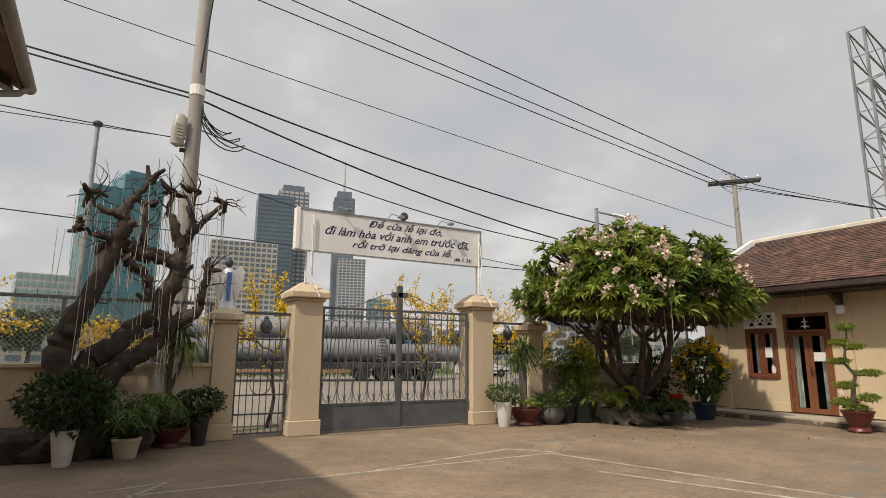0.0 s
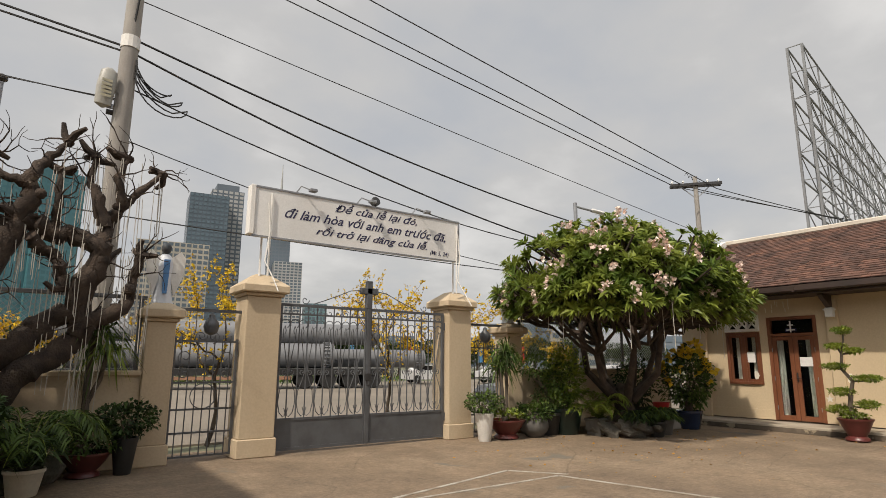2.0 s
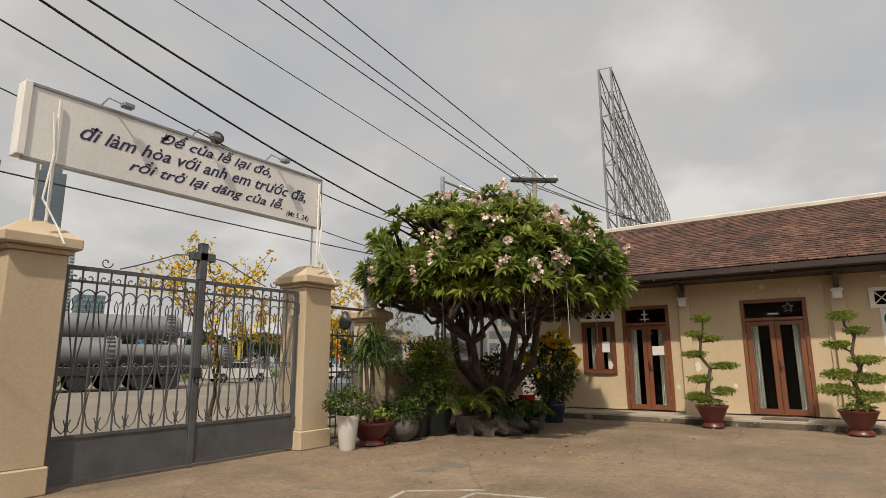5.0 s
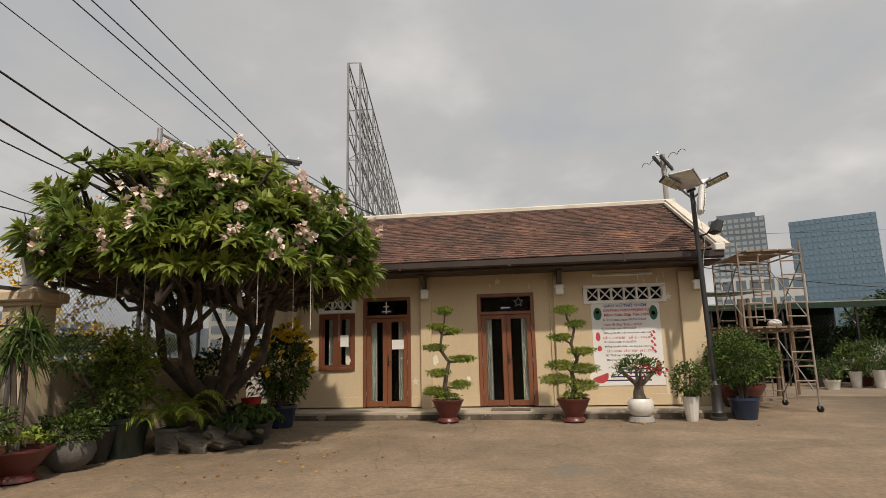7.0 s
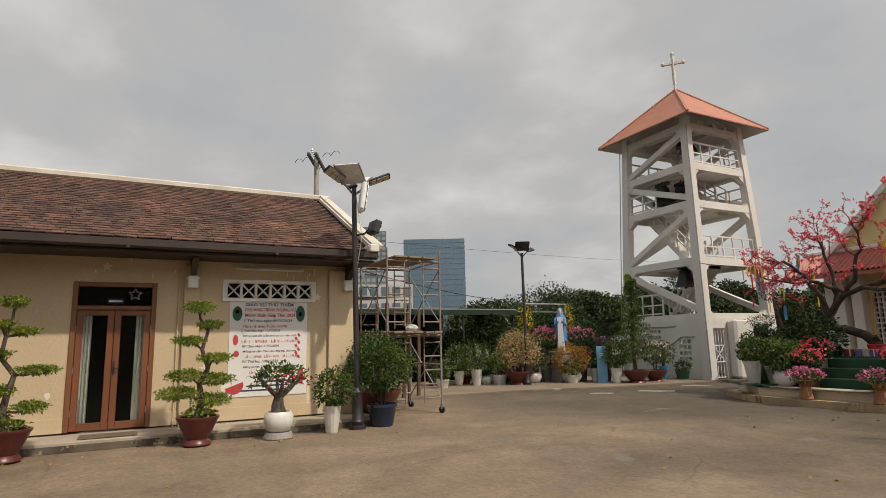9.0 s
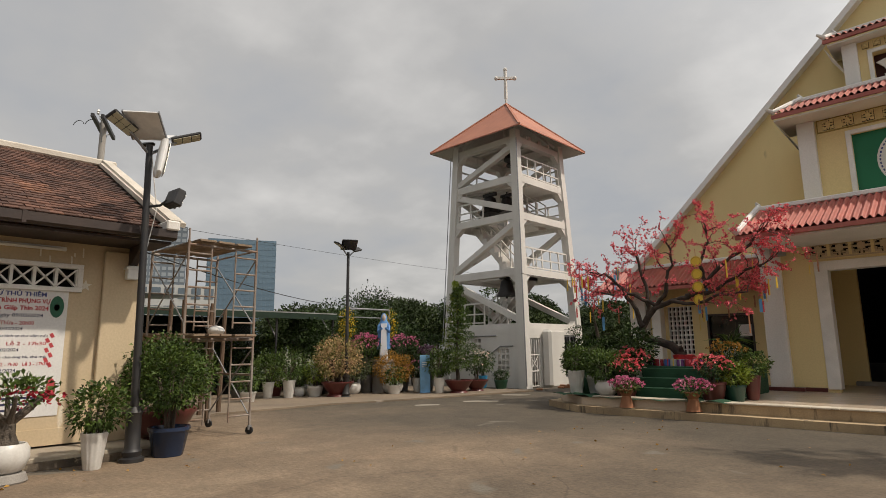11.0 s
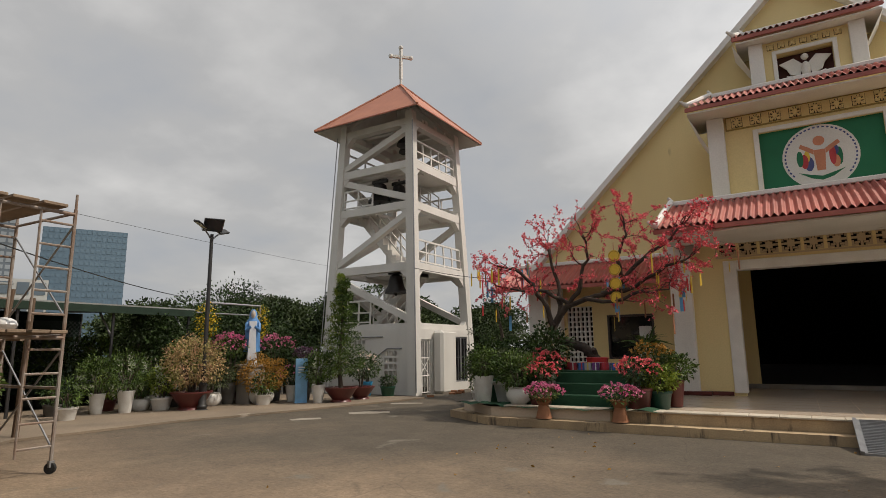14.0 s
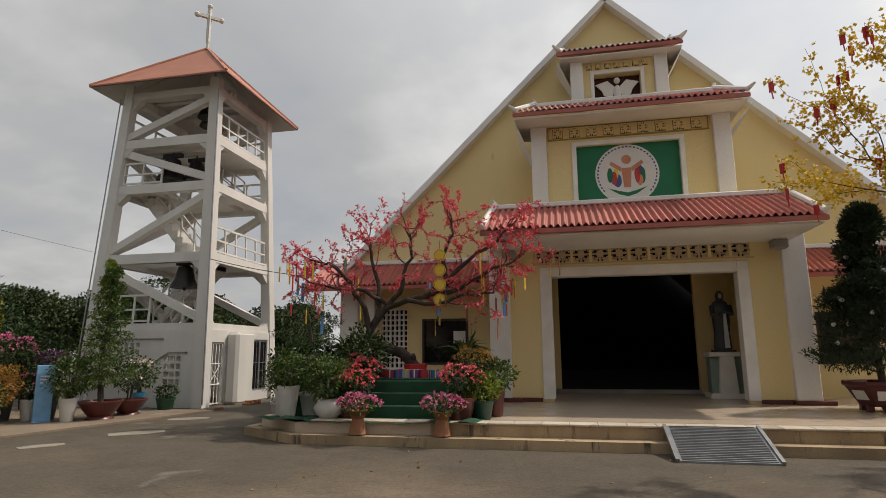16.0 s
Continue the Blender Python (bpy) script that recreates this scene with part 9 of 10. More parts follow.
for k in range(4):
    z = -0.16 - 0.31 * k
    part("medallion", Geo().prism([(0.13 * math.cos(a * math.pi / 10), z + 0.13 * math.sin(a * math.pi / 10)) for a in range(20)], "y", -0.01, 0.01), GOLD, med)
    part("medallion_ring", Geo().tube([(0.11 * math.cos(a * math.pi / 8), 0.013, z + 0.11 * math.sin(a * math.pi / 8)) for a in range(17)], 0.007, 4), mat("dark_gold", (0.40, 0.22, 0.03), 0.6), med)
part("cord", Geo().beam((0, 0, 0.15), (0, 0, -1.3), 0.008), RED, med)
bx = np.random.default_rng(230)
WRAPS = [mat("blue_gift_wrap", (0.04, 0.14, 0.45), 0.5), mat("red_gift_wrap", (0.45, 0.04, 0.06), 0.5), mat("purple_gift_wrap", (0.18, 0.05, 0.22), 0.5), mat("silver_gift_wrap", (0.5, 0.5, 0.52), 0.35)]
for k in range(16):
    x, y, z = 12.05 + 0.175 * (k % 6) + 0.05 * bx.random() + 0.95 * (k > 11), -10.45 + 0.06 * bx.random() - 0.2 * (k // 6), 1.0 + 0.15 * (k % 2) * 0
    b = thing("gift_box", (x, y, z), "small wrapped gift box on the stage", "gift box", "gift boxes", turn=bx.random() * 40)
    s = 0.075
    part("box", Geo().box(-s, -s, 0, s, s, 0.16, 0.004), WRAPS[k % 4], b)
    part("ribbon", Geo().box(-0.012, -s - 0.002, 0, 0.012, s + 0.002, 0.163).box(-s - 0.002, -0.012, 0, s + 0.002, 0.012, 0.163), (GOLD, RED, CANVAS)[k % 3], b)

# decorated pine on the terrace
px = potted("decorated_pine", (3.52, -11.75, 0.34), "dark pine hung with silver balls in a panelled planter", "potted plant")
part("planter", Geo().lathe([(0.42, 0.10), (0.46, 0.14), (0.66, 0.46), (0.72, 0.50), (0.72, 0.56), (0.62, 0.56), (0.58, 0.46)], 8), TERRACOTTA, px)
for k in range(8):
    a = math.pi / 8 + k * math.pi / 4
    part("planter_panel", Geo().box(-0.13, -0.006, -0.10, 0.13, 0.006, 0.10).move(pose(0.545 * math.cos(a), 0.545 * math.sin(a), 0.31, 0, 0, 0) @ pose(0, 0, 0, 0, 0, math.degrees(a) + 90) @ pose(0, 0, 0, 30, 0, 0)), TRIM, px)
    part("planter_foot", Geo().box(-0.05, -0.05, 0, 0.05, 0.05, 0.12).move(pose(0.36 * math.cos(a), 0.36 * math.sin(a), 0)), TERRACOTTA, px)
part("soil", Geo().lathe([(0.02, 0.48), (0.60, 0.5), (0.02, 0.52)], 16), SOIL, px)
part("trunk", Geo().tube([(0, 0, 0.5), (0.05, 0, 1.2), (0, 0, 2.2), (0, 0, 3.9)], [0.07, 0.06, 0.045, 0.015], 8), BARK, px, smooth=True)
rx9 = np.random.default_rng(240)
for k in range(64):
    f0 = rx9.random() ** 0.8
    a = 6.28 * rx9.random()
    rad = (0.88 * (1 - f0) + 0.12)
    z = 0.85 + 3.0 * f0
    end = (rad * math.cos(a), rad * math.sin(a), z + 0.12)
    part("branch", Geo().tube([(0, 0, z - 0.15), (end[0] * 0.5, end[1] * 0.5, z - 0.05), end], [0.02, 0.014, 0.008], 5), BARK, px)
    bush(px, rx9, (end[0] * 0.72, end[1] * 0.72, z + 0.06), (rad * 0.45 + 0.14, rad * 0.45 + 0.14, 0.17), 620, 0.10, 0.026, PINE, "needles", up=0.5, droop=0.0)
    if k < 34:
        part("silver_ball", Geo().ball((end[0], end[1], z - 0.02), 0.045, 10, 6), PLASTIC, px, smooth=True)

# apricot tree near the terrace, branches hung with red tags
ap, atips, arnd = blossom_tree((4.75, -6.4, 0), "tall potted apricot tree in yellow blossom with red tags", 4.6, 0.74, PETAL_YELLOW, 251, trunk=BARK, lean=(0.22, 0.05, 1), size=0.05, per=6, depth=4, kids=3, r0=0.08, lift=0.34, pot_kind=("bowl", 1.6, TERRACOTTA), limb_len=2.12, loose=0.07)
for k in range(80):
    p, d = atips[int(arnd.integers(len(atips)))]
    part("red_tag", Geo().box(-0.035, -0.004, -0.20, 0.035, 0.004, -0.06).beam((0, 0, 0), (0, 0, -0.06), 0.004).beam((0, 0, -0.2), (0.01, 0, -0.30), 0.012).move(pose(p.x, p.y, p.z, 0, 0, arnd.random() * 180)), RED, ap)

# angels on the two shorter pillars
for x in (3.21, 10.72):
    statue("angel_statue", [(Geo().lathe([(0.17, 0.0), (0.15, 0.05), (0.11, 0.35), (0.13, 0.62), (0.10, 0.75), (0.05, 0.80)], 14, (0, 0, 0), 1.0, 0.8), BLUE_CLOAK),
                            (Geo().prism([(-0.03, 0.15), (0.035, 0.15), (0.05, 0.70), (-0.04, 0.70)], "y", -0.13, -0.08), STAT_BLUE),
                            (Geo().ball((0, 0.0, 0.90), 0.085, 10, 7, (0.95, 0.95, 1.15)), STAT_DARK),
                            (Geo().prism([(0.06, 0.72), (0.22, 0.86), (0.30, 0.74), (0.27, 0.45), (0.16, 0.12), (0.10, 0.35)], "y", -0.05, 0.0), POT_WHITE), (Geo().prism([(-0.06, 0.72), (-0.22, 0.86), (-0.30, 0.74), (-0.27, 0.45), (-0.16, 0.12), (-0.10, 0.35)], "y", -0.05, 0.0), POT_WHITE)],
           "white winged angel figure with blue sash on a pillar", (x, 11.25, 2.46), 0)

# litter on the ground
lt = np.random.default_rng(500)
lp = np.concatenate([np.c_[12.2 + 1.6 * lt.normal(size=60), 8.2 + 0.9 * lt.normal(size=60)], np.c_[15.2 + 0.35 * lt.normal(size=40), 7.5 * lt.random(40)], np.c_[7 + 7 * lt.random(50), -8 + 7 * lt.random(50)]])
lp = lp[(lp[:, 0] < 15.8) & (lp[:, 1] > -8.1)]
tagged(leaf_mesh("fallen_leaves", np.c_[lp, np.full(len(lp), 0.008)], np.c_[lt.normal(size=(len(lp), 2)), np.full(len(lp), 0.12)], 0.06, 0.035, LEAF_RUST, None, "dry leaves scattered over the concrete yard", lt, 0.05), "dry leaves scattered over the concrete yard", "leaves", kind="stuff")


# ---- poles, cables, billboard ----
def street_pole(at, h, label, r=0.13):
    t = thing("utility_pole", at, label, "utility pole", "utility poles")
    part("pole", Geo().cyl((0, 0, 0), (0, 0, h), r, r * 0.62, 14), CONCRETE, t, "", True)
    return t


p1 = street_pole((2.45, 12.25, -0.1), 11.5, "tapered concrete utility pole with lamp box and cable loops", 0.19)
for z in (7.25, 4.9, 4.4):
    part("steel_band", Geo().cyl((0, 0, z), (0, 0, z + 0.07), 0.175 - 0.005 * z, n=14), STEEL if z > 7 else BLACK_IRON, p1)
part("white_band", Geo().cyl((0, 0, 7.22), (0, 0, 7.45), 0.158, n=14), TRIM, p1)
lh = part("street_light", Geo().lathe([(0.02, -0.38), (0.13, -0.32), (0.15, 0.0), (0.13, 0.28), (0.05, 0.34)], 16, sy=0.6).move(pose(-0.30, -0.12, 6.35, 8, 4, 0)), mat("grey_lamp_housing", (0.40, 0.39, 0.35), 0.5, None, 4, 40, 0.02), p1, "grey lamp housing", True)
for k in range(5):
    part("lamp_slot", Geo().box(-0.08, -0.106, -0.02, 0.08, -0.098, 0.02).move(pose(-0.30, -0.12, 6.45 - 0.07 * k, 8, 4, 0)), LED, lh)
part("insulator", Geo().cyl((-0.25, 0, 5.95), (-0.12, 0, 5.95), 0.05, n=8).cyl((-0.3, 0, 6.5), (-0.14, 0, 6.5), 0.03, n=8), BLACK_IRON, p1)
loops = Geo()
for k, (dx, dz, r) in enumerate(((0.55, 6.35, 0.42), (0.42, 6.45, 0.30), (0.62, 6.2, 0.5))):
    loops.tube([(0.12 + dx * (1 - math.cos(a)) * 0.75, -0.12, dz + 0.55 - 0.55 * a / 3.14 * 0.9 - r * math.sin(a) * 0.8) for a in np.linspace(0, 3.14, 10)] + [(0.12 + dx * 1.2 * (1 - f), -0.1, dz - 0.05 + 0.5 * f * f) for f in np.linspace(0.1, 1, 6)], 0.014, 5)
part("cable_coil", loops, CABLE, p1)
part("pole_step", Geo().box(-0.25, -0.02, 6.02, -0.1, 0.02, 6.1), STEEL, p1)


def crossarm_pole(at, h, turn, label):
    t = street_pole(at, h, label, 0.15)
    for dy in (-0.14, 0.14):
        part("crossarm", Geo().box(-1.05, dy - 0.05, h - 0.45, 1.05, dy + 0.05, h - 0.32, 0.01).move(pose(0, 0, 0, 0, 0, turn)), BLACK_IRON, t)
    for x in (-0.95, -0.5, 0.5, 0.95):
        part("insulator", Geo().lathe([(0.03, 0), (0.05, 0.03), (0.03, 0.07), (0.055, 0.10), (0.03, 0.15), (0.02, 0.18)], 10).move(pose(0, 0, 0, 0, 0, turn) @ pose(x, 0, h - 0.32)), PLASTIC, t, "", True)
        part("jumper", Geo().tube([(p[0], 0.0, p[1]) for p in arc(x, h - 0.30, 0.22, 20, 160, 6)], 0.012, 4).move(pose(0, 0, 0, 0, 0, turn + 60)), CABLE, t)
    part("brace", Geo().beam((-0.6, 0, h - 0.45), (0, 0, h - 1.0), 0.04).beam((0.6, 0, h - 0.45), (0, 0, h - 1.0), 0.04).move(pose(0, 0, 0, 0, 0, turn)), STEEL, t)
    return t


crossarm_pole((24.75, 14.15, -0.1), 9.75, -50, "concrete pole with double crossarm and insulators")
crossarm_pole((27.4, -1.55, -0.1), 9.35, -25, "dark pole with crossarm behind the house")


def cable(name, p, q, sag, r, label):
    p, q = Vector(p), Vector(q)
    g = Geo().tube([p.lerp(q, f) - Vector((0, 0, sag * 4 * f * (1 - f))) for f in np.linspace(0, 1, 25)], r, 5)
    solo("overhead_cable", g, CABLE, label, "cable", "overhead cables")


PX = Vector((24.75, 14.15, 9.35))
for k, (dx, q) in enumerate((((-0.55, 0.65, -0.1), (5.0, 17.1, 13.3)), ((-0.25, 0.35, -0.1), (5.0, 16.6, 13.35)), ((0.55, -0.65, -0.3), (5.0, 15.9, 13.45)))):
    cable("line", PX + Vector(dx), Vector(q) + (Vector(q) - PX) * 0.9, 0.1, 0.020, "black overhead power line running to the crossarm pole")
    cable("line", PX + Vector(dx), (60, 4.0 + k * 1.2, 9.0), 0.6, 0.02, "black overhead power line beyond the crossarm pole")
cable("line", (2.45, 12.25, 7.35), (24.75, 14.2, 6.2), 0.6, 0.022, "thick black overhead cable from the gate pole")
cable("line", (2.45, 12.25, 7.08), (24.75, 14.2, 5.3), 0.9, 0.022, "thick black overhead cable from the gate pole")
cable("line", (2.45, 12.25, 6.4), (24.75, 14.3, 6.2), 1.2, 0.015, "thin black overhead cable from the gate pole")
cable("line", (2.45, 12.25, 7.15), (-14, 15.0, 10.1), 0.1, 0.022, "thick black overhead cable from the gate pole")
cable("line", (2.45, 12.25, 7.05), (-14, 15.0, 9.85), 0.12, 0.020, "thick black overhead cable from the gate pole")
cable("line", (2.45, 12.25, 6.1), (-14, 17.5, 9.4), 0.4, 0.012, "thin dark overhead wire above the fence")
cable("line", (2.45, 12.2, 7.3), (2.75, 10.9, 13.0), 0.0, 0.02, "black cable rising along the pole")
cable("line", (-16, 13.5, 11.1), (24.75, 14.3, 7.2), 0.2, 0.012, "thin grey overhead wire along the road")
cable("line", (-14, 14.5, 5.3), (24.75, 14.3, 4.6), 0.5, 0.014, "thin black overhead cable along the fence")
cable("line", (-14, 13.9, 6.5), (2.45, 12.2, 6.1), 0.1, 0.010, "thin grey overhead wire along the road")
cable("line", (2.45, 12.2, 5.4), (24.7, 14.2, 5.0), 1.0, 0.010, "thin grey overhead wire along the road")
cable("line", (24.0, -1.87, 5.15), (33.2, -27.0, 6.7), 0.1, 0.006, "thin overhead wire behind the tower")
cable("line", (16.6, 0.5, 3.10), (23.6, -8.2, 3.05), 0.12, 0.010, "thin black cable from house to shade house")
cable("line", (19.4, -13.6, 4.2), (14.9, -15.0, 3.6), 0.15, 0.010, "thin pale cable from tower to church")
fp = thing("flagpole", (0.62, 13.9, -0.05), "plain galvanised flagpole with a ball top", "flagpole")
part("pole", Geo().cyl((0, 0, 0), (0, 0, 6.7), 0.055, 0.045, 10), STEEL, fp, "", True)
part("cap", Geo().lathe([(0.05, 6.66), (0.10, 6.70), (0.10, 6.76), (0.05, 6.80)], 12), BLACK_IRON, fp, "", True)


def road_lamp(at, h, yaw, label):
    t = thing("street_lamp", at, label, "street lamp", "road lamps")
    part("pole", Geo().cyl((0, 0, 0), (0, 0, h), 0.06, 0.05, 8), STEEL, t)
    part("arm", Geo().cyl((0, 0, h - 0.1), (0.5 * math.cos(radians(yaw)), 0.5 * math.sin(radians(yaw)), h - 0.2), 0.03, n=6), STEEL, t)
    part("head", Geo().box(-0.3, -0.08, -0.04, 0.3, 0.08, 0.04, 0.03).move(pose(0.75 * math.cos(radians(yaw)), 0.75 * math.sin(radians(yaw)), h - 0.24, 0, 12, yaw)), PLASTIC, t)


road_lamp((13.3, 11.25, 1.4), 4.45, -25, "slim steel street lamp above the fence")
bb = thing("billboard_truss", (47.4, 17.3, 0), "tall bare steel lattice frame of an unused billboard", "billboard")
BO, BU, TOP, LOW = Vector((0, 0, 0)), Vector((56.0, 8.6, 0)), 25.7, 8.5
STEELW = mat("weathered_grey_steel", (0.22, 0.23, 0.24), 0.6, (0.16, 0.16, 0.165), 0.5, 8, 0.0)
for side in (0, 1):
    off = Vector((-0.16, 1.0, 0)) * side
    for k in range(13):
        a = BO + BU * (k / 12) + off
        part("chord", Geo().beam((a.x, a.y, 0.0 if k in (2, 6, 10) else LOW), (a.x, a.y, TOP), 0.16 if k in (0, 12) else 0.10), STEELW, bb)
    for j in range(9):
        z = LOW + (TOP - LOW) * j / 8
        a, b = BO + off, BO + BU + off
        part("rail", Geo().beam((a.x, a.y, z), (b.x, b.y, z), 0.10), STEELW, bb)
    for k in range(12):
        for j in range(8):
            z0, z1 = LOW + (TOP - LOW) * j / 8, LOW + (TOP - LOW) * (j + 1) / 8
            a, b = BO + BU * (k / 12) + off, BO + BU * ((k + 1) / 12) + off
            if (j + k) % 2:
                z0, z1 = z1, z0
            part("diagonal_brace", Geo().beam((a.x, a.y, z0), (b.x, b.y, z1), 0.06), STEELW, bb)
for k in range(13):
    a = BO + BU * (k / 12)
    b = a + Vector((-0.16, 1.0, 0))
    for j in range(9):
        z = LOW + (TOP - LOW) * j / 8
        part("tie", Geo().beam((a.x, a.y, z), (b.x, b.y, z), 0.06), STEELW, bb)

# ---- corner of the neighbouring roof ----
nb = thing("neighbour_house", (-3.22, 7.28, 1.15), "neighbouring house with tiled eave and grey gutter", "house")
part("wall", Geo().box(-5.0, -13.0, -1.15, 2.1, 1.6, 4.0), CREAM, nb)
part("roof", Geo().prism([(3.0, 4.30), (3.0, 4.38), (-1.5, 6.6), (-6.0, 4.38), (-6.0, 4.30), (-1.5, 6.5)], "y", -13.4, 2.28), ROOF, nb)
part("rafters", Geo().prism([(2.9, 4.18), (2.9, 4.29), (-1.5, 6.48), (-1.5, 6.36)], "y", 1.9, 2.2), FASCIA, nb)
part("gutter", Geo().tube([(3.08, -13.4, 4.36), (3.08, 2.3, 4.36)], 0.09, 10), CONCRETE, nb, "grey half-round gutter", True)
part("downpipe", Geo().tube([(3.08, 2.1, 4.30), (3.0, 2.0, 4.15), (2.4, 1.75, 3.9), (2.2, 1.68, 3.6), (2.2, 1.68, -1.1)], 0.05, 8), CONCRETE, nb, "", True)


# ---- lorry with steel pipes ----
tr2 = thing("pipe_trailer", (12.6, 37.2, -0.02), "long lorry trailer loaded with big grey steel pipes", "lorry", turn=-17)
part("bed", Geo().box(-9.5, -1.3, 0.95, 9.0, 1.3, 1.2, 0.02).box(-9.5, -1.35, 0.80, 9.0, -1.2, 1.0), RUBBER, tr2)
for x in (-8.6, -7.2, 3.8, 5.2, 6.6, 8.0):
    for y in (-1.15, 1.15):
        w = part("wheel", Geo().lathe([(0.28, -0.15), (0.48, -0.14), (0.52, -0.08), (0.52, 0.08), (0.48, 0.14), (0.28, 0.15)], 20).move(pose(x, y, 0.52, 90, 0, 0)), RUBBER, tr2, "", True)
        part("rim", Geo().lathe([(0.02, -0.16), (0.16, -0.15), (0.28, -0.12), (0.28, 0.12), (0.02, 0.13)], 16).move(pose(x, y, 0.52, 90, 0, 0)), STEEL, w)
part("side_rail", Geo().box(-9.3, -1.38, 0.55, 3.0, -1.30, 0.75), mat("orange_brown_rail", (0.28, 0.15, 0.09), 0.8), tr2)


def big_pipe(x0, x1, y, z, r):
    n = 40
    t = thing("steel_pipe", (0, 0, 0), "large grey painted steel pipe with bolted flange", "pipe", "pipes on the trailer")
    t.matrix_basis = tr2.matrix_basis.copy()
    part("shell", Geo().lathe([(r - 0.04, 0.0), (r, 0.0), (r, x1 - x0), (r - 0.04, x1 - x0), (r - 0.05, 0.05)], n).move(pose(x0, y, z, 0, 90, 0)), PIPE, t, "", True)
    for xe in (x0 + 0.25, x1 - 0.25):
        part("flange", Geo().lathe([(r, -0.04), (r + 0.10, -0.04), (r + 0.10, 0.04), (r, 0.04)], n).move(pose(xe, y, z, 0, 90, 0)), PIPE, t)
        for k in range(22):
            a = 2 * math.pi * k / 22
            part("flange_rib", Geo().box(-0.02, 0, 0, 0.02, 0.09, 0.42).move(pose(xe, y, z, 0, 90, 0) @ pose(r * math.cos(a), r * math.sin(a), -0.42 if xe > x0 + 1 else 0, 0, 0, math.degrees(a) - 90)), PIPE, t)


big_pipe(-9.0, 5.6, -0.2, 1.98, 0.76)
big_pipe(-4.5, 8.6, 0.5, 3.36, 0.66)
big_pipe(-10.4, -5.2, 0.5, 3.36, 0.66)
big_pipe(4.6, 12.5, 2.6, 1.85, 0.62)
# Near-black disc paints the shaded hollow at the upper pipe's end.
part("pipe_mouth_shade", Geo().lathe([(0.01, 0), (0.60, 0), (0.60, 0.02), (0.01, 0.02)], 24).move(pose(8.63, 0.5, 3.36, 0, 90, 0)), DARK, tr2)
cab = thing("lorry_cab", (0.6, 41.0, -0.02), "grey lorry cab in front of the pipe trailer", "lorry", turn=-17)
part("body", Geo().prism([(-2.2, 0.7), (1.0, 0.7), (1.0, 1.7), (0.6, 2.8), (-1.4, 2.8), (-2.2, 2.4)], "y", -1.2, 1.2), PIPE, cab)
part("window", Geo().box(-0.9, -1.22, 1.8, 0.4, -1.2, 2.5), DARK_GLASS, cab)
for x in (-1.6, 0.4):
    w = part("wheel", Geo().lathe([(0.28, -0.15), (0.48, -0.14), (0.52, 0), (0.48, 0.14), (0.28, 0.15)], 20).move(pose(x, -1.15, 0.52, 90, 0, 0)), RUBBER, cab, "", True)
    part("rim", Geo().lathe([(0.02, -0.16), (0.28, -0.12), (0.28, 0.12), (0.02, 0.13)], 16).move(pose(x, -1.15, 0.52, 90, 0, 0)), STEEL, w)


def parked_car(at, turn, paint, label):
    t = thing("parked_car", at, label, "car", "cars outside the fence", turn=turn)
    prof = [(-2.1, 0.30), (2.1, 0.30), (2.15, 0.62), (1.95, 0.82), (1.05, 0.92), (0.45, 1.38), (-0.95, 1.42), (-1.65, 1.0), (-2.1, 0.92)]
    part("body", Geo().prism([(x, min(z, 0.98)) for x, z in prof], "y", -0.85, 0.85), paint, t)
    part("roof", Geo().prism([(1.0, 0.92), (0.45, 1.38), (-0.95, 1.42), (-1.65, 0.98)], "y", -0.72, 0.72), paint, t)
    part("side_window", Geo().prism([(0.80, 0.98), (0.38, 1.32), (-0.88, 1.35), (-1.4, 1.0)], "y", -0.735, 0.735), DARK_GLASS, t)
    part("windscreen", Geo().add([(1.03, -0.66, 0.95), (1.03, 0.66, 0.95), (0.48, 0.6, 1.38), (0.48, -0.6, 1.38)], [(0, 1, 2, 3)]), DARK_GLASS, t)
    for x in (-1.3, 1.3):
        for y in (-0.8, 0.8):
            w = part("wheel", Geo().lathe([(0.18, -0.1), (0.31, -0.09), (0.32, 0), (0.31, 0.09), (0.18, 0.1)], 18).move(pose(x, y, 0.32, 90, 0, 0)), RUBBER, t, "tyre", True)
            part("rim", Geo().lathe([(0.02, -0.11), (0.19, -0.08), (0.19, 0.08), (0.02, 0.11)], 12).move(pose(x, y, 0.32, 90, 0, 0)), STEEL, w)


CAR_GREY = mat("dark_grey_car_paint", (0.06, 0.065, 0.07), 0.25, None, 3, 20, 0)
CAR_WHITE = mat("white_car_paint", (0.60, 0.60, 0.60), 0.25, None, 3, 20, 0)
parked_car((16.2, 15.6, -0.02), 170, CAR_GREY, "dark grey parked car outside the fence")
parked_car((21.0, 16.6, -0.02), 172, CAR_WHITE, "white parked car outside the fence")
for k, (x, y, m) in enumerate(((33, 36, CAR_WHITE), (38, 34, CAR_GREY), (44, 33, CAR_WHITE), (28, 39, CAR_WHITE))):
    parked_car((x, y, 0), -15, m, "car parked far across the road")


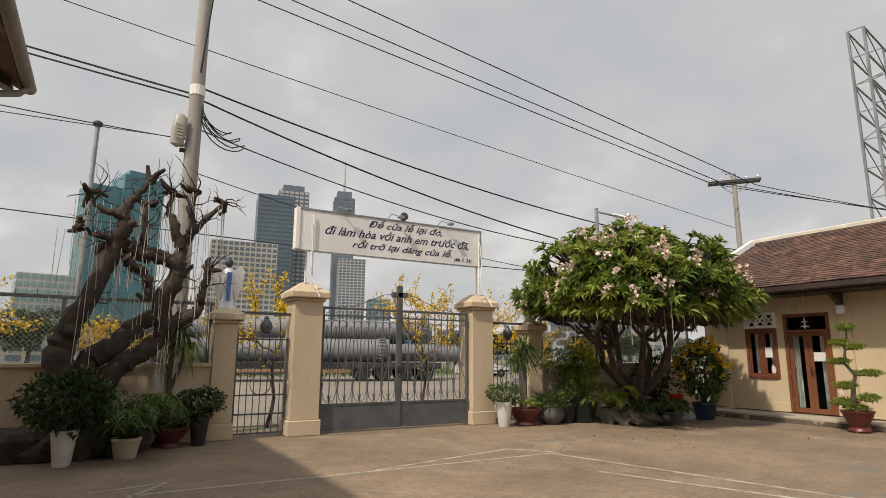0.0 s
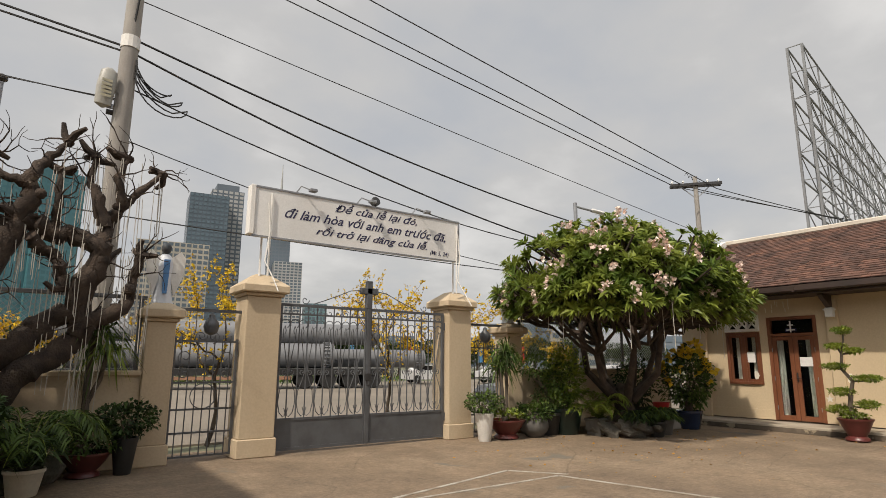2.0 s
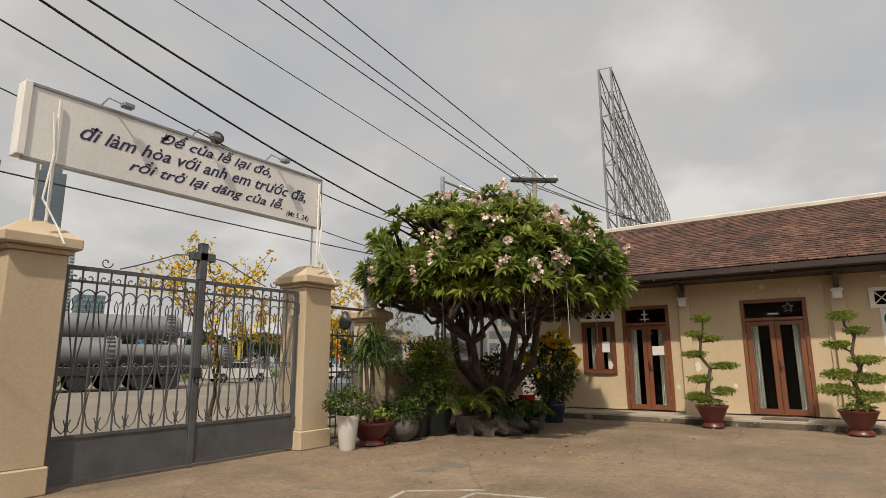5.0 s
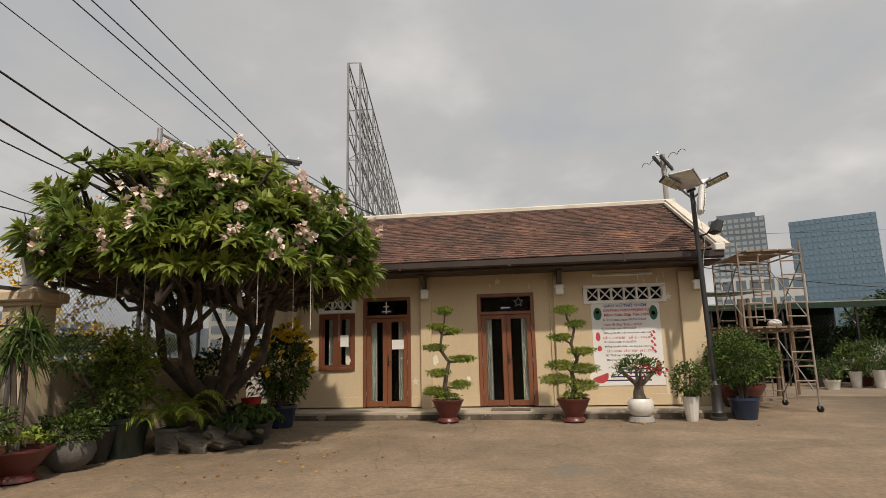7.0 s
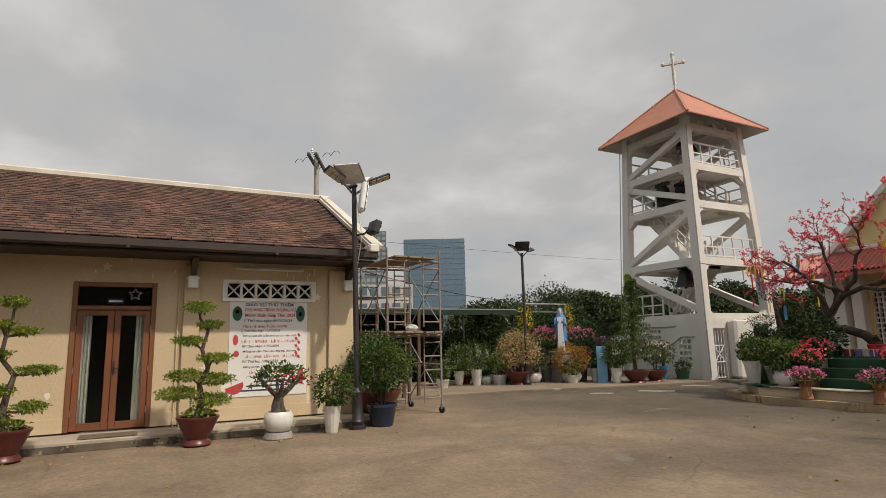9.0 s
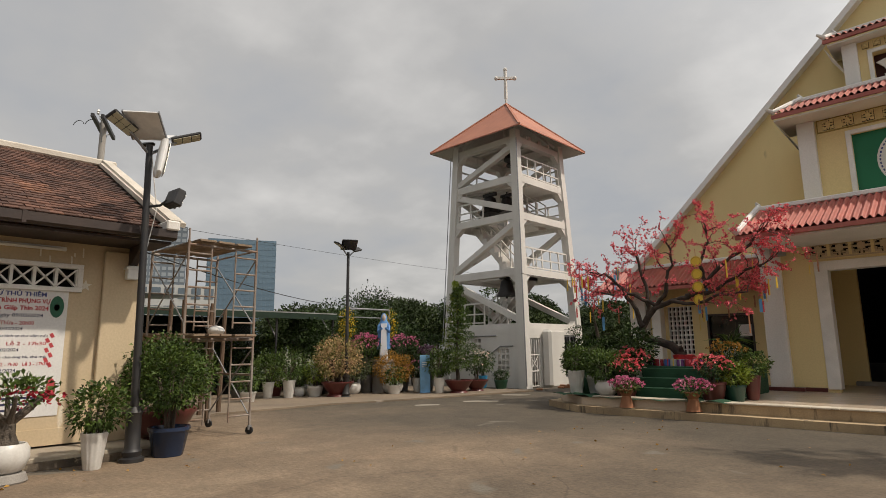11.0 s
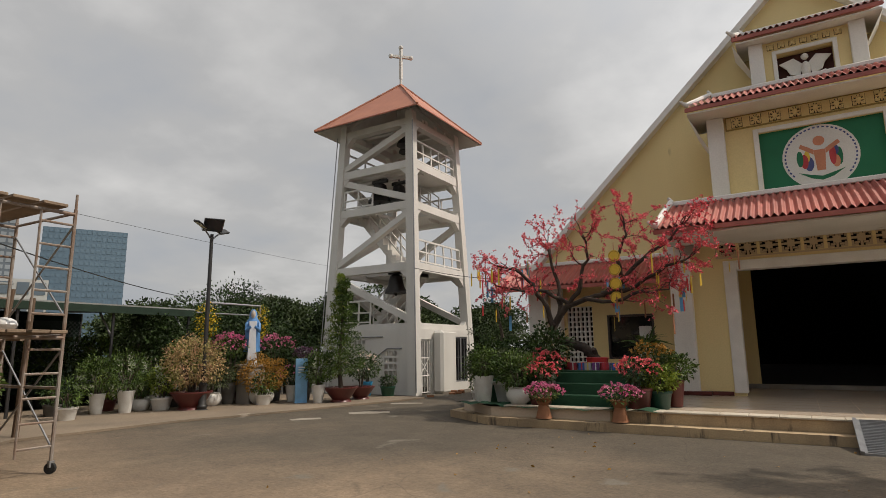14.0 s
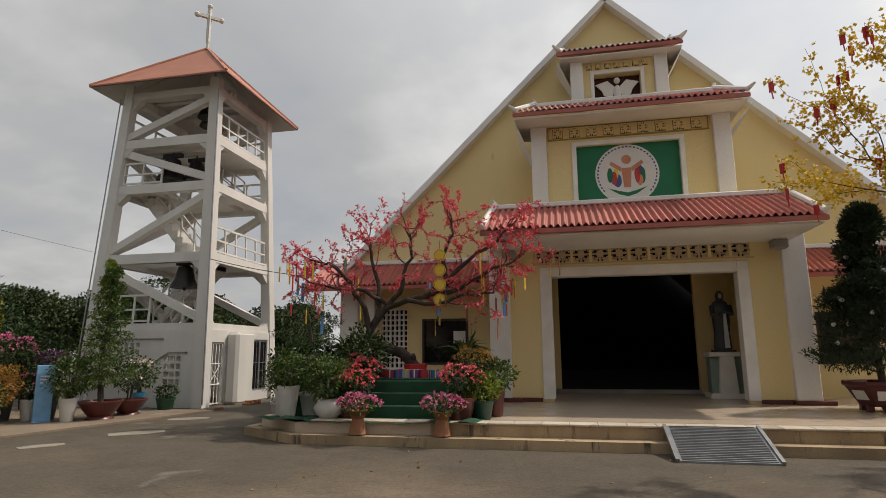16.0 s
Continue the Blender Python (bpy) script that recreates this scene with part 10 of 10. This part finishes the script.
# ---- far buildings ----
def tower_block(name, at, w, d, h, turn, wall, band, floors, bays, label, crown=0.0, balcony=False):
    t = thing(name, at, label, "building", "far buildings", turn=turn)
    part("wall", Geo().box(-w / 2, -d / 2, 0, w / 2, d / 2, h), wall, t)
    if crown:
        part("roof", Geo().box(-w * 0.35, -d * 0.35, h, w * 0.35, d * 0.35, h + crown), wall, t)
    fh = h / floors
    for face, span, depth in (("f", w, d), ("s", d, w)):
        for sgn in (-1, 1):
            bw = span / bays
            g = Geo()
            for i in range(floors):
                for j in range(bays):
                    u0, u1 = -span / 2 + bw * (j + 0.14), -span / 2 + bw * (j + 0.86)
                    z0, z1 = fh * (i + 0.25), fh * (i + 0.85)
                    o = sgn * (depth / 2 + 0.12)
                    v = [(u0, o, z0), (u1, o, z0), (u1, o, z1), (u0, o, z1)] if face == "f" else [(o, u0, z0), (o, u1, z0), (o, u1, z1), (o, u0, z1)]
                    g.add(v, [(0, 1, 2, 3)])
            tagged(part("window_grid", g, band, t), kind="stuff")
    return t


tower_block("glass_tower", (11, 412, 0), 24, 24, 113, 18, GLASS_TEAL, mat("teal_pane", (0.05, 0.15, 0.175), 0.15, (0.10, 0.23, 0.25), 0.03, 0.3, 0, tone=0.2), 34, 8, "tall teal glass office tower beyond the road", 4)
tower_block("glass_tower", (-9, 408, 0), 18, 22, 104, 18, GLASS_TEAL, bpy.data.materials["teal_pane"], 32, 6, "tall teal glass office tower beyond the road")
tower_block("office_block", (-27, 352, 0), 26, 20, 41, 10, FAR_PALE, mat("pale_teal_pane", (0.20, 0.30, 0.31), 0.2, None, 0.03, 0.3, 0), 11, 9, "pale glazed office block beyond the road")
tower_block("glass_tower", (119, 492, 0), 30, 28, 136, -8, mat("dark_blue_wall", (0.07, 0.095, 0.12), 0.35, None, 0.03, 0.4, 0), mat("dark_blue_pane", (0.10, 0.14, 0.17), 0.15, None, 0.03, 0.3, 0), 38, 9, "dark blue glass tower beyond the road")
tower_block("tower_under_works", (137, 505, 0), 26, 24, 146, -8, FAR_GREY, FAR_PALE, 40, 6, "grey tower with unfinished top floors", 6)
tower_block("apartment_block", (81, 418, 0), 44, 18, 80, -6, FAR_BEIGE, FAR_DARK, 22, 12, "beige apartment block with rows of windows")
tower_block("slender_tower", (217, 562, 0), 27, 27, 100, -15, FAR_PALE, FAR_DARK, 34, 7, "pale high-rise with stepped top")
sp = tower_block("spire_tower", (217, 590, 0), 22, 22, 172, -15, FAR_GREY, FAR_DARK, 46, 6, "slender tower with a needle spire", 8)
part("spire", Geo().cyl((0, 0, 176), (0, 0, 214), 1.6, 0.3, 8), FAR_PALE, sp)
tower_block("office_block", (204, 460, 0), 18, 16, 50, -15, mat("sea_glass_wall", (0.14, 0.24, 0.26), 0.3, None, 0.03, 0.4, 0), FAR_DARK, 14, 6, "low blue-green glass block")
tower_block("apartment_tower", (337, -113, 0), 27, 20, 69, 70, FAR_GREY, mat("pale_balcony", (0.26, 0.29, 0.32), 0.6, None, 0.03, 0.4, 0), 22, 9, "grey-blue apartment tower with balcony rows", 3)
tower_block("glass_slab", (322, -154, 0), 37, 16, 64.5, 63, GLASS_BLUE, mat("blue_pane", (0.115, 0.175, 0.23), 0.2, (0.10, 0.155, 0.21), 0.02, 0.3, 0), 20, 16, "blue glass slab building")
low_far = np.random.default_rng(301)
for k in range(26):
    a = radians(-20 + 118 * (k + 0.6 * low_far.random()) / 26)
    dist = 130 + 160 * low_far.random()
    tower_block("far_house", (dist * math.cos(a), dist * math.sin(a), 0), 14 + 10 * low_far.random(), 12, 7 + 11 * low_far.random(), math.degrees(a) + 90, (FAR_PALE, FAR_BEIGE, FAR_GREY)[k % 3], FAR_DARK, 4, 6, "low house beyond the road")
banner_poles = np.random.default_rng(302)
for k in range(14):
    x, y = 6 + 3.4 * k, 47 + 4 * banner_poles.random()
    t = thing("flag_banner", (x, y, -0.05), "upright coloured flag across the road", "flag", "flags across the road")
    part("pole", Geo().cyl((0, 0, 0), (0, 0, 3.6), 0.03, n=6), STEEL, t)
    part("cloth", Geo().prism([(0.03, 1.6), (0.6, 1.7), (0.55, 2.6), (0.62, 3.4), (0.03, 3.5)], "y", -0.01, 0.01), (RED, GOLD, BLUE_PAPER, CANVAS)[k % 4], t)


def far_tree(at, r, h, seed, label, group):
    t = thing("far_tree", at, label, "tree", group)
    rnd = np.random.default_rng(seed)
    part("trunk", Geo().tube([(0, 0, 0), (0.1, 0, h * 0.5), (0, 0, h * 0.8)], [0.18, 0.13, 0.06], 6), BARK, t)
    for k in range(8):
        a, f = k * 2.4 + rnd.random(), 0.25 + 0.45 * rnd.random()
        lump = r * (0.42 + 0.24 * rnd.random())
        c = (math.cos(a) * r * f, math.sin(a) * r * f, h * (0.50 + 0.42 * rnd.random()))
        tagged(bush(t, rnd, c, (lump, lump, lump * 0.70), 640, 0.24, 0.13, FAR_LEAF, "crown", shell=0.6, low=-0.5, up=0.1), kind="stuff")


ft = np.random.default_rng(310)
for k in range(34):
    a = radians(-66 + 36 * (k + 0.5 * ft.random()) / 34)
    dist = 34 + 22 * ft.random()
    far_tree((10 + dist * math.cos(a), 2 + dist * math.sin(a), -0.06), 1.8 + 1.4 * ft.random(), 1.7 + 2.6 * ft.random() ** 1.5 + 0.028 * dist, 320 + k, "leafy tree in the belt behind the garden", "tree belt")
for k in range(22):
    far_tree((-12 + 4.2 * k, 50 + 10 * ft.random(), -0.06), 2.4, 3.4 + 1.2 * ft.random(), 380 + k, "scrubby green tree across the road", "roadside trees")
grass = np.random.default_rng(400)
n = 5000
gp = np.c_[-40 + 110 * grass.random(n), 44.5 + 22 * grass.random(n) ** 1.5, np.full(n, -0.06)]
gl = leaf_mesh("roadside_grass", gp, np.c_[grass.normal(size=(n, 2)) * 0.4, np.ones(n)], 0.5, 0.12, LEAF, None, "rough green grass across the road", grass, 0.1)
tagged(gl, category="grass", kind="stuff")


# ---- clay tiles of the house roof, lowest courses as single pieces ----
def tile_mesh():
    g = Geo()
    w, l, t = 0.082, 0.235, 0.016
    g.add([(-0.005, -w, 0.012), (-0.005, w, 0.012), (l, w, 0.0), (l, -w, 0.0), (-0.012, -w * 0.6, 0.012 + t * 0.8), (-0.005, -w, 0.012 + t), (-0.005, w, 0.012 + t), (l, w, t), (l, -w, t), (-0.02, 0, 0.012 + t * 0.6)],
          [(0, 3, 2, 1), (5, 6, 7, 8), (0, 5, 8, 3), (1, 2, 7, 6), (2, 3, 8, 7), (0, 1, 6, 5), (0, 5, 4), (6, 1, 9)])
    return g


tilt = -math.degrees(slope)
roof_tiles = hpart("tile_field", Geo().box(EX + 0.02, 0.3, EZ - 0.028, EX + 0.06, 10.7, EZ - 0.02), ROOF, None, "weathered brown clay tiles in courses")
me0 = bpy.data.meshes.new("tile")
base = tile_mesh()
me0.from_pydata(base.v, [], base.f)
me0.materials.append(ROOF)
rt = np.random.default_rng(500)
rest = Geo()
courses = int(RL / 0.155)
per = int(10.3 / 0.172)
inv = house_inv
for i in range(courses):
    for j in range(per):
        y = 0.46 + (j + 0.5 * (i % 2)) * 0.172
        if y > 10.6:
            continue
        u = 0.02 + i * 0.155
        m = pose(EX, y, EZ, 0, tilt, 0) @ pose(u + rt.normal() * 0.006, rt.normal() * 0.003, 0.0 + 0.004 * rt.random(), rt.normal() * 1.2, rt.normal() * 0.8 + 2.0, rt.normal() * 1.6)
        if i < 5:
            ob = new("tile", me0)
            ob.parent = roof_tiles
            ob.matrix_basis = inv @ m
        else:
            rest.add([tuple(inv @ m @ Vector(v)) for v in base.v], base.f)
me1 = bpy.data.meshes.new("tiles")
me1.from_pydata(rest.v, [], rest.f)
me1.materials.append(ROOF)
up = new("tiles", me1)
up.parent = roof_tiles
tagged(up, kind="stuff")
